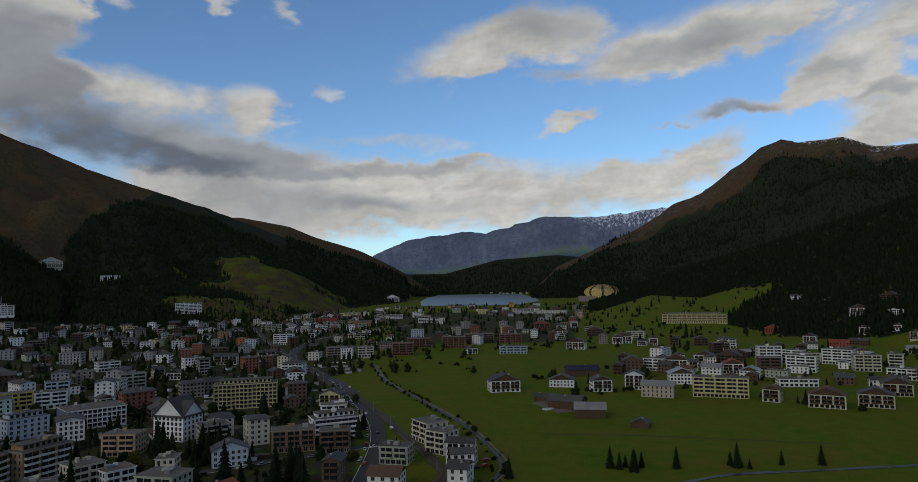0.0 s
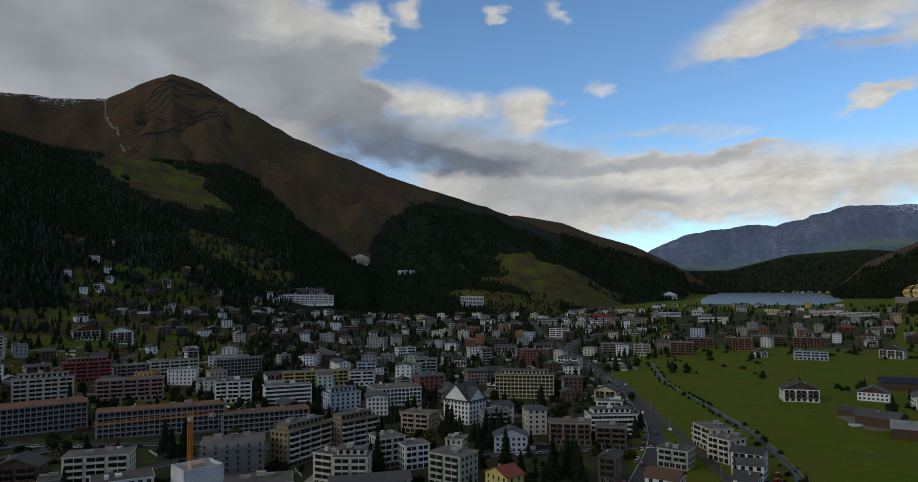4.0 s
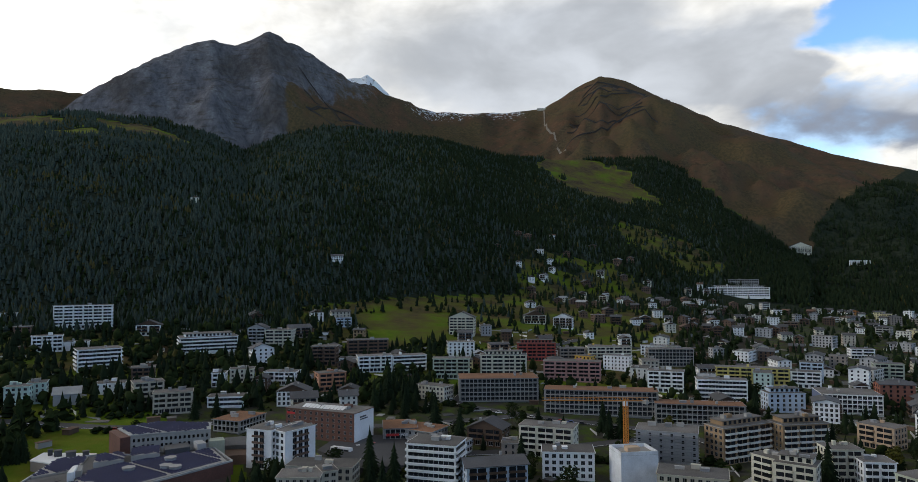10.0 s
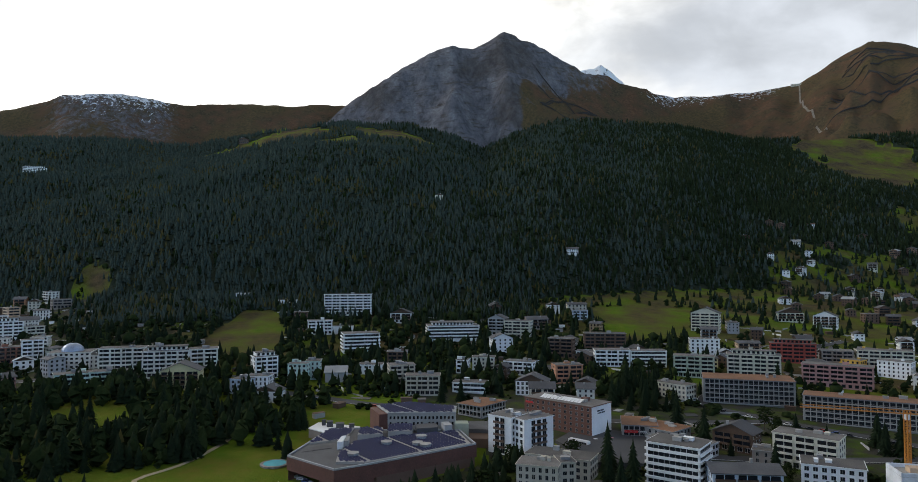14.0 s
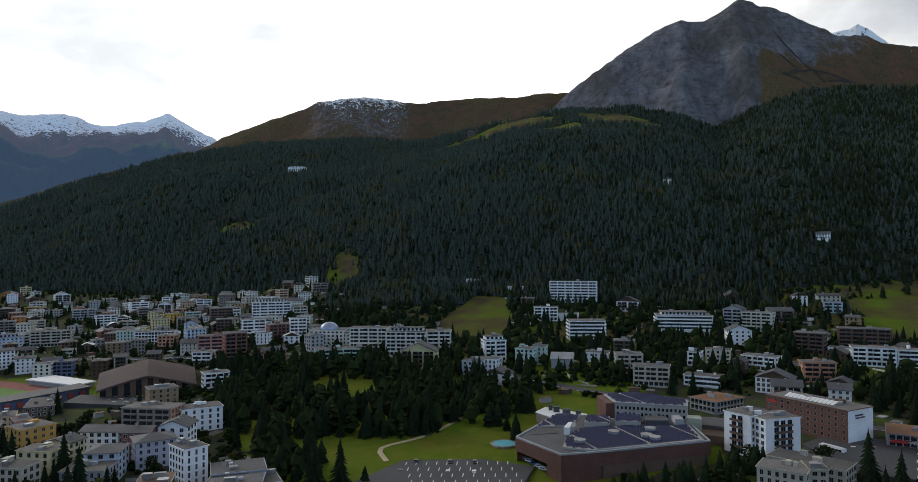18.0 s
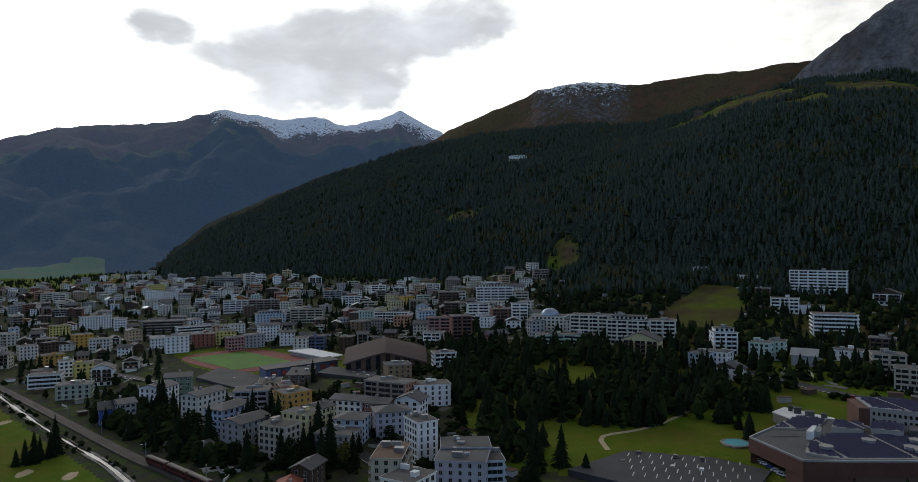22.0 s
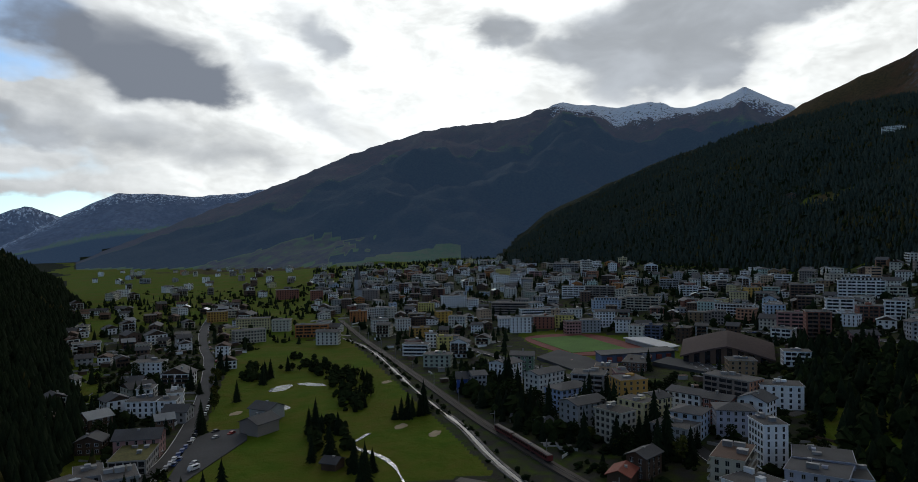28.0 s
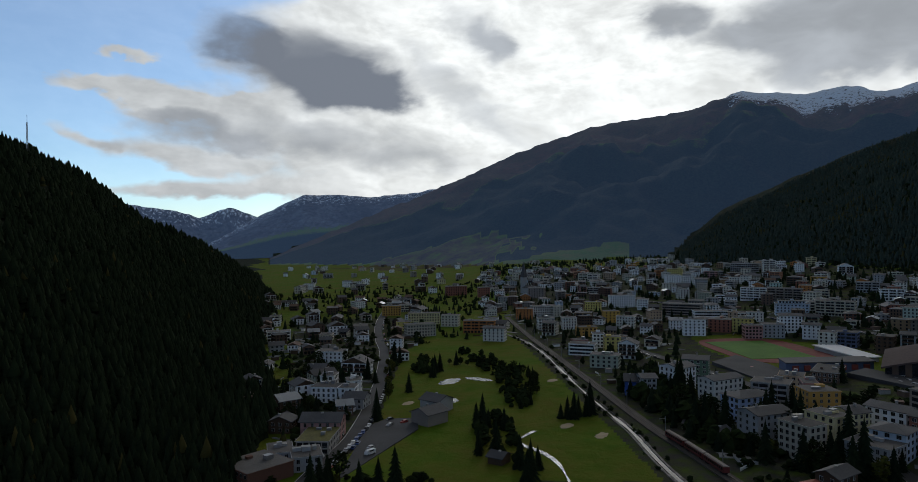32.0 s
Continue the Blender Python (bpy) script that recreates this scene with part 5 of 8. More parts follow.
plate("lake", [(-125, 2270), (-20, 2225), (90, 2215), (200, 2250), (300, 2600), (335, 3100), (330, 3750), (200, 3790), (100, 3795), (-110, 3770), (-150, 3300), (-150, 2700)], 0.0, "lake_water",
      "calm grey-blue lake at the end of the town", "lake", flat=17.6)
pond("pond", -205, -432, 11, 6, 40, "pond_water", "small bright pond on the golf course", "pond")
pond("pond", -226, -428, 11, 4.5, 120, "pond_water", "small bright pond on the golf course", "pond")
pond("pond", -183, -380, 5, 2.5, 60, "pond_water", "small bright pond on the golf course", "pond")
ribbon("stream", [(-190, -300), (-173, -288), (-174, -267), (-171, -250), (-160, -225), (-150, -200)], 0.75, 0.25, "pond_water", "narrow bright stream on the golf course", "stream", wobble=0.9)
ribbon("ditch", [(52, 437), (75, 433), (101, 430), (127, 424), (151, 417), (169, 413), (215, 400)], 0.7, 0.1, "ditch_grass", "shallow dark ditch across the meadow", "ditch", wobble=0.4)
ribbon("stream", [(280, 370), (231, 355), (205, 352), (171, 348), (132, 344), (100, 330)], 1.6, 0.25, "river_water", "narrow stream across the meadow", "stream", wobble=0.6)
for bx, by in ((-156, -388), (-267, -398), (-210, -300), (-215, -277)):
    pond("sand_bunker", bx, by, 5.5, 3.0, 30, "sand", "pale sand bunker on the golf course", "bunker")
MEADOWS += MEADOW_RINGS + [[(-483, -500), (-395, -410), (-350, -305), (-385, -262), (-440, -225), (-535, -260), (-560, -420)]]
# ---- buildings: place, turn, width, depth, storeys, wall, roof, front, sides ----
block(-226, 321, 82, 33.6, 13, 6, "tan", "flat", "bal", "win", attic=True, kind="pale_balconies")
block(-210, 349, 67, 26.6, 13, 6, "tan", "flat", "bal", "win", attic=True, kind="pale_balconies")
block(-174, 288, 21, 16.6, 13, 5, "cream", "flat", "bal", "win", attic=True)
block(-187, 290, 356, 11.9, 13, 5, "cream", "flat", "bal", "win")
block(-246, 290, 37, 30.3, 18, 5, "grey", "flat", "net", "none", kind="scaffold")
block(-227, 244, 65, 17.7, 15, 5, "white", "open", "none", "none", kind="wrapped")
block(-197, 248, 37, 28.6, 17, 4, "beige", "flat", "win", "win")
block(-162, 283, 38, 36.1, 12, 2, "white", "ridge", "win", "win")
block(-283, 363, 44, 52.2, 14, 4, "glass", "rust", "grid", "grid")
block(-332, 327, 46, 71.0, 16, 5, "glass", "rust", "grid", "grid")
block(-398, 292, 59, 53.6, 24, 5, "glass", "rust", "grid", "grid")
block(-315, 429, 44, 33.8, 13, 5, "white", "flat", "band", "win")
block(-356, 419, 39, 26.2, 14, 5, "white", "flat", "bal", "win")
block(-276, 442, 55, 24.5, 13, 4, "pale_blue", "flat", "win", "win", attic=True)
block(-255, 483, 42, 37.0, 28, 4, "white", "flat", "grid", "none", side_wall="slate_blue")
block(-343, 507, 39, 55.1, 12, 4, "yellow", "flat", "bal", "win")
block(-427, 508, 52, 40.5, 13, 5, "taupe", "flat", "grid", "win")
block(-179, 443, 341, 22.7, 18, 5, "white", "cross", "arch", "win")
block(-168, 547, 15, 47.1, 18, 6, "butter", "flat", "grid", "win", attic=True)
block(-195, 405, 359, 19.5, 14, 4, "peach", "flat", "bal", "win")
block(-131, 309, 347, 18.4, 15, 5, "sage", "flat", "bal", "win")
block(-104, 305, 331, 14.9, 10, 3, "lemon", "gable", "win", "win", roof_mat="tile_red")
block(-80, 442, 25, 29.4, 15, 4, "white", "flat", "band", "win", attic=True)
block(-101, 546, 356, 16.5, 14, 3, "butter", "gable", "bal", "win")
block(-98, 409, 13, 24.4, 14, 4, "tan", "flat", "bal", "win")
block(-73, 405, 8, 17.2, 13, 4, "umber", "flat", "bal", "win")
block(-62, 340, 355, 8.7, 12, 4, "umber", "gable", "bal", "win")
block(-19, 424, 301, 19.6, 14, 4, "cream", "flat", "bal", "win")
block(-11, 398, 321, 14.3, 13, 4, "cream", "flat", "bal", "win")
block(-0, 372, 346, 14.2, 12, 4, "white", "ridge", "bal", "win")
block(0, 350, 4, 10.8, 12, 4, "white", "ridge", "win", "win")
block(-1, 335, 346, 9.4, 12, 3, "white", "ridge", "win", "win")
block(-35, 378, 346, 15.9, 12, 3, "sage", "flat", "bal", "win")
block(-35, 326, 349, 14.7, 13, 3, "white", "ridge", "win", "win", roof_mat="tile_brown")
block(37, 601, 7, 25.6, 18, 3, "white", "gable", "bal", "win")
block(119, 682, 3, 30.2, 16, 2, "wood", "ridge", "none", "none", roof_mat="panel")
block(90, 619, 348, 21.4, 14, 2, "white", "gable", "win", "win")
block(79, 519, 331, 25.0, 16, 2, "wood", "ridge", "none", "none")
block(90, 488, 351, 20.6, 16, 2, "wood", "ridge", "none", "none", roof_mat="tin")
block(119, 593, 2, 16.4, 14, 3, "white", "gable", "bal", "win")
block(65, 552, 339, 12.4, 10, 1, "wood", "ridge", "none", "none")
block(116, 452, 338, 11.0, 8, 1, "wood", "gable", "none", "none")
block(207, 556, 339, 41.7, 14, 5, "butter", "flat", "bal", "win")
block(319, 720, 350, 22.4, 14, 7, "white", "flat", "bal", "win")
block(310, 700, 349, 20.5, 14, 4, "umber", "flat", "bal", "win")
block(336, 685, 323, 26.9, 13, 5, "white", "flat", "bal", "win")
block(398, 732, 317, 29.4, 14, 5, "white", "flat", "bal", "win")
block(397, 681, 342, 23.2, 14, 5, "cream", "flat", "bal", "win")
block(428, 684, 326, 13.5, 14, 5, "cream", "flat", "bal", "win")
block(223, 719, 336, 23.5, 13, 3, "white", "gable", "bal", "win", roof_mat="tile_brown")
block(197, 624, 353, 21.4, 14, 3, "white", "gable", "win", "win", roof_mat="tin")
block(264, 751, 331, 21.2, 13, 3, "white", "gable", "bal", "win")
block(290, 750, 330, 23.5, 13, 3, "wood", "gable", "bal", "win")
block(266, 681, 342, 19.3, 14, 3, "white", "gable", "bal", "win", roof_mat="tile_red")
block(272, 653, 328, 17.9, 14, 2, "white", "gable", "win", "win", roof_mat="tin")
block(239, 661, 330, 17.4, 14, 3, "white", "ridge", "win", "win", roof_mat="tin")
block(238, 533, 325, 12.7, 13, 3, "cream", "gable", "bal", "win", roof_mat="tile_brown")
block(266, 507, 330, 24.2, 15, 3, "cream", "gable", "bal", "win", roof_mat="tile_brown")
block(300, 505, 331, 23.0, 14, 3, "cream", "gable", "bal", "win")
block(343, 549, 332, 21.4, 15, 3, "cream", "gable", "bal", "win")
block(296, 650, 324, 20.0, 14, 2, "sage", "flat", "win", "win")
block(289, 600, 349, 31.6, 14, 2, "white", "flat", "bal", "win")
block(329, 675, 330, 15.6, 14, 2, "white", "flat", "win", "win")
block(333, 606, 339, 14.7, 14, 2, "umber", "ridge", "win", "win")
block(434, 1284, 345, 113.8, 14, 5, "butter", "flat", "bal", "win", attic=True)
block(493, 1091, 342, 25.2, 12, 2, "red", "gable", "win", "win", roof_mat="tile_red")
block(476, 945, 325, 16.4, 12, 3, "white", "gable", "bal", "win")
block(484, 889, 334, 23.0, 14, 2, "red", "ridge", "win", "win", roof_mat="tile_red")
block(519, 903, 320, 22.1, 12, 2, "wood", "ridge", "win", "win")
block(599, 1038, 338, 26.9, 14, 3, "white", "gable", "bal", "win")
block(607, 965, 337, 17.1, 12, 4, "white", "flat", "bal", "win")
block(641, 1030, 318, 24.4, 14, 4, "wood", "gable", "bal", "win")
block(554, 951, 333, 13.1, 10, 3, "white", "gable", "bal", "win")
block(583, 925, 321, 11.7, 10, 2, "white", "gable", "bal", "win")
block(572, 874, 318, 9.0, 12, 3, "cream", "gable", "bal", "win")
block(607, 1248, 341, 18.0, 12, 2, "white", "ridge", "win", "win")
block(615, 1151, 320, 18.1, 12, 2, "white", "gable", "bal", "win")
block(172, 696, 350, 19.9, 13, 4, "umber", "gable", "win", "win")
block(150, 601, 341, 15.4, 14, 4, "white", "gable", "bal", "win")
block(159, 562, 337, 24.9, 14, 3, "beige", "ridge", "win", "win", roof_mat="tin")
block(156, 688, 336, 8.8, 12, 3, "wood", "gable", "bal", "win")
block(243, 1011, 348, 15.6, 12, 3, "white", "gable", "bal", "win")
block(264, 1033, 354, 15.0, 12, 3, "cream", "flat", "bal", "win")
block(222, 977, 343, 14.1, 12, 3, "white", "gable", "bal", "win")
block(265, 952, 342, 11.9, 10, 3, "white", "gable", "bal", "win")
block(293, 947, 331, 12.3, 10, 3, "wood", "gable", "bal", "win")
block(324, 935, 343, 18.0, 12, 3, "wood", "gable", "bal", "win")
block(399, 627, 313, 24.1, 14, 3, "white", "flat", "bal", "win")
block(-370, 154, 33, 45.3, 20, 5, "rust_brown", "flat", "win", "none", side_wall="white", kind="panel_hotel")
block(-338, 109, 37, 14.2, 16, 6, "white", "flat", "slab", "win")
block(-332, 118, 111, 19.1, 14, 6, "white", "flat", "slab", "win")
block(-410, 115, 37, 17.5, 24, 2, "glass", "rust", "grid", "grid")
block(-283, 105, 59, 17.7, 13, 4, "beige", "flat", "win", "win")
block(-284, 117, 82, 6.7, 11, 4, "beige", "flat", "win", "win")
block(-277, 168, 40, 23.5, 16, 6, "white", "flat", "band", "band")
block(-350, 188, 64, 17.7, 22, 2, "glass", "rust", "grid", "grid", kind="forum")
block(-449, 162, 61, 21.1, 14, 3, "white", "gable", "arch", "win")
block(-475, 198, 83, 20.2, 13, 4, "salmon", "flat", "bal", "win")
block(-448, 201, 57, 13.7, 12, 2, "wood", "gable", "bal", "win")
block(-464, 122, 65, 22.7, 13, 2, "white", "flat", "band", "win")
block(-497, 79, 89, 18.4, 14, 4, "beige", "flat", "bal", "win")
block(-465, 89, 76, 22.9, 14, 4, "beige", "flat", "bal", "win")
block(-633, 149, 83, 47.6, 26, 4, "white", "flat", "band", "band", attic=True)
block(-629, 213, 56, 25.2, 14, 5, "cream", "flat", "bal", "win")
block(-643, 197, 59, 16.4, 16, 5, "grey", "gable", "bal", "win")
block(-576, 179, 86, 18.1, 13, 4, "white", "gable", "win", "win")
block(-602, 60, 92, 30.6, 20, 5, "white", "flat", "band", "band")
block(-527, 61, 75, 18.2, 14, 2, "white", "flat", "win", "win")
block(-553, 85, 79, 15.9, 12, 3, "umber", "flat", "bal", "win")
block(-522, 148, 72, 17.3, 12, 3, "cream", "flat", "win", "win")
block(-516, 130, 66, 9.1, 12, 3, "white", "flat", "bal", "win")
block(-551, 225, 57, 20.7, 13, 5, "umber", "flat", "bal", "win")
block(-565, 271, 70, 35.9, 13, 5, "umber", "flat", "bal", "win")
block(-515, 253, 71, 27.7, 14, 4, "white", "flat", "bal", "win")
block(-540, 242, 58, 14.7, 12, 2, "white", "flat", "win", "win")
block(-507, 280, 75, 28.5, 13, 4, "white", "flat", "band", "win")
block(-471, 300, 55, 29.3, 13, 5, "sage", "flat", "bal", "win")
block(-455, 340, 54, 37.3, 14, 6, "cream", "flat", "bal", "win", attic=True)
block(-540, 354, 63, 24.7, 13, 4, "white", "flat", "win", "win")
block(-419, 252, 25, 25.0, 12, 3, "cream", "flat", "win", "win")
block(-420, 383, 45, 45.3, 14, 5, "pink", "flat", "bal", "win")
block(-497, 409, 54, 34.8, 13, 5, "red", "flat", "bal", "win", attic=True)
block(-460, 464, 57, 39.9, 13, 5, "cream", "flat", "bal", "win")
block(-479, 436, 57, 23.4, 12, 4, "taupe", "flat", "bal", "win")
block(-626, 413, 49, 27.3, 16, 6, "cream", "gable", "bal", "win")
block(-654, 536, 58, 26.6, 13, 3, "cream", "gable", "bal", "win")
block(-621, 553, 41, 22.9, 12, 4, "white", "gable", "bal", "win")
block(-282, 240, 36, 28.6, 14, 5, "cream", "flat", "bal", "win")
block(-253, 227, 51, 24.3, 15, 4, "white", "flat", "win", "win")
block(-314, 224, 35, 19.8, 14, 3, "wood", "gable", "bal", "win")
block(-315, 193, 29, 30.6, 16, 2, "grey", "flat", "win", "win")
block(-339, 196, 28, 23.2, 18, 2, "concrete", "rust", "win", "win")
block(-293, 223, 48, 8.4, 10, 2, "taupe", "flat", "win", "win")
block(-256, 185, 69, 27.7, 16, 4, "pale_blue", "ridge", "bal", "win")
block(-300, 122, 50, 30.2, 14, 3, "beige", "flat", "win", "win")
block(-177, 328, 54, 15.0, 13, 5, "cream", "flat", "bal", "win")
block(-163, 330, 49, 13.8, 13, 4, "white", "flat", "bal", "win")
block(-151, 361, 7, 9.5, 12, 3, "cream", "flat", "win", "win")
block(-125, 378, 21, 18.5, 12, 3, "pale_blue", "gable", "win", "win")
block(-749, 62, 80, 49.7, 14, 7, "white", "flat", "bal", "win")
block(-669, 29, 87, 22.7, 13, 4, "white", "flat", "bal", "win")
block(-669, 50, 91, 19.6, 12, 2, "white", "flat", "none", "win")
block(-706, 113, 72, 21.9, 12, 3, "white", "gable", "bal", "win")
block(-829, -51, 85, 13.7, 12, 2, "white", "flat", "win", "win")
block(-792, -1, 103, 18.3, 12, 2, "white", "flat", "win", "win")
block(-739, 13, 82, 14.2, 10, 2, "umber", "flat", "win", "win")
block(-528, -17, 106, 16.5, 14, 5, "white", "flat", "bal", "win", attic=True)
block(-514, 8, 73, 13.8, 13, 4, "mint", "flat", "win", "win")
block(-520, 18, 82, 10.4, 13, 4, "mint", "flat", "win", "win")
block(-511, 34, 82, 15.0, 16, 2, "grey", "ridge", "none", "none", roof_mat="tin")
block(-490, -29, 62, 13.4, 13, 3, "pale_blue", "flat", "win", "win")
block(-496, -19, 72, 15.8, 13, 3, "white", "flat", "win", "win")
block(-469, -12, 69, 16.8, 13, 2, "white", "gable", "win", "win")
block(-561, -119, 90, 31.3, 15, 6, "ivory", "flat", "bal", "win")
block(-546, -86, 90, 32.3, 16, 6, "ivory", "flat", "bal", "win", attic=True)
block(-548, -61, 96, 19.4, 15, 6, "ivory", "flat", "bal", "win")
block(-586, -160, 92, 29.1, 22, 4, "ivory", "flat", "win", "win", kind="dome")
block(-583, -147, 96, 13.5, 12, 3, "ivory", "flat", "win", "win")
block(-526, -143, 110, 23.8, 14, 3, "mint", "flat", "band", "win")
block(-528, -120, 90, 23.6, 14, 3, "mint", "flat", "band", "win")
block(-510, -71, 86, 25.5, 16, 4, "butter", "gable", "bal", "win")
block(-715, -258, 113, 39.9, 14, 6, "white", "flat", "bal", "win", attic=True)
block(-736, -322, 118, 23.2, 13, 5, "umber", "flat", "bal", "win")
block(-677, -293, 114, 15.1, 13, 4, "umber", "flat", "bal", "win")
block(-639, -248, 116, 21.8, 14, 5, "white", "flat", "bal", "win")
block(-622, -216, 122, 22.8, 13, 4, "brick", "flat", "bal", "win")
block(-627, -201, 111, 15.6, 12, 5, "white", "flat", "bal", "win")
block(-851, -395, 112, 19.1, 13, 4, "white", "flat", "bal", "win")
block(-530, -221, 123, 16.9, 14, 8, "brick", "flat", "bal", "win")
block(-576, -261, 114, 21.5, 13, 5, "pink", "flat", "bal", "win")
block(-634, -303, 129, 17.9, 12, 4, "pale_blue", "flat", "win", "win")
block(-298, -260, 174, 23.9, 14, 4, "periwinkle", "hip", "win", "win")
block(-308, -288, 180, 22.6, 12, 5, "ivory", "ridge", "win", "win")
block(-278, -233, 173, 20.2, 14, 4, "grey", "ridge", "win", "win")
block(-267, -204, 178, 11.0, 16, 5, "beige", "flat", "win", "win")
block(-287, -206, 177, 10.8, 16, 5, "butter", "flat", "win", "win")
block(-322, -237, 154, 16.1, 15, 5, "ochre", "flat", "win", "win")
block(-334, -251, 137, 7.3, 14, 5, "pink", "flat", "win", "win")
block(-332, -273, 121, 19.7, 16, 4, "grey", "flat", "bal", "win")
block(-355, -278, 124, 13.2, 14, 4, "peach", "flat", "win", "win")
block(-315, -329, 188, 16.4, 15, 5, "white", "ridge", "win", "win")
block(-344, -342, 129, 15.9, 14, 5, "green", "ridge", "win", "win")
block(-288, -327, 154, 9.0, 13, 4, "grey", "ridge", "win", "win")
block(-296, -182, 103, 14.2, 15, 4, "pale_blue", "hip", "win", "win")
block(-282, -181, 98, 17.9, 15, 3, "grey", "flat", "win", "win")
block(-240, -169, 96, 8.9, 13, 3, "wood", "gable", "win", "win")
block(-224, -168, 112, 8.8, 12, 2, "wood", "gable", "none", "none", roof_mat="tile_red")
block(-260, -244, 92, 9.2, 8, 1, "wood", "gable", "none", "none")
block(-308, -210, 172, 10.5, 13, 4, "butter", "ridge", "win", "win")
block(-283, -138, 142, 10.2, 14, 6, "white", "flat", "slot", "win")
block(-249, -135, 108, 12.0, 22, 5, "beige", "flat", "win", "bal", roof_mat="tile_brown")
block(-235, -120, 82, 14.5, 16, 4, "white", "flat", "win", "win")
block(-260, -108, 105, 20.3, 16, 4, "lilac", "flat", "win", "win", roof_mat="slate")
block(-275, -113, 115, 20.7, 16, 4, "lilac", "flat", "win", "win", roof_mat="slate")
block(-272, -100, 120, 8.3, 16, 3, "pale_blue", "flat", "band", "band")
block(-312, -169, 128, 17.1, 14, 4, "lilac", "hip", "win", "win")
block(-324, -182, 99, 13.5, 13, 4, "brick", "ridge", "win", "win")
block(-333, -168, 95, 14.3, 13, 4, "white", "gable", "win", "win")
block(-366, -172, 125, 21.2, 14, 4, "white", "flat", "win", "win")
block(-356, -193, 87, 27.7, 14, 5, "taupe", "flat", "bal", "win", side_wall="salmon")
block(-326, -201, 95, 18.5, 13, 4, "white", "ridge", "win", "win")
block(-494, -494, 142, 20.4, 13, 5, "white", "flat", "win", "win")
block(-532, -497, 128, 20.8, 13, 4, "brick", "flat", "win", "win")
block(-549, -484, 125, 18.6, 13, 4, "lemon", "flat", "win", "win")
block(-523, -451, 144, 15.3, 13, 4, "pink", "flat", "win", "win")
block(-545, -447, 143, 19.0, 13, 4, "grey", "flat", "win", "win")
block(-723, -620, 123, 30.6, 14, 5, "white", "flat", "bal", "win")
block(-731, -581, 121, 38.4, 14, 5, "taupe", "flat", "bal", "win")
block(-643, -373, 111, 21.8, 13, 5, "mint", "flat", "win", "win")
block(-644, -347, 109, 35.4, 14, 4, "white", "flat", "grid", "win")
block(-653, -511, 134, 32.8, 16, 4, "pale_blue", "flat", "win", "win", attic=True)
block(-572, -450, 140, 19.9, 13, 5, "white", "ridge", "win", "win")
block(-932, -816, 119, 44.6, 13, 5, "grey", "flat", "grid", "win")
block(-931, -770, 142, 18.3, 12, 7, "ivory", "flat", "bal", "win")
block(-875, -918, 130, 25.3, 13, 4, "lemon", "flat", "win", "win")
block(-767, -810, 151, 22.7, 13, 6, "white", "flat", "win", "win")
block(-796, -807, 129, 20.0, 13, 4, "white", "flat", "win", "win")
block(-588, -606, 126, 43.2, 16, 4, "taupe", "flat", "band", "win")
block(-543, -389, 112, 13.1, 13, 4, "ivory", "flat", "win", "win")
block(-556, -381, 114, 16.7, 13, 4, "slate_blue", "flat", "bal", "win")
block(-675, -475, 118, 37.4, 14, 5, "beige", "flat", "bal", "win")
block(-852, -482, 134, 21.9, 13, 5, "white", "flat", "bal", "win")
block(-845, -442, 103, 16.6, 12, 4, "white", "gable", "bal", "win")
block(-780, -481, 130, 24.0, 12, 4, "white", "flat", "bal", "win")
block(-580, -556, 146, 35.6, 13, 3, "white", "flat", "band", "win")
block(-565, -421, 123, 15.1, 12, 4, "white", "ridge", "win", "win")
block(-820, -535, 125, 25.3, 13, 4, "grey", "flat", "bal", "win")
block(-944, -649, 132, 19.9, 12, 4, "white", "gable", "bal", "win")
block(-731, -389, 124, 18.9, 12, 4, "butter", "flat", "win", "win")
block(-317, -843, 164, 23.7, 14, 4, "ochre", "flat", "win", "win")
block(-277, -698, 151, 15.2, 13, 3, "lemon", "flat", "win", "win")
block(-275, -649, 172, 30.1, 13, 4, "beige", "flat", "win", "win")
block(-319, -740, 154, 36.8, 14, 4, "butter", "flat", "win", "win")
block(-336, -704, 143, 19.5, 13, 4, "cream", "flat", "win", "win")
block(-339, -640, 147, 33.2, 14, 4, "orange", "flat", "bal", "win")
block(-325, -582, 138, 21.0, 13, 4, "ivory", "ridge", "win", "win")
block(-441, -716, 146, 20.2, 13, 4, "orange", "flat", "win", "win")
block(-476, -731, 162, 26.5, 13, 4, "ivory", "flat", "win", "win")
block(-410, -623, 156, 17.3, 13, 4, "ivory", "flat", "win", "win")
block(-433, -613, 155, 15.3, 13, 4, "ivory", "flat", "win", "win")
block(-538, -708, 137, 19.9, 13, 4, "lemon", "flat", "win", "win")
block(-501, -627, 155, 18.0, 13, 4, "yellow_deep", "flat", "win", "win")
block(-415, -558, 153, 19.6, 13, 3, "ochre", "flat", "win", "win")
block(-384, -499, 146, 10.2, 12, 4, "white", "flat", "win", "win")
block(-382, -477, 148, 13.4, 13, 4, "lemon", "flat", "win", "win")
block(-330, -420, 132, 21.1, 14, 3, "sage", "flat", "win", "win")
block(-350, -475, 132, 21.7, 14, 3, "white", "flat", "band", "win")
block(-286, -337, 142, 10.1, 14, 3, "cobalt", "ridge", "win", "win")
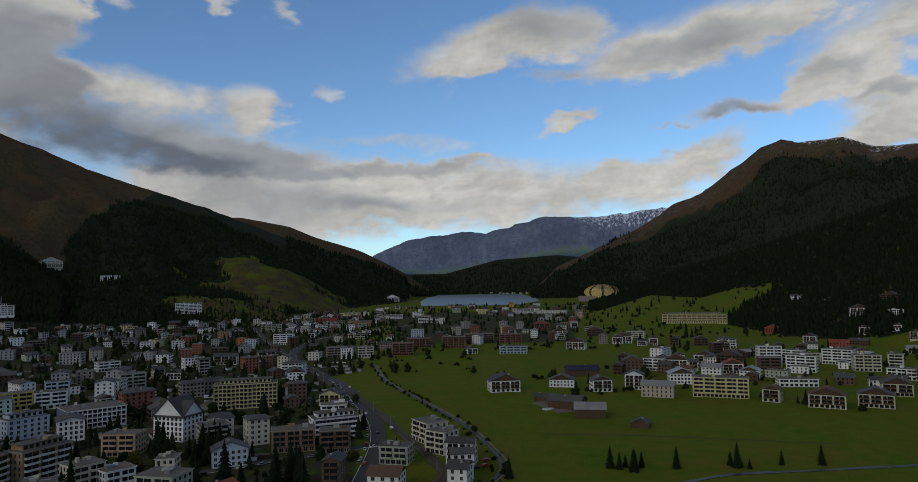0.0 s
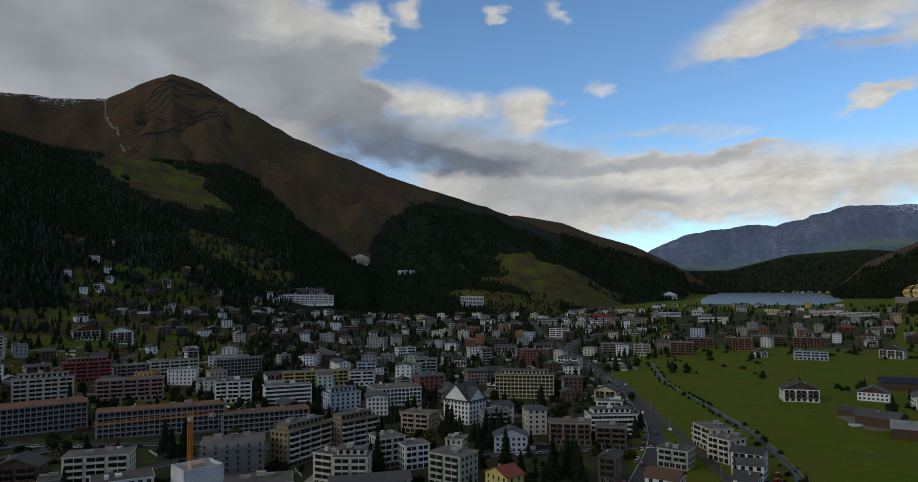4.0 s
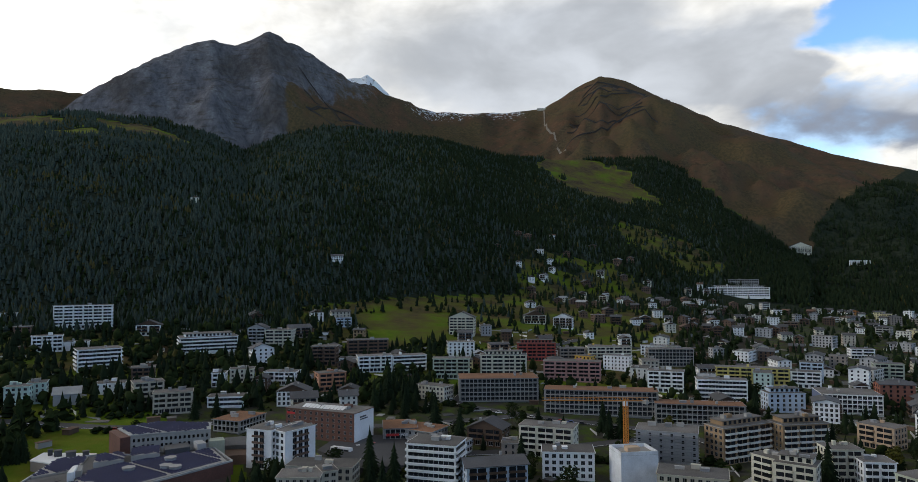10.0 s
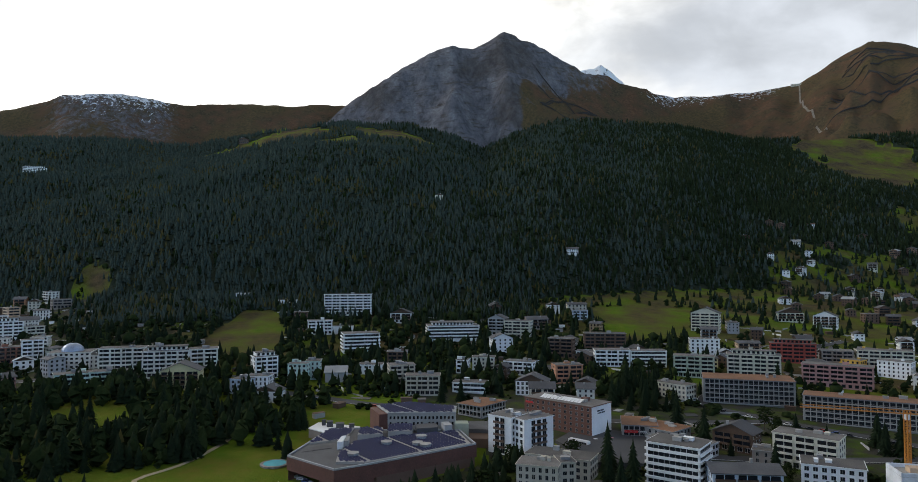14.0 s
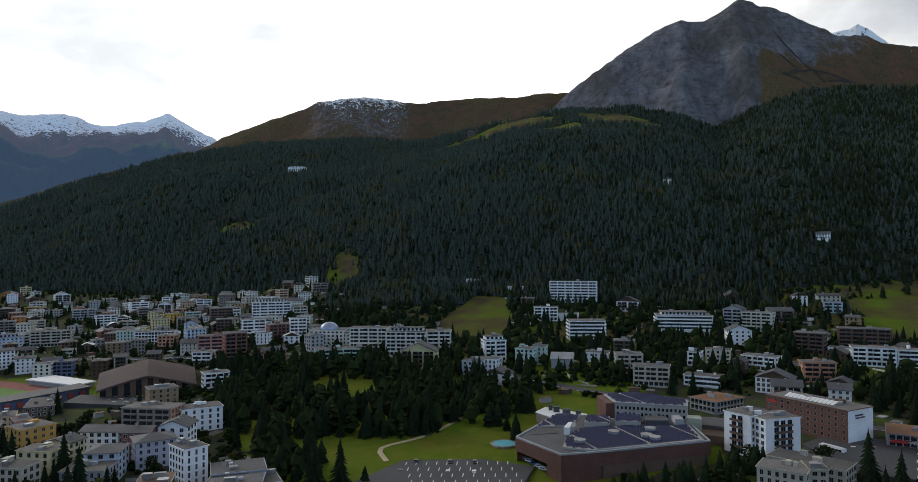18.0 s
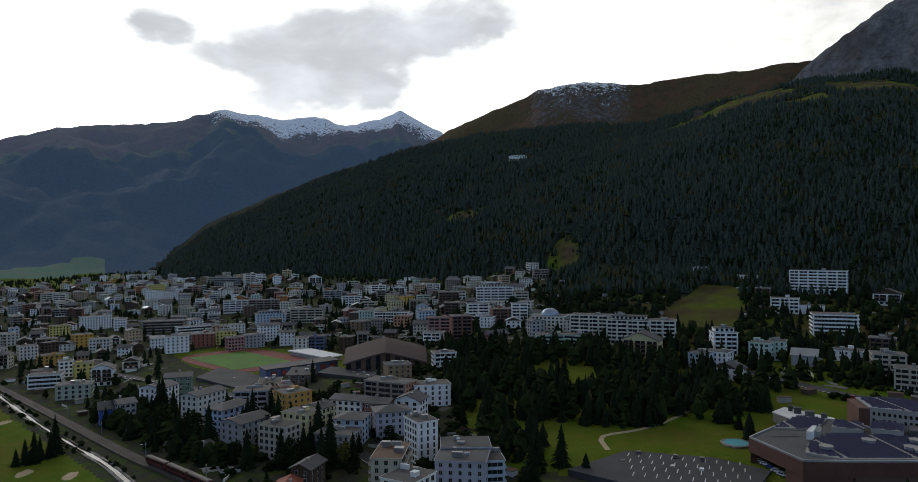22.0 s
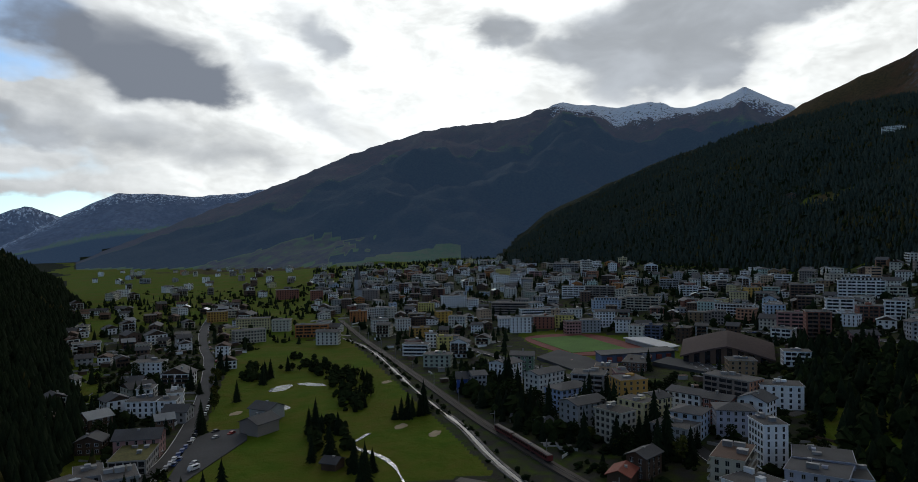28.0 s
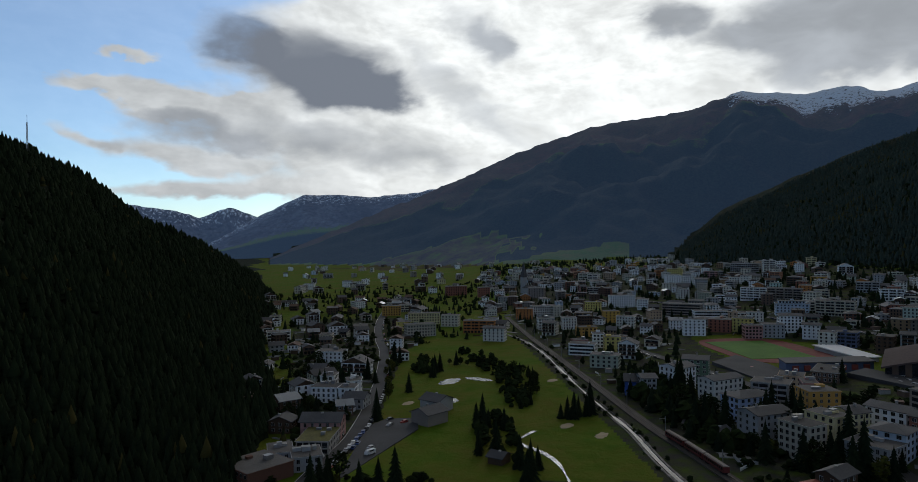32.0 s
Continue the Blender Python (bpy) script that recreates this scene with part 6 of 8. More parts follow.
block(-585, -710, 151, 32.7, 13, 5, "white", "flat", "win", "win")
block(-575, -897, 135, 24.7, 13, 5, "taupe", "flat", "win", "win")
block(-514, -1055, 160, 36.2, 14, 5, "brick", "flat", "win", "win")
block(-532, -989, 159, 19.0, 13, 5, "brick", "flat", "win", "win")
block(-487, -584, 130, 19.0, 13, 4, "ivory", "flat", "win", "win")
block(-370, -441, 128, 14.4, 13, 4, "white", "gable", "bal", "win")
block(-115, -420, 145, 16.6, 13, 3, "white", "flat", "win", "win")
block(-126, -411, 150, 9.9, 12, 3, "white", "flat", "win", "win")
block(-135, -430, 157, 10.5, 12, 3, "white", "flat", "win", "win")
block(-126, -454, 150, 9.6, 12, 3, "white", "flat", "win", "win")
block(-157, -490, 141, 19.7, 14, 3, "white", "gable", "bal", "win")
block(-205, -707, 176, 19.2, 13, 3, "white", "gable", "win", "win")
block(-130, -499, 149, 13.2, 13, 2, "white", "ridge", "win", "win")
block(-126, -395, 142, 12.5, 13, 2, "grey", "ridge", "win", "win")
block(-223, -1158, 182, 18.4, 12, 3, "white", "gable", "bal", "win")
block(-126, -628, 174, 12.7, 12, 2, "grey", "ridge", "win", "win")
block(-230, -1044, 154, 21.2, 12, 2, "white", "ridge", "win", "win")
block(-191, -819, 181, 15.5, 12, 2, "white", "gable", "win", "win")
block(-210, -827, 178, 14.2, 12, 3, "white", "gable", "bal", "win")
block(-333, -1270, 177, 17.6, 12, 3, "white", "gable", "bal", "win")
block(-51, -299, 202, 21.8, 22, 2, "rust_brown", "flat", "none", "win")
block(-73, -303, 171, 12.6, 16, 2, "grey", "flat", "win", "win")
block(-85, -327, 151, 15.4, 24, 2, "concrete", "green_roof", "grid", "win")
block(-64, -314, 170, 10.6, 16, 2, "grey", "flat", "win", "win")
block(-92, -344, 151, 19.8, 14, 3, "pink", "ridge", "win", "win")
block(-557, 1427, 24, 50.7, 14, 8, "white", "flat", "bal", "win")
block(-750, 1075, 29, 101.9, 14, 5, "white", "flat", "bal", "win", attic=True)
block(-782, 1132, 37, 57.4, 12, 3, "grey", "flat", "grid", "win")
block(-252, 2593, 17, 52.9, 22, 4, "white", "gable", "grid", "win")
block(-1007, 1706, 41, 51.0, 16, 6, "cream", "gable", "bal", "win")
block(-840, 1665, 40, 43.6, 14, 3, "white", "flat", "win", "win")
block(161, 1739, 355, 52.4, 14, 4, "ivory", "flat", "bal", "win")
block(227, 1712, 338, 76.3, 14, 3, "ivory", "flat", "bal", "win")
block(150, 1269, 359, 28.6, 14, 3, "brick", "gable", "bal", "win")
block(67, 879, 360, 34.6, 16, 3, "pale_blue", "flat", "bal", "win")
block(163, 1132, 358, 23.4, 13, 2, "white", "gable", "bal", "win")
block(154, 919, 336, 24.7, 14, 3, "white", "gable", "bal", "win")
block(215, 1106, 345, 24.6, 14, 3, "wood", "gable", "bal", "win")
block(231, 986, 346, 25.3, 14, 3, "white", "gable", "bal", "win")
block(271, 1068, 331, 27.0, 14, 3, "cream", "flat", "bal", "win")
block(-8, 960, 352, 31.0, 14, 5, "brick", "flat", "bal", "win")
block(28, 1037, 3, 42.9, 20, 4, "tan", "flat", "band", "win")
block(74, 1020, 356, 32.5, 14, 4, "brick", "flat", "bal", "win")
block(-72, 882, 0, 26.5, 14, 5, "brick", "flat", "bal", "win")
block(-57, 976, 6, 33.0, 14, 4, "brick", "flat", "bal", "win")
block(-264, 1685, 7, 47.2, 14, 4, "butter", "flat", "win", "win")
block(-194, 1375, 19, 39.3, 14, 4, "tan", "flat", "win", "win")
block(-279, 1464, 14, 38.1, 14, 4, "red", "flat", "win", "win")
block(-260, 1029, 3, 28.6, 14, 5, "white", "flat", "bal", "win")
block(-340, 1254, 15, 36.5, 14, 4, "sage", "flat", "bal", "win")
block(-158, 1631, 6, 49.0, 20, 3, "white", "flat", "band", "win")
block(-63, 1480, 5, 50.3, 16, 3, "white", "flat", "band", "win")
block(-118, 871, 11, 19.5, 13, 4, "cream", "flat", "bal", "win")
block(-155, 873, 20, 24.6, 13, 4, "taupe", "flat", "bal", "win")
block(15, 889, 11, 13.7, 10, 2, "white", "gable", "bal", "win")
# ---- the many smaller houses between them ----
HELD = {"count": -1}


def taken(x, y, rad):
    if HELD["count"] != len(FOOTPRINTS):
        HELD["count"], HELD["rows"] = len(FOOTPRINTS), np.array(FOOTPRINTS)
    f = HELD["rows"]
    return bool(((x - f[:, 0]) ** 2 + (y - f[:, 1]) ** 2 < (rad + f[:, 2]) ** 2 * 0.72).any())


ROAD_PIECES = np.array([(*p, *q, half) for pts, half in ROADS for p, q in zip(pts, pts[1:])], float)


def on_road(x, y, rad):
    xa, ya, xb, yb, half = ROAD_PIECES.T
    dx, dy = xb - xa, yb - ya
    k = np.clip(((x - xa) * dx + (y - ya) * dy) / (dx * dx + dy * dy), 0, 1)
    return bool((np.hypot(x - xa - k * dx, y - ya - k * dy) < half + rad).any())


def inside(x, y, ring):
    hit_ = False
    for (xa, ya), (xb, yb) in zip(ring, ring[1:] + ring[:1]):
        if (ya > y) != (yb > y) and x < (xb - xa) * (y - ya) / (yb - ya) + xa:
            hit_ = not hit_
    return hit_


PALETTE_TOWN = ["white"] * 10 + ["ivory"] * 6 + ["cream"] * 3 + ["grey"] * 4 + ["beige"] * 3 + ["concrete"] * 3 + ["taupe"] * 3 + ["umber"] * 3 + ["wood"] * 2 + ["brick", "brick", "tan", "tan", "pale_blue", "butter", "sage", "peach", "mint", "pink", "yellow_deep", "orange", "salmon"]
PALETTE_CHALET = ["white"] * 5 + ["cream"] * 2 + ["wood"] * 4 + ["umber"] * 2


def quarter(az0, az1, r0, r1, count, palette, storeys, chalets, seed, width=(10, 26), slope=False):
    rnd = random.Random(seed)
    town = Town()
    made = tries = 0
    while made < count and tries < count * 25:
        tries += 1
        az, r = rnd.uniform(az0, az1), math.sqrt(rnd.uniform(r0 * r0, r1 * r1))
        x, y = spot(az, r)
        ch = rnd.random() < chalets
        w, d = (rnd.uniform(9, 14), rnd.uniform(9, 13)) if ch else (rnd.uniform(*width), rnd.uniform(11, 15))
        rad = 0.5 * math.hypot(w, d)
        if taken(x, y, rad) or on_road(x, y, rad * 0.8) or any(inside(x, y, m) for m in MEADOWS):
            continue
        zz, who, rise = ridge_parts(np.array([x]), np.array([y]))
        if not slope and who[0] != -1:
            continue
        n = rnd.choice(storeys if not ch else [2, 2, 3])
        wall = rnd.choice(PALETTE_CHALET if ch else palette)
        roof = rnd.choice(["gable", "gable", "ridge"]) if ch else rnd.choice(["flat"] * 4 + ["ridge", "ridge", "hip"])
        turn = az + rnd.choice([0, 0, 90, -90]) * (0 if ch else 1) + rnd.uniform(-25, 25)
        block(round(x), round(y), turn, w, d, n, wall, roof, rnd.choice(["bal", "bal", "win"] if not ch else ["bal", "win", "win"]), "win", town=None if r < 820 else town, roof_mat=rnd.choice(["", "", "", "tile_brown", "tin"]) if ch else "")
        made += 1
    if town.f:
        town.link("town_houses", "closely built small houses and blocks of the town")


quarter(9, 34, 430, 900, 55, PALETTE_TOWN, [3, 4, 4, 5], 0.2, 1)
quarter(6, 34, 900, 1900, 160, PALETTE_TOWN, [2, 3, 3, 4], 0.4, 2, width=(9, 22))
quarter(-13, 7, 980, 2150, 75, PALETTE_TOWN, [3, 4, 4], 0.5, 3)
quarter(34, 52, 850, 1330, 85, PALETTE_CHALET, [2, 3], 0.95, 4, slope=True)
quarter(34, 74, 420, 800, 45, PALETTE_TOWN, [3, 4], 0.45, 5)
quarter(106, 128, 480, 1080, 120, PALETTE_TOWN, [2, 3, 3, 4], 0.2, 6, width=(9, 19))
quarter(126, 152, 560, 1600, 300, PALETTE_TOWN, [2, 3, 3, 4], 0.2, 7, width=(9, 19))
quarter(157, 171, 320, 1100, 65, PALETTE_CHALET, [2, 3, 3], 0.8, 8)
quarter(146, 168, 1150, 2500, 70, PALETTE_TOWN, [3, 4], 0.5, 9)
quarter(-34, -13, 640, 1080, 40, PALETTE_CHALET, [3, 4], 0.6, 10)
quarter(2, 9, 3850, 4000, 24, PALETTE_CHALET, [2, 3], 0.9, 11)
quarter(-9, -1, 3830, 3960, 18, PALETTE_CHALET, [2, 3], 0.9, 12)
# ---- single large things ----
def congress_centre():
    ox, oy = -345, 45
    z = 4.0
    top = empty("congress_centre", ox, oy, z, 0, "low rust-brown congress hall with solar panels on its stepped roofs", "congress hall")

    def here(pts):
        return [(a - ox, b - oy) for a, b in pts]

    def inset(pts, k):
        mx, my = sum(p[0] for p in pts) / len(pts), sum(p[1] for p in pts) / len(pts)
        return [(mx + (a - mx) * k, my + (b - my) * k) for a, b in pts]
    ax = Vector((-0.37, 0.93, 0)).normalized()
    ay = Vector((ax.y, -ax.x, 0))

    def panels(ring, zz, host):
        row = Shape()
        for i in range(-44, 44):
            for j in range(-60, 60):
                c = ay * (i * 2.35) + ax * (j * 1.55)
                if not inside(c.x, c.y, ring) or j % 17 == 0:
                    continue
                p, q = ax * 0.66, ay * 0.98
                pts = [c - p - q, c + p - q, c + p + q, c - p + q]
                row.poly([tuple(v + Vector((0, 0, zz + (0.7 if k in (0, 1) else 0.15)))) for k, v in enumerate(pts)])
                row.poly([tuple(v + Vector((0, 0, zz + (0.62 if k in (0, 1) else 0.07)))) for k, v in reversed(list(enumerate(pts)))])
        part("solar_array", row, "panel", host, "blue solar panels in rows", kind="stuff")
    hall = here([(-321, -0.5), (-294, 18.5), (-300, 37), (-320, 87), (-349, 86), (-358, 50), (-366, 40), (-368, 21)])
    # the street front stands back under the roof, so that a deep dark overhang shows
    part("wall", Shape().prism(here([(-333, 4), (-318, 14), (-300, 37), (-320, 86), (-349, 85), (-358, 50), (-366, 40), (-367, 21)]), -5, 6.0), "umber", top, "dark recessed ground floor")
    part("fascia", Shape().prism(hall, 5.6, 11.2), "copper_brown", top, "rust-brown metal fascia over the entrance")
    part("pier", Shape().prism(here([(-303, 13), (-294.6, 18.7), (-300, 36), (-306, 34)]), -5, 5.6), "copper_brown", top)
    part("pier", Shape().prism(here([(-324, 1), (-320.6, 0.2), (-323, 6), (-328, 8)]), -5, 5.6), "copper_brown", top)
    roof = part("roof", Shape().prism(inset(hall, 0.995), 11.2, 11.5), "slate", top, "dark grey flat roof")
    rim = Shape()
    for (xa, ya), (xb, yb) in zip(hall, hall[1:] + hall[:1]):
        rim.beam((xa * 0.99, ya * 0.99, 11.7), (xb * 0.99, yb * 0.99, 11.7), 0.35)
    part("parapet", rim, "tin", roof)
    # raised roof fields with their panels
    big = here([(-300, 32), (-319.5, 84), (-346, 84), (-342, 50), (-337, 31), (-318, 22), (-304, 20)])
    slab = part("roof_field", Shape().prism(big, 11.5, 12.3), "concrete", roof)
    panels(inset(big, 0.96), 12.3, slab)
    for ring, h in (([(-340, 10), (-366, 21), (-364, 33), (-343, 27)], 12.2), ([(-343, 33), (-356, 36), (-355, 47), (-341, 45)], 14.0), ([(-343, 48), (-358, 51), (-356, 62), (-342, 60)], 14.6)):
        loc = here(ring)
        slab = part("roof_field", Shape().prism(loc, 11.5, h), "concrete", roof)
        panels(inset(loc, 0.95), h, slab)
    part("light_court", Shape().prism(here([(-326, 6), (-333, 8), (-337, 18), (-330, 20)]), 11.5, 11.7), "slate", roof, "sunken dark roof court")
    part("white_wall", Shape().prism(here([(-327, 22), (-338, 25), (-338.6, 27), (-327, 24.5)]), 11.5, 15.0), "paint_white", roof)
    part("stair_head", Shape().prism(here([(-331, 25), (-340, 27), (-340, 29), (-331, 27.5)]), 11.5, 14.2), "concrete", roof)
    court = part("plant_house", Shape().prism(here([(-346, 63), (-356, 64), (-356, 75), (-346, 74)]), 11.5, 14.5), "slate", roof, "dark plant house on the roof")
    part("plant_house", Shape().prism(here([(-345, 77), (-353, 77), (-353, 81), (-345, 81)]), 11.5, 15.5), "grey", roof)
    for bx, by in ((-327, 45), (-322, 59), (-318, 62), (-334, 63), (-311, 28)):
        q = [(bx + 2.6 * math.cos(k * 1.0472), by + 2.6 * math.sin(k * 1.0472)) for k in range(6)]
        head = part("skylight", Shape().prism(here(q), 11.5, 13.7), "tin", roof)
        part("skylight_cover", Shape().prism(here(inset(q, 1.12)), 13.7, 14.0), "concrete", head)
    # the older upper building behind, with its row of windows and panels on top
    hi = here([(-366.5, 51), (-358.5, 86), (-374, 90), (-392, 66), (-387, 48)])
    up = part("upper_storey", Shape().prism(hi, -3, 18.5), "concrete", top, "grey upper building with rows of windows")
    up_roof = part("upper_roof", Shape().prism(inset(hi, 1.015), 18.5, 18.9), "tin", up)
    panels(inset(hi, 0.93), 18.9, up_roof)
    part("end_wall", Shape().prism(here([(-366, 46.5), (-366.4, 51), (-387, 48), (-386, 44)]), -3, 18.2), "copper_brown", up, "rust-brown end wall")
    a, b = Vector((*hi[0], 0)), Vector((*hi[1], 0))
    d, nrm = (b - a).normalized(), Vector(((b - a).y, -(b - a).x, 0)).normalized()
    sh = Shape()
    for i in range(17):
        for zz in (12.4, 15.4):
            c = a + d * (1.6 + i * 2.05) + nrm * 0.06
            if zz < 13 and i % 4 == 1:
                continue
            sh.poly([tuple(c + d * s + Vector((0, 0, h))) for s, h in ((-0.5, zz), (0.5, zz), (0.5, zz + 1.5), (-0.5, zz + 1.5))])
    part("window_panes", sh, "pane", up, kind="stuff")
    # the white-roofed side hall and the dark links
    side = here([(-368, 21), (-383, 10.8), (-395.4, 16.7), (-380, 37.5), (-367, 40)])
    hall2 = part("side_hall", Shape().prism(side, -4, 9.0), "taupe", top, "low side hall with a white roof")
    part("white_roof", Shape().prism(inset(side, 1.02), 9.0, 9.5), "paint_white", hall2, "white flat roof")
    for bx, by, s in ((-384, 22, 1.6), (-378, 27, 2.0), (-375, 33, 1.3), (-388, 19, 1.0)):
        part("roof_box", Shape().box(bx - ox - s, by - oy - s, 9.5, bx - ox + s, by - oy + s, 12.2).box(bx - ox - s - 0.2, by - oy - s - 0.2, 12.2, bx - ox + s + 0.2, by - oy + s + 0.2, 12.4), "slate", hall2)
    part("link_wing", Shape().prism(here([(-349, 86), (-342, 104), (-352, 110), (-362, 88)]), -4, 7.5), "umber", top, "dark linking wing")
    part("link_wing", Shape().prism(here([(-362, 88), (-352, 110), (-374, 112), (-378, 92)]), -4, 9.5), "slate", top, "dark linking wing")
    part("stair_tower", Shape().prism(here([(-352, 84), (-350, 91), (-357, 92), (-358.4, 86)]), -4, 14.5), "sage", top, "grey-green stair tower")
    FOOTPRINTS.append((-345, 45, 52))


congress_centre()


def arena():
    """An ice hall under a shell that rises in an arch on each of its four sides."""
    cx, cy, turn, s = -476, -262, 28, 31
    z = level(cx, cy)
    top = empty("ice_arena", cx, cy, z, turn, "large ice hall with a brown arched shell roof and glass gables", "arena")
    n = 16
    sh, low = Shape(), Shape()

    def hgt(u, v):
        return 3 + 7.0 * (1 - abs(u) ** 1.15) + 8.0 * (1 - abs(v) ** 1.15)
    for i in range(n):
        for j in range(n):
            q = [(-1 + 2 * a / n, -1 + 2 * b / n) for a, b in ((i, j), (i + 1, j), (i + 1, j + 1), (i, j + 1))]
            sh.poly([(u * s, v * s, hgt(u, v) + 0.8) for u, v in q])
    for j in range(n):
        u0, u1 = -1 + 2 * j / n, -1 + 2 * (j + 1) / n
        for f in ((lambda u: (u, -1)), (lambda u: (1, u)), (lambda u: (-u, 1)), (lambda u: (-1, -u))):
            a, b = f(u0), f(u1)
            sh.poly([(a[0] * s, a[1] * s, hgt(*a) - 0.4), (b[0] * s, b[1] * s, hgt(*b) - 0.4), (b[0] * s, b[1] * s, hgt(*b) + 0.8), (a[0] * s, a[1] * s, hgt(*a) + 0.8)])
            k = 0.93
            low.poly([(a[0] * s * k, a[1] * s * k, -4), (b[0] * s * k, b[1] * s * k, -4), (b[0] * s * k, b[1] * s * k, hgt(*b) + 0.7), (a[0] * s * k, a[1] * s * k, hgt(*a) + 0.7)], 1 if j % 2 else 0)
    part("roof", sh, "arena_roof", top, "brown shell roof")
    part("wall", low, ("pane", "umber"), top, "dark glazed gable walls")
    FOOTPRINTS.append((cx, cy, 48))


arena()


def oval(cx, cy, half_long, half_wide, n=28):
    """A ring of points round a sports field that lies along (0.37, 0.93)."""
    res = []
    for k in range(n):
        a = 2 * math.pi * k / n
        u, v = abs(math.cos(a)) ** 0.6 * math.copysign(half_long, math.cos(a)), abs(math.sin(a)) ** 0.6 * math.copysign(half_wide, math.sin(a))
        res.append((cx + 0.37 * u + 0.93 * v, cy + 0.93 * u - 0.37 * v))
    return res


plate("running_track", oval(-482, -405, 60, 41), 0.25, "track_red", "red running track round the pitch", "running track", flat=-0.5)
plate("sports_pitch", [(-469, -456), (-518, -436), (-487, -358), (-438, -378)], 0.45, "turf_pitch", "bright green artificial sports pitch", "sports pitch", flat=-0.5)
plate("car_park", [(-433, -389), (-396, -378), (-370, -304), (-409, -322), (-424, -350)], 0.2, "asphalt", "asphalt car park beside the stadium", "car park")
rink = empty("ice_rink", -512, -352, level(-512, -352), 0, "open ice rink under a low white roof", "ice rink")
part("roof", Shape().prism([(-3, -32), (19, 24), (1, 29), (-22, -21)], 3.6, 4.4), "paint_white", rink)
part("wall", Shape().prism([(-3.5, -30), (17.5, 23), (1, 27), (-20, -20)], -3, 3.6), "concrete", rink)
stand = empty("grandstand", -446, -318, level(-446, -318), 0, "long dark grandstand with red panels beside the pitch", "grandstand")
part("wall", Shape().prism([(26, -21), (35, -8), (-22, 17), (-31, 4)], -3, 8), "slate_blue", stand)
part("roof", Shape().prism([(25, -23), (37, -7), (-21, 19), (-33, 3)], 8, 8.6), "slate", stand)
for i_ in range(7):
    a_ = Vector((34.4, -8.3, 0)) + (Vector((-22, 17, 0)) - Vector((35, -8, 0))) * (0.06 + i_ * 0.135)
    d_ = (Vector((-22, 17, 0)) - Vector((35, -8, 0))).normalized()
    nn_ = Vector((d_.y, -d_.x, 0)) * -0.9
    part("red_panel", Shape().beam(a_ + nn_ * -0.2 + Vector((0, 0, 4.5)), a_ + d_ * 4 + nn_ * -0.2 + Vector((0, 0, 4.5)), 1.7), "red", stand, "dull red wall panel")
FOOTPRINTS += [(-512, -352, 30), (-446, -318, 30), (-415, -295, 16)]
block(-410, -294, 28, 30, 16, 2, "umber", "flat", "band", "win", roof_mat="flat_roof")


def egg_hotel():
    """The golden hotel by the lake: elliptic storeys that swell and close like an egg."""
    x, y = 471, 2290
    z = level(x, y)
    top = empty("hotel_tower", x, y, z, -12, "egg-shaped golden hotel with curved balcony bands", "hotel")
    n = 13
    for k in range(n):
        h = -1 + 2 * (k + 0.8) / (n + 0.6)
        r = math.sqrt(max(0.04, 1 - (0.92 * h + 0.1) ** 2))
        ring = [(57 * r * math.cos(a), 20 * r * math.sin(a)) for a in (2 * math.pi * i / 40 for i in range(40))]
        z0 = 6 + k * 3.4
        part("storey", Shape().prism([(a * 0.95, b * 0.95) for a, b in ring], z0, z0 + 3.4), "pane", top, "dark glazed storey")
        sh = Shape()
        for i in range(40):
            a, b = ring[i], ring[(i + 1) % 40]
            if i % 5:
                sh.poly([(*a, z0), (*b, z0), (*b, z0 + 2.0), (*a, z0 + 2.0)])
        part("balcony_band", sh.prism(ring, z0 - 0.4, z0), "gold_shell", top, "golden balcony band")
    part("base", Shape().box(-75, -16, -5, -20, 16, 12).box(-20, -14, -5, 45, 14, 6), "taupe", top, "low brown base wing")


egg_hotel()


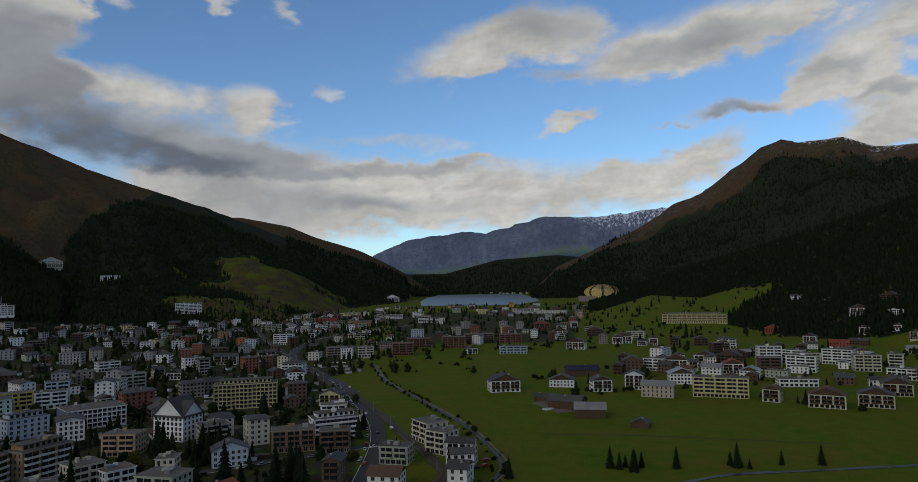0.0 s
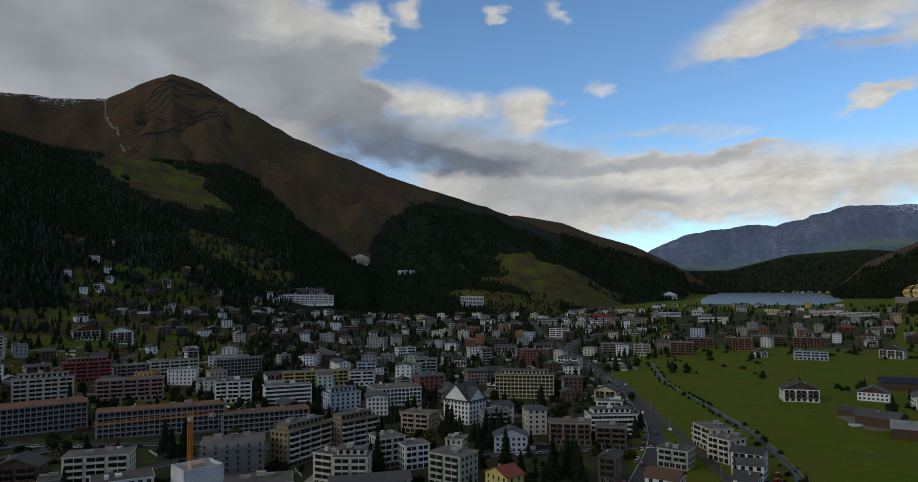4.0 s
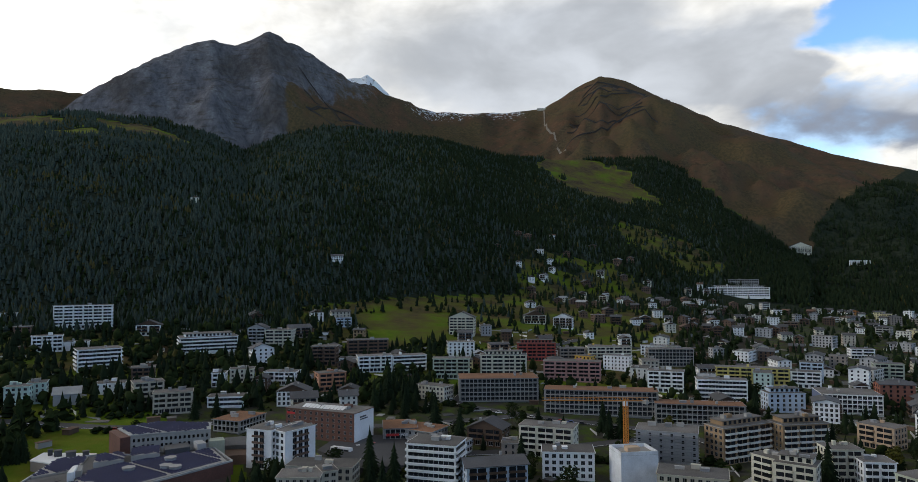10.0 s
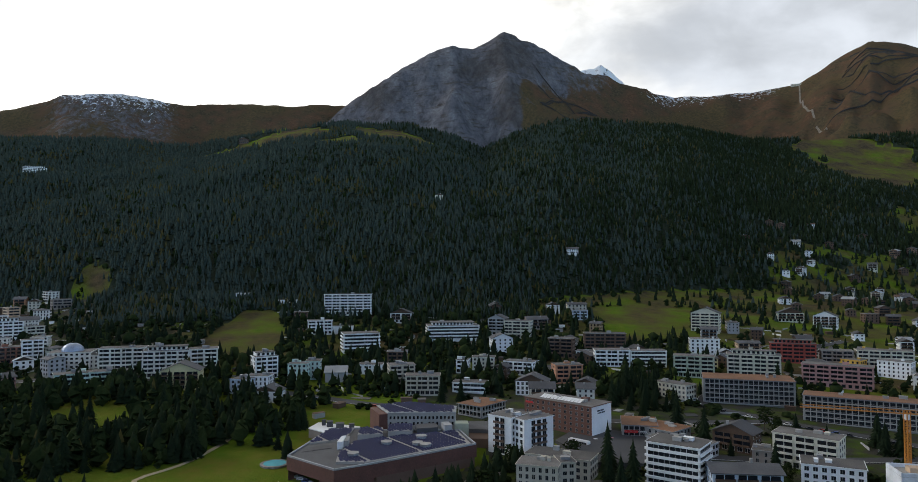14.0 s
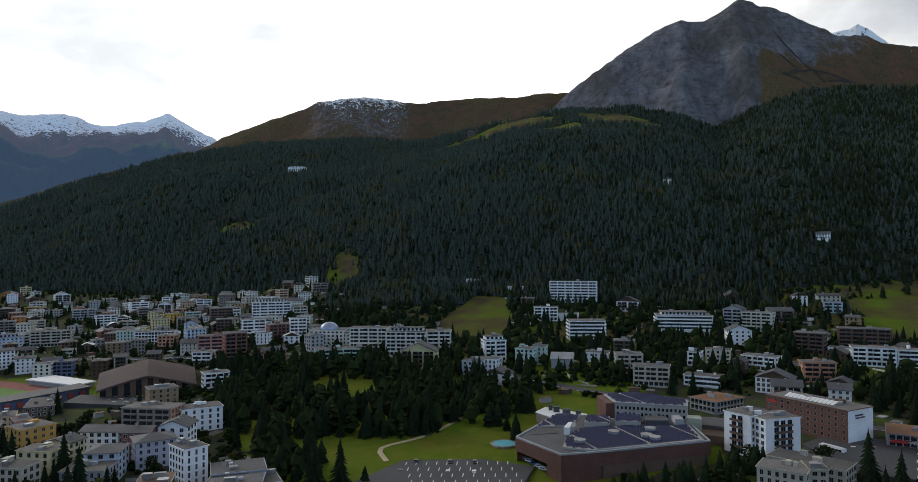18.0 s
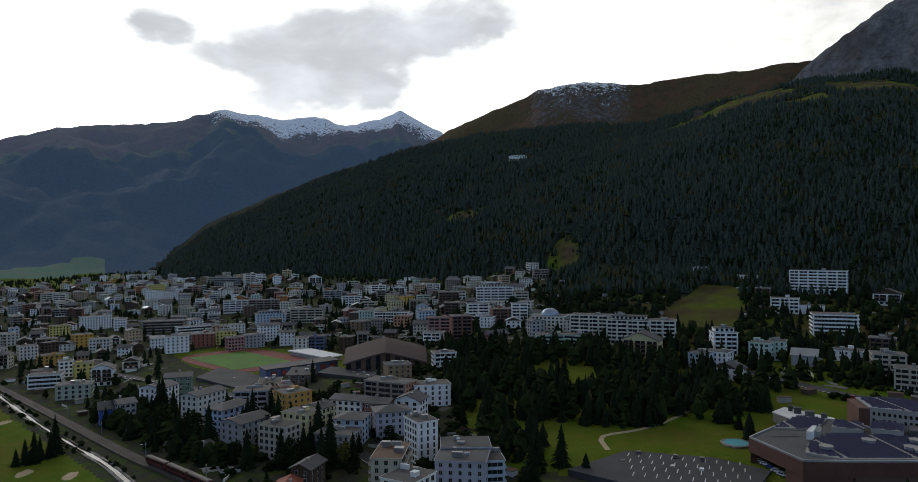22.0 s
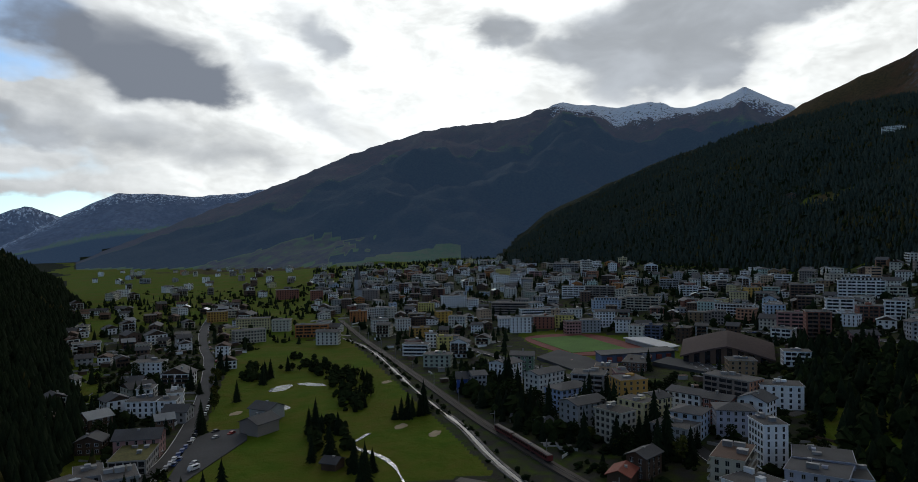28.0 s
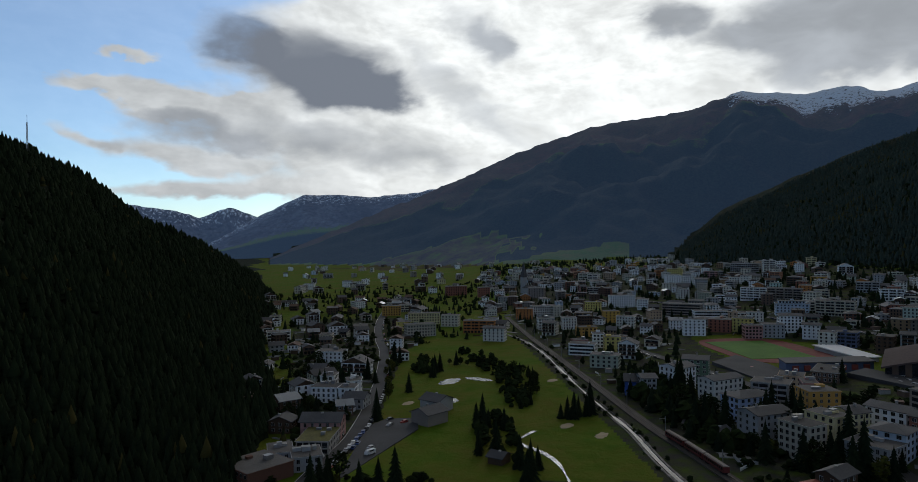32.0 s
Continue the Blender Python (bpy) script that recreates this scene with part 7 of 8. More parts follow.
def crane():
    x, y = -237, 250
    z = level(x, y)
    top = empty("tower_crane", x, y, z, 0, "orange lattice tower crane on the building site", "crane")
    mast = Shape()
    for sx in (-0.8, 0.8):
        for sy in (-0.8, 0.8):
            mast.beam((sx, sy, 0), (sx, sy, 37), 0.16)
    for k in range(18):
        h = 1 + k * 2
        for a, b in (((-0.8, -0.8), (0.8, -0.8)), ((0.8, -0.8), (0.8, 0.8)), ((0.8, 0.8), (-0.8, 0.8)), ((-0.8, 0.8), (-0.8, -0.8))):
            mast.beam((*a, h), (*b, h + 2), 0.09)
            mast.beam((*a, h), (*b, h), 0.07)
    part("mast", mast, "crane_orange", top)
    d = Vector((-22, -31, 0)).normalized()
    p = Vector((d.y, -d.x, 0)) * 0.6
    jib = Shape()
    for o in (p, -p):
        jib.beam(o - d * 11 + Vector((0, 0, 36)), o + d * 40 + Vector((0, 0, 36)), 0.13)
    jib.beam(-d * 11 + Vector((0, 0, 37.4)), d * 40 + Vector((0, 0, 37.2)), 0.13)
    for k in range(-5, 20):
        c = d * (k * 2.0)
        jib.beam(c + p + Vector((0, 0, 36)), c + d + Vector((0, 0, 37.3)), 0.07)
        jib.beam(c - p + Vector((0, 0, 36)), c + d + Vector((0, 0, 37.3)), 0.07)
        jib.beam(c - p + Vector((0, 0, 36)), c + p + Vector((0, 0, 36)), 0.07)
    part("jib", jib, "crane_orange", top)
    part("counterweight", Shape().box(-1.2, -1.2, 34.5, 1.2, 1.2, 36.2), "concrete", top).location = -d * 9.5
    part("cab", Shape().box(-1.0, -0.9, 33.6, 0.9, 0.9, 35.8).box(-1.05, -0.7, 34.4, -1.0, 0.7, 35.5, 1), ("paint_white", "pane"), top)


crane()


def church():
    x, y = -600, -975
    top = empty("church", x, y, level(x, y), 20, "church with a slender pointed spire in the town", "church")
    part("tower", Shape().box(-4, -4, -4, 4, 4, 26), "grey", top)
    sp = Shape()
    for i in range(4):
        a, b = ((-4.3, -4.3), (4.3, -4.3), (4.3, 4.3), (-4.3, 4.3))[i], ((-4.3, -4.3), (4.3, -4.3), (4.3, 4.3), (-4.3, 4.3))[(i + 1) % 4]
        sp.poly([(*a, 26), (*b, 26), (0, 0, 52)])
    part("spire", sp, "slate", top)
    skin, gab = pitched(14, 26, 10, "gable")
    nave = Shape().box(-7, -13, -4, 7, 13, 10)
    i = len(nave.v)
    nave.v += gab.v
    nave.f += [tuple(a + i for a in f) for f in gab.f]
    nave.m += [0] * len(gab.f)
    part("nave", nave, "grey", top).location = (0, 17, 0)
    part("roof", skin, "slate", top).location = (0, 17, 0)


church()

# golf barn in two dark volumes, hut, hill mast
block(-150, -342, 20, 15, 13, 2, "taupe", "ridge", "none", "none")
block(-165, -366, 24, 13, 14, 2, "grey", "gable", "none", "none")
block(-150, -266, 30, 8, 7, 1, "wood", "gable", "none", "none")
mast_x, mast_y = spot(185.6, 895)
mast_ = empty("radio_mast", mast_x, mast_y, level(mast_x, mast_y) - 1, 0, "thin lattice radio mast above the forest", "mast")
ms_ = Shape()
for a_ in range(3):
    c_, s_ = math.cos(a_ * 2.094), math.sin(a_ * 2.094)
    ms_.beam((1.4 * c_, 1.4 * s_, 0), (0.5 * c_, 0.5 * s_, 42), 0.22)
    for h_ in range(0, 40, 4):
        k0, k1 = 1.4 - 0.9 * h_ / 42, 1.4 - 0.9 * (h_ + 4) / 42
        ms_.beam((k0 * c_, k0 * s_, h_), (k1 * math.cos((a_ + 1) * 2.094), k1 * math.sin((a_ + 1) * 2.094), h_ + 4), 0.12)
part("mast_frame", ms_, "metal", mast_)
part("antenna", Shape().beam((0, 0, 40), (0, 0, 50), 0.15), "metal", mast_)

# paths, forecourts and car parks
plate("forecourt", [(-343, 136), (-368, 160), (-343, 190), (-290, 165), (-300, 140)], 0.25, "asphalt", "asphalt forecourt with parked vehicles", "forecourt")
plate("car_park", [(-283, -70), (-318, -52), (-322, -15), (-312, 8), (-285, 2), (-270, -30)], 0.25, "asphalt", "asphalt car park with white bays", "car park")
plate("car_park", [(-79, -277), (-117, -349), (-131, -358), (-147, -352), (-139, -332), (-104, -300)], 0.2, "asphalt", "asphalt car park beside the golf course", "car park")
plate("car_park", [(-445, -292), (-420, -288), (-415, -240), (-436, -236)], 0.2, "asphalt", "asphalt car park in front of the arena", "car park")
plate("farm_yard", [(55, 540), (70, 500), (95, 510), (80, 560)], 0.15, "gravel", "gravel farm yard in the meadow", "yard")
ribbon("park_path", [(-318, -60), (-336, -66), (-352, -50), (-372, -38), (-400, -30), (-440, -50)], 1.2, 0.2, "sand", "pale gravel path through the park", "path")
bay_z_ = max(level(x_, y_) for x_, y_ in ((-283, -70), (-318, -52), (-322, -15), (-312, 8), (-285, 2), (-270, -30))) + 0.25
for k_ in range(4):
    for j_ in range(11):
        bx_, by_ = -313 + k_ * 8.5 - j_ * 0.4, -50 + j_ * 4.6 + k_ * 2
        tagged(new("parking_line", Shape().box(bx_ - 2.4, by_ - 0.16, bay_z_ - 0.05, bx_ + 2.4, by_ + 0.16, bay_z_ + 0.02).mesh("parking_line", "paint_white")), "white painted parking line", "road marking", kind="structure")
pool = empty("outdoor_pool", -344, -6, level(-344, -6), 0, "round outdoor pool with turquoise water", "pool")
part("rim", Shape().prism([(7 * math.cos(a * 0.3491), 7 * math.sin(a * 0.3491)) for a in range(18)], -3, 0.5), "pale_stone", pool)
part("water", Shape().prism([(5.4 * math.cos(a * 0.3491), 5.4 * math.sin(a * 0.3491)) for a in range(18)], 0.4, 0.6), "pool_blue", pool)
for hx, hy, s_ in ((65, 557, 3.0), (64, 512, 2.2), (114, 696, 3.0)):
    hay = empty("hay_heap", hx, hy, level(hx, hy), 20, "heap of pale wrapped hay bales by the farm", "hay bales", "hay heaps")
    for i_ in range(4):
        for j_ in range(3 - i_ % 2):
            rnd_ = random.Random(i_ * 7 + j_)
            part("bale", Shape().prism([(s_ * 0.45 * math.cos(a * 0.7854), s_ * 0.45 * math.sin(a * 0.7854)) for a in range(8)], 0, s_ * 0.4 + 0.3 * (j_ == 1)), "hay_wrap", hay).location = (i_ * s_ * 0.85 - s_, j_ * s_ * 0.85, 0)

# houses and the hotel high in the woods, the lift station on the saddle
block(-1493, -480, 108, 40, 13, 4, "white", "flat", "bal", "win", attic=True)
block(-1692, -105, 94, 22, 13, 3, "wood", "gable", "bal", "win")
block(-1188, -537, 115, 14, 11, 2, "wood", "gable", "win", "win")
block(-1075, 232, 78, 12, 10, 2, "cream", "gable", "win", "win")
block(-884, 378, 67, 16, 11, 2, "white", "ridge", "win", "win")
block(-959, 706, 54, 12, 10, 2, "wood", "gable", "bal", "win")
block(-2449, 2060, 50, 40, 16, 2, "beige", "flat", "win", "win")
ribbon("mountain_path", [(-2428, 2058), (-2272, 1931), (-2160, 1850), (-2072, 1801), (-1960, 1740), (-1894, 1709)], 2.6, 2.5, "gravel", "pale track that climbs to the saddle", "path")


def fence(az0, az1, r, k):
    """A snow fence along a contour: posts and slanting rails."""
    sh = Shape()
    n = max(4, int(radians(az1 - az0) * r / 22))
    pts = []
    for i in range(n + 1):
        a = az0 + (az1 - az0) * i / n
        x, y = spot(a, r + 26 * math.sin(k * 1.7 + i * 0.35))
        pts.append(Vector((x, y, level(x, y))))
    for a, b in zip(pts, pts[1:]):
        for h in (1.0, 2.4, 3.8, 5.2):
            sh.beam(a + Vector((0, 0, h)), b + Vector((0, 0, h)), 0.6)
        sh.beam(a - Vector((0, 0, 1)), a + Vector((0, 0, 4.8)), 0.4)
    top = empty("snow_fence", 0, 0, 0, 0, "dark avalanche fence along the mountain slope", "fence", "avalanche fences")
    part("fence_rail", sh, "fence_steel", top, kind="stuff")


for k_ in range(10):
    fence(40.6 + 0.1 * k_ + (k_ % 3) * 0.5, 48.0 - 0.18 * k_, 2620 + 62 * k_, k_)
for k_ in range(9):
    fence(60.5 + 0.45 * k_ + (k_ % 2) * 0.7, 68.5 + 0.15 * k_, 2330 + 58 * k_, k_ + 20)
# ---- vehicles ----
def car(x, y, turn, paint, label, long=4.4, high=1.5, van=False):
    top = empty("van" if van else "car", x, y, level(x, y) + 0.3, turn, label, "van" if van else "car", "parked vehicles")
    half, wide = long / 2, 0.9
    side = [(-half, 0.35), (half, 0.35), (half, 0.8), (half * 0.55, 0.95), (half * 0.3, high), (-half * 0.62, high), (-half * 0.95, 0.95), (-half, 0.8)]
    if van:
        side = [(-half, 0.35), (half, 0.35), (half, 1.0), (half * 0.72, high), (-half, high)]
    sh = Shape()
    n = len(side)
    sh.v = [(u, -wide, v) for u, v in side] + [(u, wide, v) for u, v in side]
    sh.f = [tuple(range(n)), tuple(reversed(range(n, 2 * n)))] + [(i, n + i, n + (i + 1) % n, (i + 1) % n) for i in range(n)]
    sh.m = [0] * len(sh.f)
    part("body", sh, paint, top)
    for k in (-1, 1):
        part("side_window", Shape().box(-half * 0.6, k * 0.92 - 0.01, high * 0.66, half * 0.32, k * 0.92 + 0.01, high * 0.93), "pane", top)
    part("windscreen", Shape().box(half * 0.38, -0.75, high * 0.7, half * 0.44, 0.75, high * 0.92), "pane", top)
    for sx in (-0.62, 0.62):
        for sy in (-0.86, 0.86):
            part("wheel", Shape().prism([(0.33 * math.cos(a * 0.7854), 0.33 * math.sin(a * 0.7854)) for a in range(8)], -0.1, 0.1), "rubber", top).matrix_basis = pose(sx * half, sy, 0.33, 90)
    return top


PAINTS = [("car_white", "white"), ("car_dark", "black"), ("car_silver", "silver"), ("car_red", "red"), ("car_blue", "blue")]
TEMPLATES = [car(*spot(20, 700 + 6 * i), 30, p, f"small {c} car standing on asphalt") for i, (p, c) in enumerate(PAINTS)]
car(-103, -304, 20, "car_white", "white delivery van in the car park", 5.6, 2.3, True)


def park(x, y, turn, i):
    m = pose(x, y, level(x, y) + 0.3, 0, 0, turn)
    return copy_thing(TEMPLATES[i % 5], m)


rc_ = random.Random(9)
for i in range(11):
    park(-84 - i * 3.4, -298 - i * 5.1, 60 + rc_.uniform(-4, 4), rc_.choice([0, 1, 2, 2, 0, 4, 3]))
for i in range(7):
    park(-72 - i * 4.5, -296 - i * 7.3, -32 + rc_.uniform(-4, 4), rc_.choice([0, 1, 2]))
for x_, y_, t_ in ((-132, -356, 20), (-137, -347, 25), (-128, -345, 30), (-106, -312, 30)):
    park(x_, y_, t_, rc_.randrange(5))
for x_, y_, t_ in ((-69, 507, 100), (-53, 445, 95), (-47, 405, 95), (-52, 373, 90), (-46, 459, 110), (12, 365, 40), (13, 376, 30), (7, 361, 40), (-100, 628, 110), (-140, 712, 110)):
    park(x_, y_, t_, rc_.randrange(5))
for i in range(10):
    park(-340 + (i % 5) * 9.5, 158 + (i // 5) * 9 + rc_.uniform(-1, 1), 60 + rc_.uniform(-8, 8), rc_.randrange(5))
for i in range(9):
    park(-316 + (i % 3) * 13, -48 + (i // 3) * 15 + rc_.uniform(-4, 4), 5 + rc_.uniform(-4, 4), rc_.choice([1, 1, 2, 0]))
for i in range(5):
    park(-322 + i * 3.4, 4 + i * 2, 60, rc_.randrange(5))
for i in range(18):
    park(-440 + (i % 3) * 8, -288 + (i // 3) * 8, 80 + rc_.uniform(-5, 5), rc_.choice([0, 2, 2, 0, 1, 4]))
for i in range(14):
    park(-412 + (i % 2) * 7, -380 + (i // 2) * 5, 10 + rc_.uniform(-5, 5), rc_.choice([0, 2, 1, 3]))


def bus(x, y, turn):
    top = empty("coach", x, y, level(x, y) + 0.3, turn, "long white coach standing on the forecourt", "bus")
    part("body", Shape().box(-6, -1.25, 0.4, 6, 1.25, 3.3).box(-5.6, -1.1, 3.3, 5.4, 1.1, 3.5), "car_white", top)
    for i in range(7):
        for k in (-1, 1):
            part("window", Shape().box(-5.6 + i * 1.55, k * 1.26 - 0.02, 1.6, -4.2 + i * 1.55, k * 1.26 + 0.02, 2.7), "pane", top)
    for sx in (-3.8, 3.9):
        for sy in (-1.1, 1.1):
            part("wheel", Shape().prism([(0.5 * math.cos(a * 0.7854), 0.5 * math.sin(a * 0.7854)) for a in range(8)], -0.15, 0.15), "rubber", top).matrix_basis = pose(sx, sy, 0.5, 90)


bus(-335, 146, 32)


def coach(x, y, turn):
    top = empty("railway_coach", x, y, level(x, y) + 0.9, turn, "red railway coach with a grey roof on the track", "railway coach", "train")
    part("body", Shape().box(-8.6, -1.35, 0.9, 8.6, 1.35, 3.3), "coach_red", top)
    part("roof", Shape().prism([(-8.6, -1.3), (8.6, -1.3), (8.6, 1.3), (-8.6, 1.3)], 3.3, 3.45).box(-8.4, -0.9, 3.45, 8.4, 0.9, 3.7), "taupe", top)
    part("undercarriage", Shape().box(-7.5, -1.1, 0.1, -5, 1.1, 0.9).box(5, -1.1, 0.1, 7.5, 1.1, 0.9), "rubber", top)
    for i in range(9):
        for k in (-1, 1):
            part("window", Shape().box(-8 + i * 1.8, k * 1.36 - 0.02, 1.9, -6.7 + i * 1.8, k * 1.36 + 0.02, 2.9), "pane", top)


line_ = run(RAIL, 1.0)
start_ = min(range(len(line_)), key=lambda i: (line_[i] - Vector((-239, -256, 0))).length)
for k_ in range(3):
    c_, n_ = line_[start_ - 9 - 19 * k_], line_[start_ - 10 - 19 * k_]
    coach(c_.x, c_.y, math.degrees(math.atan2(n_.y - c_.y, n_.x - c_.x)))
for k_ in range(0, len(line_), 55):
    c_, n_ = line_[k_], line_[min(k_ + 1, len(line_) - 1)]
    d_ = (n_ - c_).normalized() if k_ + 1 < len(line_) else Vector((0, 1, 0))
    q_ = Vector((d_.y, -d_.x, 0)) * 3.0
    pole = empty("catenary_pole", c_.x + q_.x, c_.y + q_.y, level(c_.x + q_.x, c_.y + q_.y), 0, "thin steel pole of the railway's overhead line", "pole", "overhead line poles")
    part("post", Shape().box(-0.14, -0.14, -1, 0.14, 0.14, 8.5), "metal", pole)
    part("arm", Shape().beam((0, 0, 7.2), (-q_.x, -q_.y, 7.4), 0.07), "metal", pole)
# ---- trees in and round the town ----
def spruce_meshes(seed, h, w, tiers, per):
    """A trunk and a crown of drooping ragged boughs in tiers."""
    rnd = random.Random(seed)
    trunk, crown = Shape(), Shape()
    for k in range(6):
        a0, a1 = k * math.pi / 3, (k + 1) * math.pi / 3
        trunk.poly([(0.3 * math.cos(a0), 0.3 * math.sin(a0), -1), (0.3 * math.cos(a1), 0.3 * math.sin(a1), -1), (0.05 * math.cos(a1), 0.05 * math.sin(a1), h * 0.95), (0.05 * math.cos(a0), 0.05 * math.sin(a0), h * 0.95)])
    for t in range(tiers):
        f = t / (tiers - 1)
        z = h * (0.07 + 0.87 * f)
        r = w * (1 - f) ** 0.85 + 0.25
        n = max(5, int(per * (1 - 0.5 * f)))
        spin = rnd.uniform(0, 6.28)
        for i in range(n):
            a = spin + 2 * math.pi * i / n + rnd.uniform(-0.2, 0.2)
            rr, da = r * rnd.uniform(0.72, 1.15), 0.75 * math.pi / n * 2
            dz = h * 0.87 / (tiers - 1)
            tip = (rr * math.cos(a), rr * math.sin(a), z - rr * 0.28)
            l, q = (0.55 * rr * math.cos(a - da), 0.55 * rr * math.sin(a - da), z - rr * 0.05), (0.55 * rr * math.cos(a + da), 0.55 * rr * math.sin(a + da), z - rr * 0.05)
            up = (0, 0, z + dz * 1.5)
            crown.poly([l, tip, up]).poly([tip, q, up])
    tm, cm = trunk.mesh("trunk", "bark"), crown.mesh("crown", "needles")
    return tm, cm


def leafy_meshes(seed, h, w, tint="leaves"):
    rnd = random.Random(seed)
    trunk, crown = Shape(), Shape()
    trunk.beam((0, 0, -1), (0, 0, h * 0.5), 0.22)
    for k in range(5):
        a = k * 1.26 + rnd.uniform(-0.3, 0.3)
        trunk.beam((0, 0, h * rnd.uniform(0.25, 0.45)), (w * 0.6 * math.cos(a), w * 0.6 * math.sin(a), h * rnd.uniform(0.55, 0.8)), 0.09)
    for k in range(300):
        u, v, s = rnd.uniform(-1, 1), rnd.uniform(0, 6.28), rnd.uniform(0.55, 1.0)
        q = math.sqrt(1 - u * u) * w * s * (0.8 + 0.3 * math.sin(3 * v + seed))
        c = Vector((q * math.cos(v), q * math.sin(v), h * 0.6 + u * s * h * 0.38))
        e = [Vector((rnd.uniform(-1, 1), rnd.uniform(-1, 1), rnd.uniform(-0.6, 0.6))) * 0.95 for _ in range(4)]
        crown.poly([tuple(c + e[0]), tuple(c + e[1]), tuple(c - e[0]), tuple(c - e[1] * 0.8)])
    return trunk.mesh("trunk", "bark"), crown.mesh("crown", tint)


MATS["needles"], MATS["leaves"], MATS["dark_leaves"] = NEEDLES, LEAVES, DARK_LEAVES
SPRUCE = [spruce_meshes(i, h, w, 13, 11) for i, (h, w) in enumerate(((16, 4.6), (20, 5.2), (12, 4.2), (22, 6.0)))]
LEAFY = [leafy_meshes(i, h, w) for i, (h, w) in enumerate(((10, 3.6), (13, 4.4), (8, 3.2)))] + [leafy_meshes(i + 5, h, w, "dark_leaves") for i, (h, w) in enumerate(((12, 4.8), (15, 5.4), (10, 4.4)))]
TREES = []


def tree(x, y, kind, scale, turn):
    lib, name, label, cat = (SPRUCE, "spruce_tree", "tall dark green spruce with drooping boughs", "tree") if kind < 10 else (LEAFY, "leafy_tree", "rounded tree with yellowing autumn leaves" if kind < 13 else "broad tree with dark green leaves", "tree")
    tm, cm = lib[kind % 10]
    top = new(name)
    top.empty_display_size = 1
    top.matrix_world = pose(x, y, level(x, y) - 0.2, 0, 0, turn) @ Matrix.Scale(scale, 4)
    tagged(top, label, cat, "trees of the valley")
    for n, me in (("trunk", tm), ("crown", cm)):
        new(n, me).parent = top
    TREES.append((x, y))


def free(x, y, gap):
    return not taken(x, y, gap) and not on_road(x, y, gap * 0.4)


rt_ = random.Random(21)


def grove(ring, count, leafy=0.1, gap=2.0, lo=0.75, hi=1.2, holes=()):
    """Trees strewn in a ring of points."""
    xs, ys = [p[0] for p in ring], [p[1] for p in ring]
    made = tries = 0
    while made < count and tries < count * 30:
        tries += 1
        x, y = rt_.uniform(min(xs), max(xs)), rt_.uniform(min(ys), max(ys))
        if not inside(x, y, ring) or taken(x, y, gap) or on_road(x, y, gap) or any(math.hypot((x - a) / p, (y - b) / q) < 1 for a, b, p, q in holes):
            continue
        k = rt_.randrange(6) + 10 if rt_.random() < leafy else rt_.randrange(4)
        tree(x, y, k, rt_.uniform(lo, hi), rt_.uniform(0, 360))
        made += 1


# the park, with its lawns left open
PARK_HOLES = [(-345, -25, 30, 24), (-456, -112, 20, 38), (-418, -95, 22, 9), (-312, -55, 22, 34), (-333, -84, 17, 36)]
grove(PARK, 70, 0.08, 1.5, 0.7, 1.05, PARK_HOLES)
# along the railway and round the golf course
grove([(-245, -205), (-290, -330), (-325, -310), (-300, -200), (-262, -160)], 52, 0.35)
for x_, y_ in ((-173, -318), (-170, -326), (-167, -312), (-178, -310), (-176, -330), (-153, -274), (-147, -280), (-154, -255), (-153, -246), (-160, -250), (-219, -312), (-222, -310), (-227, -313), (-231, -311), (-235, -313), (-216, -314),
               (-205, -460), (-201, -452), (-209, -466), (-168, -416), (-215, -470), (-150, -240), (-146, -236)):
    tree(x_, y_, rt_.randrange(4), rt_.uniform(0.55, 0.95), rt_.uniform(0, 360))
for i_ in range(46):
    a_ = i_ / 45
    x_, y_ = -206 - 55 * math.sin(a_ * 2.6) + rt_.uniform(-3, 3), -340 - 150 * a_ + rt_.uniform(-5, 5)
    tree(x_, y_, 13 + rt_.randrange(3) if i_ % 4 else rt_.randrange(3), rt_.uniform(0.38, 0.62), rt_.uniform(0, 360))
for i_ in range(10):
    tree(-150 - i_ * 5 + rt_.uniform(-2, 2), -405 - i_ * 13 + rt_.uniform(-4, 4), 10 + rt_.randrange(3), rt_.uniform(0.5, 0.8), rt_.uniform(0, 360))
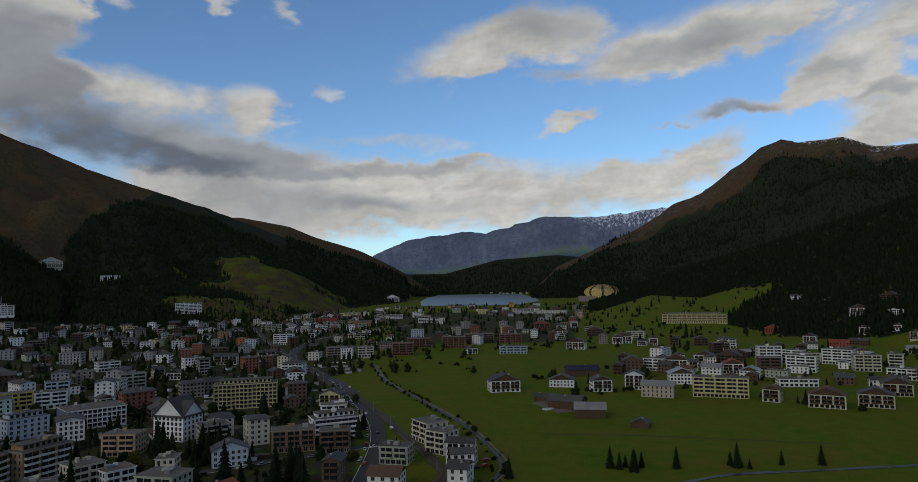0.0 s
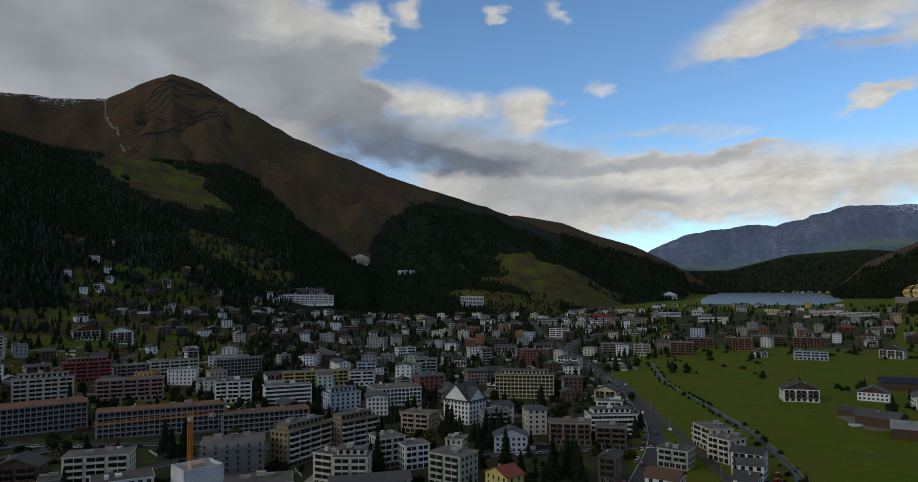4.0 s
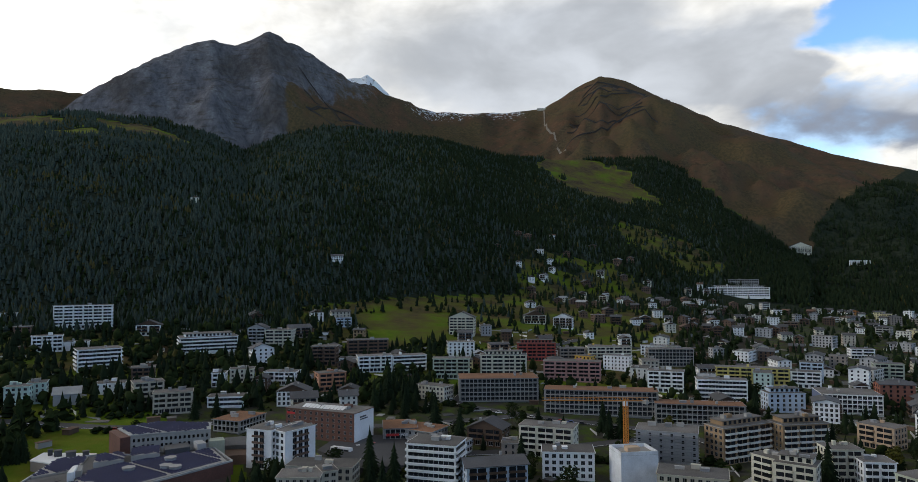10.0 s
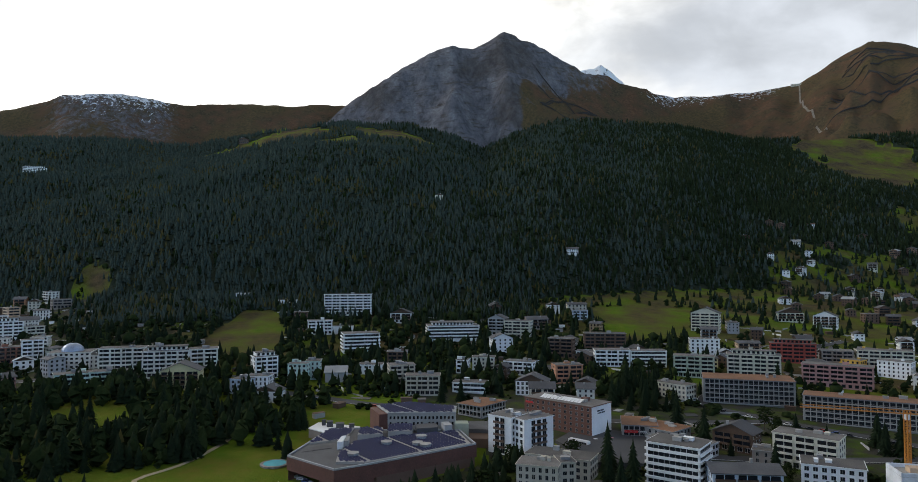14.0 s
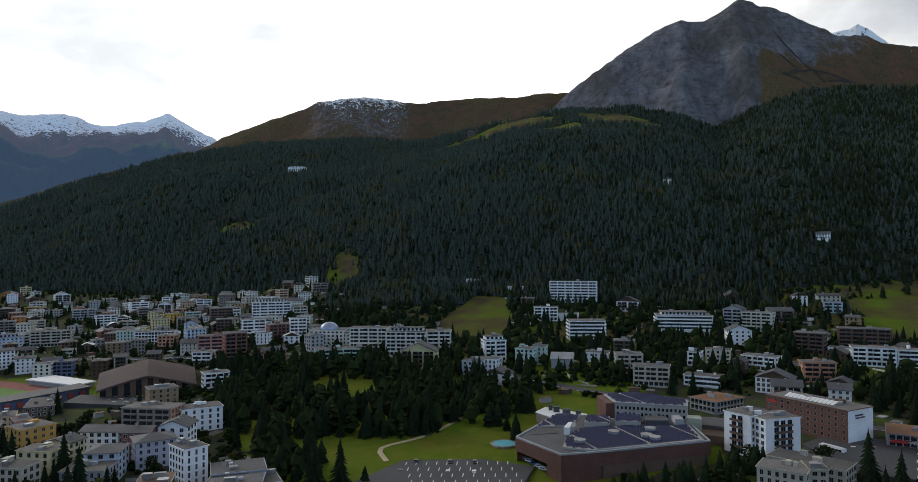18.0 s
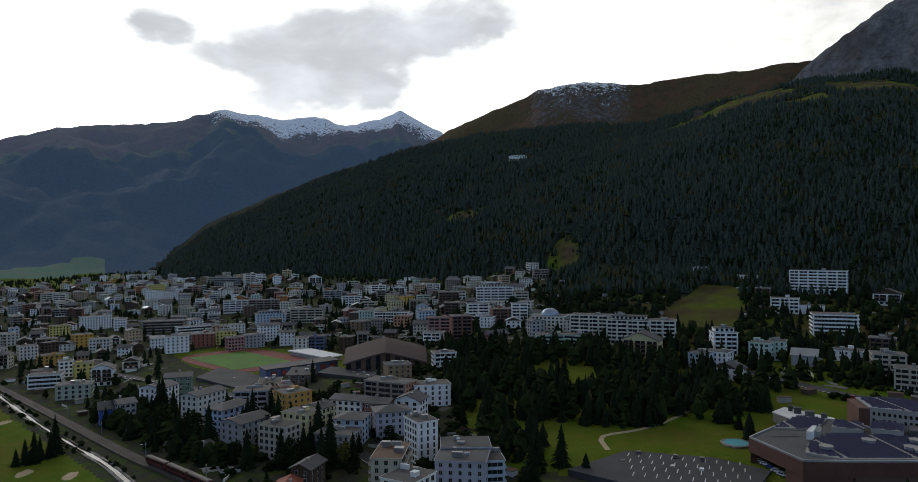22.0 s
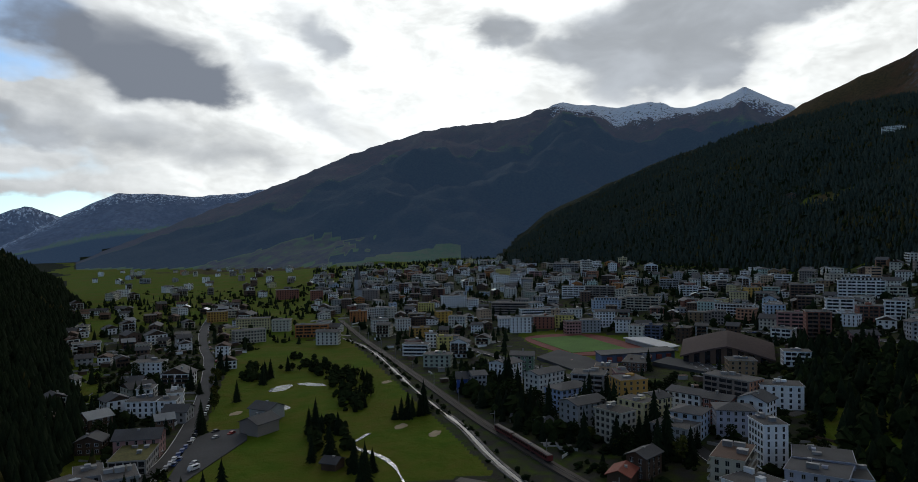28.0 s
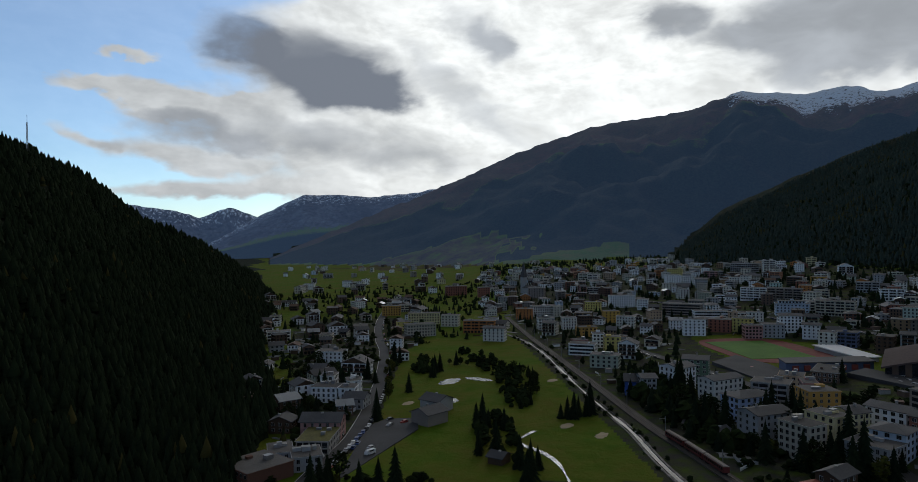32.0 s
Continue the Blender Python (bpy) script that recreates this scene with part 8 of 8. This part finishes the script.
# tall trees that stand out between the nearest houses
for x_, y_ in ((-412, 207), (-405, 213), (-395, 206), (-394, 216), (-421, 237), (-416, 226), (-430, 222), (-400, 226), (-300, 145), (-351, 212), (-323, 211), (-288, 290), (-284, 296), (-193, 298), (-178, 329), (-172, 337), (-187, 336), (-180, 342), (-167, 392), (-146, 432), (-131, 381),
               (-176, 406), (-148, 420), (-152, 412), (-144, 381), (-140, 388), (-89, 333), (-78, 338), (-84, 344), (-92, 346), (-129, 388)):
    tree(x_, y_, rt_.randrange(4), rt_.uniform(0.75, 1.05), rt_.uniform(0, 360))
for x_, y_ in ((-172, 339), (-180, 331), (-183, 321), (-331, 555), (-374, 483), (-279, 415), (-305, 445), (-330, 215), (-392, 222), (-82, 545), (-142, 329), (-291, 141), (-325, 98), (-315, 102), (-496, 136), (-479, 138), (-514, 132), (-477, 81), (-343, 206), (-399, 5), (-282, -170),
               (-301, -164), (-336, -264), (-376, -212), (-405, -281), (-522, 187), (-519, 120), (-89, -425), (-94, -406), (-185, -594), (-163, -540), (-162, -486), (-158, -453), (-129, -735), (-34, -303), (-101, -522), (-134, -502), (-33, -322)):
    tree(x_, y_, rt_.choice([0, 1, 2, 13, 14]), rt_.uniform(0.6, 0.95), rt_.uniform(0, 360))
for x_, y_, k_ in ((-144, 400, 1.25), (-143, 384, 1.1), (-141, 409, 1.1), (-129, 340, 0.9), (-116, 343, 1.0), (-162, 384, 0.9), (-170, 369, 0.8), (-106, 337, 0.8), (-89, 335, 1.1), (-76, 335, 1.1), (-161, 458, 0.9), (-313, 459, 0.8), (-300, 448, 0.9)):
    tree(x_, y_, rt_.randrange(4), k_, rt_.uniform(0, 360))
for x_, y_, k_ in ((-380, 494, 0.9), (-371, 489, 0.9), (-313, 469, 0.8), (-367, 629, 0.9), (-175, 314, 1.0), (-166, 333, 1.1), (-281, 136, 0.9), (-463, 232, 0.8), (-454, 233, 0.9), (-445, 234, 0.9), (-448, 242, 0.9), (-439, 244, 0.8), (-442, 251, 0.8), (-595, 140, 0.7), (-566, 152, 0.8), (-552, 158, 0.9), (-572, 173, 0.8)):
    tree(x_, y_, rt_.choice([0, 1, 1, 3, 13]), k_, rt_.uniform(0, 360))
# single trees in the meadow below
for x_, y_ in ((80, 357), (84, 361), (88, 357), (92, 360), (76, 360), (109, 357), (140, 357), (145, 354), (164, 360), (184, 359), (86, 352), (138, 361), (23, 345)):
    tree(x_, y_, rt_.randrange(4), rt_.uniform(0.38, 0.6), rt_.uniform(0, 360))
# gardens of the town, nearest first
made_ = 0
while made_ < 250:
    az_, r_ = rt_.choice([rt_.uniform(6, 84), rt_.uniform(8, 70), rt_.uniform(104, 136), rt_.uniform(156, 168)]), rt_.uniform(260, 560)
    x_, y_ = spot(az_, r_)
    if not free(x_, y_, 3.2) or any(inside(x_, y_, m) for m in MEADOWS):
        continue
    tree(x_, y_, 13 + rt_.randrange(3) if rt_.random() < 0.35 else 10 + rt_.randrange(3) if rt_.random() < 0.15 else rt_.randrange(4), rt_.uniform(0.45, 0.95), rt_.uniform(0, 360))
    made_ += 1


def scatter(name, label, az0, az1, r0, r1, count, height, seed):
    """The many trees farther off, as one body."""
    g, rnd = np.random.default_rng(seed), random.Random(seed)
    pts = []
    for _ in range(count * 6):
        if len(pts) >= count:
            break
        x, y = spot(rnd.uniform(az0, az1), math.sqrt(rnd.uniform(r0 * r0, r1 * r1)))
        if free(x, y, 1.5) and not any(inside(x, y, m) for m in MEADOWS):
            pts.append((x, y))
    p = np.array(pts)
    h = height * g.uniform(0.5, 1.2, len(p))
    z, bushy = ground(p[:, 0], p[:, 1]) - 0.3, g.uniform(0, 1, len(p)) < 0.4
    for few, build, mat, kind_, words in ((~bushy, conifer_arrays, NEEDLES, name, label), (bushy, bush_arrays, DARK_LEAVES, "leafy_trees", label.replace("dark spruces", "dark leafy trees"))):
        q, hh = p[few], h[few] * (1 if kind_ == name else 0.7)
        wide = hh * (g.uniform(0.17, 0.28, len(q)) if kind_ == name else g.uniform(0.32, 0.5, len(q)))
        v, f = build(q[:, 0], q[:, 1], z[few], hh, wide, seed, 6)
        me = bpy.data.meshes.new(kind_)
        fill_mesh(me, v, f)
        me.polygons.foreach_set("use_smooth", [True] * len(me.polygons))
        me.materials.append(mat)
        tagged(new(kind_, me), words, "trees", kind="stuff")


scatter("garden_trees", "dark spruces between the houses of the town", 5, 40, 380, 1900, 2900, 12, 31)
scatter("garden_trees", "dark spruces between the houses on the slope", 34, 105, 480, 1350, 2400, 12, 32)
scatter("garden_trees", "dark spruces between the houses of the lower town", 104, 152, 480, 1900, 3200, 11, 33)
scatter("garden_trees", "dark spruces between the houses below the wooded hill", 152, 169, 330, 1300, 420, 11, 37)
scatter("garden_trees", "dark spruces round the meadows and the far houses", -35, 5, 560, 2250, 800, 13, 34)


def ring_wood(name, label, ring, count, lo, hi, seed, holes=(), mat=NEEDLES, wide=(0.2, 0.32)):
    """A dense stand of trees inside a ring of points, as one body."""
    rnd, g = random.Random(seed), np.random.default_rng(seed)
    xs, ys, pts, tries = [p[0] for p in ring], [p[1] for p in ring], [], 0
    while len(pts) < count and tries < count * 20:
        tries += 1
        x, y = rnd.uniform(min(xs), max(xs)), rnd.uniform(min(ys), max(ys))
        if inside(x, y, ring) and not any(math.hypot((x - a) / p, (y - b) / q) < 1 for a, b, p, q in holes) and not taken(x, y, 1) and not on_road(x, y, 1):
            pts.append((x, y))
    p = np.array(pts)
    h = g.uniform(lo, hi, len(p))
    z = ground(p[:, 0], p[:, 1]) - 0.3
    v, f = bush_arrays(p[:, 0], p[:, 1], z, h, h * g.uniform(*wide, len(p)), seed + 1, 7) if mat is DARK_LEAVES else conifer_arrays(p[:, 0], p[:, 1], z, h, h * g.uniform(*wide, len(p)), seed + 1, 9, 6)
    me = bpy.data.meshes.new(name)
    fill_mesh(me, v, f)
    me.polygons.foreach_set("use_smooth", [mat is not DARK_LEAVES] * len(me.polygons))
    me.materials.append(mat)
    tagged(new(name, me), label, "trees", kind="stuff")


ring_wood("park_wood", "dense dark spruces of the park", PARK, 330, 9, 17, 77, PARK_HOLES)
ring_wood("leafy_wood", "dense dark leafy trees of the park", PARK, 280, 8, 15, 78, PARK_HOLES, DARK_LEAVES, (0.22, 0.34))
ring_wood("railway_wood", "dark trees along the railway below the town", [(-350, -390), (-318, -345), (-292, -300), (-252, -222), (-222, -250), (-285, -350)], 70, 7, 13, 79)
ring_wood("leafy_wood", "dark leafy trees along the railway", [(-350, -390), (-318, -345), (-292, -300), (-252, -222), (-222, -250), (-285, -350)], 90, 6, 12, 80, (), DARK_LEAVES, (0.32, 0.45))
for ring_, count_, seed_ in (([(-262, -545), (-278, -505), (-256, -425), (-212, -338), (-200, -350), (-240, -430), (-250, -480)], 120, 81), ([(-198, -457), (-215, -480), (-232, -522), (-222, -528), (-195, -480)], 30, 85), ([(-181, -346), (-191, -317), (-157, -262), (-146, -280)], 50, 87)):
    ring_wood("leafy_belt", "dark bushy trees on the golf course", ring_, count_, 3, 7, seed_, (), DARK_LEAVES, (0.35, 0.5))
scatter("garden_trees", "dark spruces on the upper slopes of the town", 58, 106, 470, 800, 900, 15, 35)
scatter("garden_trees", "dark spruces along the upper edge of the lower town", 106, 128, 560, 1150, 300, 14, 36)


def hedges(az0, az1, r0, r1, count, seed):
    g, rnd = np.random.default_rng(seed), random.Random(seed)
    pts = []
    for _ in range(count * 4):
        x, y = spot(rnd.uniform(az0, az1), math.sqrt(rnd.uniform(r0 * r0, r1 * r1)))
        if not taken(x, y, 0.5) and not on_road(x, y, 0.5) and not any(inside(x, y, m) for m in MEADOWS):
            pts += [(x + rnd.uniform(-4, 4), y + rnd.uniform(-4, 4)) for _ in range(rnd.randrange(1, 5))]
        if len(pts) >= count:
            break
    p = np.array(pts)
    h = g.uniform(1.2, 4.6, len(p))
    v, f = bush_arrays(p[:, 0], p[:, 1], ground(p[:, 0], p[:, 1]) - 0.4, h, h * g.uniform(0.5, 0.8, len(p)), seed, 5)
    me = bpy.data.meshes.new("garden_shrubs")
    fill_mesh(me, v, f)
    me.materials.append(DARK_LEAVES)
    tagged(new("garden_shrubs", me), "low shrubs and hedges in the gardens of the town", "shrubs", kind="stuff")


hedges(8, 84, 250, 700, 1500, 41)
hedges(104, 136, 250, 700, 1100, 42)
hedges(156, 169, 270, 700, 400, 43)
hedges(58, 106, 450, 860, 1600, 44)
hedges(104, 165, 600, 1500, 1500, 45)
hedges(-30, 8, 560, 1500, 700, 46)
ring_wood("hall_wood", "dark spruces in front of the congress hall", [(-288, 34), (-311, 92), (-330, 100), (-318, 112), (-278, 84), (-270, 38)], 34, 7, 13, 83)


def river_shrubs(line, seed):
    """Low bushes on both banks of the river."""
    rnd, g, pts = random.Random(seed), np.random.default_rng(seed), []
    for (xa, ya), (xb, yb) in zip(line, line[1:]):
        n = int(math.hypot(xb - xa, yb - ya) / 3.2)
        nx, ny = (yb - ya) / math.hypot(xb - xa, yb - ya), -(xb - xa) / math.hypot(xb - xa, yb - ya)
        for i in range(n):
            if rnd.random() < 0.55:
                k, o = (i + rnd.random()) / n, rnd.choice((-1, 1)) * rnd.uniform(2.2, 4.5)
                pts.append((xa + (xb - xa) * k + nx * o, ya + (yb - ya) * k + ny * o))
    p = np.array(pts)
    h = g.uniform(1.0, 3.2, len(p))
    v, f = bush_arrays(p[:, 0], p[:, 1], ground(p[:, 0], p[:, 1]) - 0.2, h, h * g.uniform(0.4, 0.8, len(p)), seed, 5)
    me = bpy.data.meshes.new("river_shrubs")
    fill_mesh(me, v, f)
    me.materials.append(DARK_LEAVES)
    tagged(new("river_shrubs", me), "low bushes along the stony river banks", "shrubs", kind="stuff")


river_shrubs(RIVER, 91)


def yards(az0, az1, r0, r1, count, seed):
    """Garden walls, terraces, sheds and paved yards between the houses, as one body."""
    rnd, town = random.Random(seed), Town()
    made = 0
    for _ in range(count * 5):
        if made >= count:
            break
        x, y = spot(rnd.uniform(az0, az1), math.sqrt(rnd.uniform(r0 * r0, r1 * r1)))
        if taken(x, y, 1.0) or on_road(x, y, 2.5) or any(inside(x, y, m) for m in MEADOWS):
            continue
        m, k = pose(x, y, level(x, y), 0, 0, rnd.uniform(0, 180)), rnd.random()
        if k < 0.45:
            a = rnd.uniform(3, 9)
            town.take(Shape().box(-a, -0.15, -1.5, a, 0.15, rnd.uniform(0.7, 1.6)), rnd.choice(("concrete", "ivory", "grey", "wood")), m)
        elif k < 0.7:
            a, b = rnd.uniform(3, 7), rnd.uniform(2, 4)
            town.take(Shape().box(-a, -b, -2, a, b, 0.25), rnd.choice(("concrete", "gravel", "asphalt", "grey")), m)
        else:
            a, b, h = rnd.uniform(1.6, 4), rnd.uniform(1.4, 3), rnd.uniform(2.1, 2.8)
            town.take(Shape().box(-a, -b, -2, a, b, h), rnd.choice(("wood", "white", "concrete", "umber")), m)
            town.take(Shape().box(-a - 0.3, -b - 0.3, h, a + 0.3, b + 0.3, h + 0.18), rnd.choice(("flat_roof", "slate", "tile_brown")), m)
        made += 1
    town.link("garden_clutter", "garden walls, terraces and sheds between the houses")


def lined_cars(pts, side, r1, seed):
    """Small parked cars in a row along a street, as one body."""
    rnd, town = random.Random(seed), Town()
    line = run(pts, 6.2)
    for a, b in zip(line, line[1:]):
        d = (b - a).normalized()
        x, y = a.x - d.y * side, a.y + d.x * side
        if rnd.random() < 0.45 or not 240 < math.hypot(x, y) < r1 or taken(x, y, 1):
            continue
        m = pose(x, y, level(x, y) + 0.25, 0, 0, math.degrees(math.atan2(d.y, d.x)))
        paint = rnd.choice(("car_white", "car_dark", "car_dark", "car_silver", "car_silver", "car_blue", "car_red"))
        town.take(Shape().box(-2.1, -0.85, 0.3, 2.1, 0.85, 0.85).box(-1.5, -0.75, 0.85, 1.0, 0.75, 1.42, 1), (paint, "pane"), m)
        town.take(Shape().box(-1.35, -0.7, 1.42, 0.85, 0.7, 1.5).box(-1.6, -0.88, 0, -1.0, 0.88, 0.5, 1).box(1.0, -0.88, 0, 1.6, 0.88, 0.5, 1), (paint, "rubber"), m)
    if town.f:
        town.link("row_of_cars", "small cars parked in a row along the street")


for az0_, az1_, r0_, r1_, n_, k_ in ((7, 40, 280, 900, 330, 61), (40, 104, 300, 800, 330, 62), (104, 152, 280, 900, 380, 63), (156, 169, 280, 800, 110, 64)):
    yards(az0_, az1_, r0_, r1_, n_, k_)
for k_, (pts_, side_) in enumerate(((ROAD_N, 6.5), (ROAD_TOWN, 5.5), (ROAD_PLAZA, 5.5), (ROAD_PROM, 5.5), (ROAD_TALSTR, 5.2), (ROAD_S, -5.6), (ROAD_W, 5.5))):
    lined_cars(pts_, side_, 1000, 70 + k_)
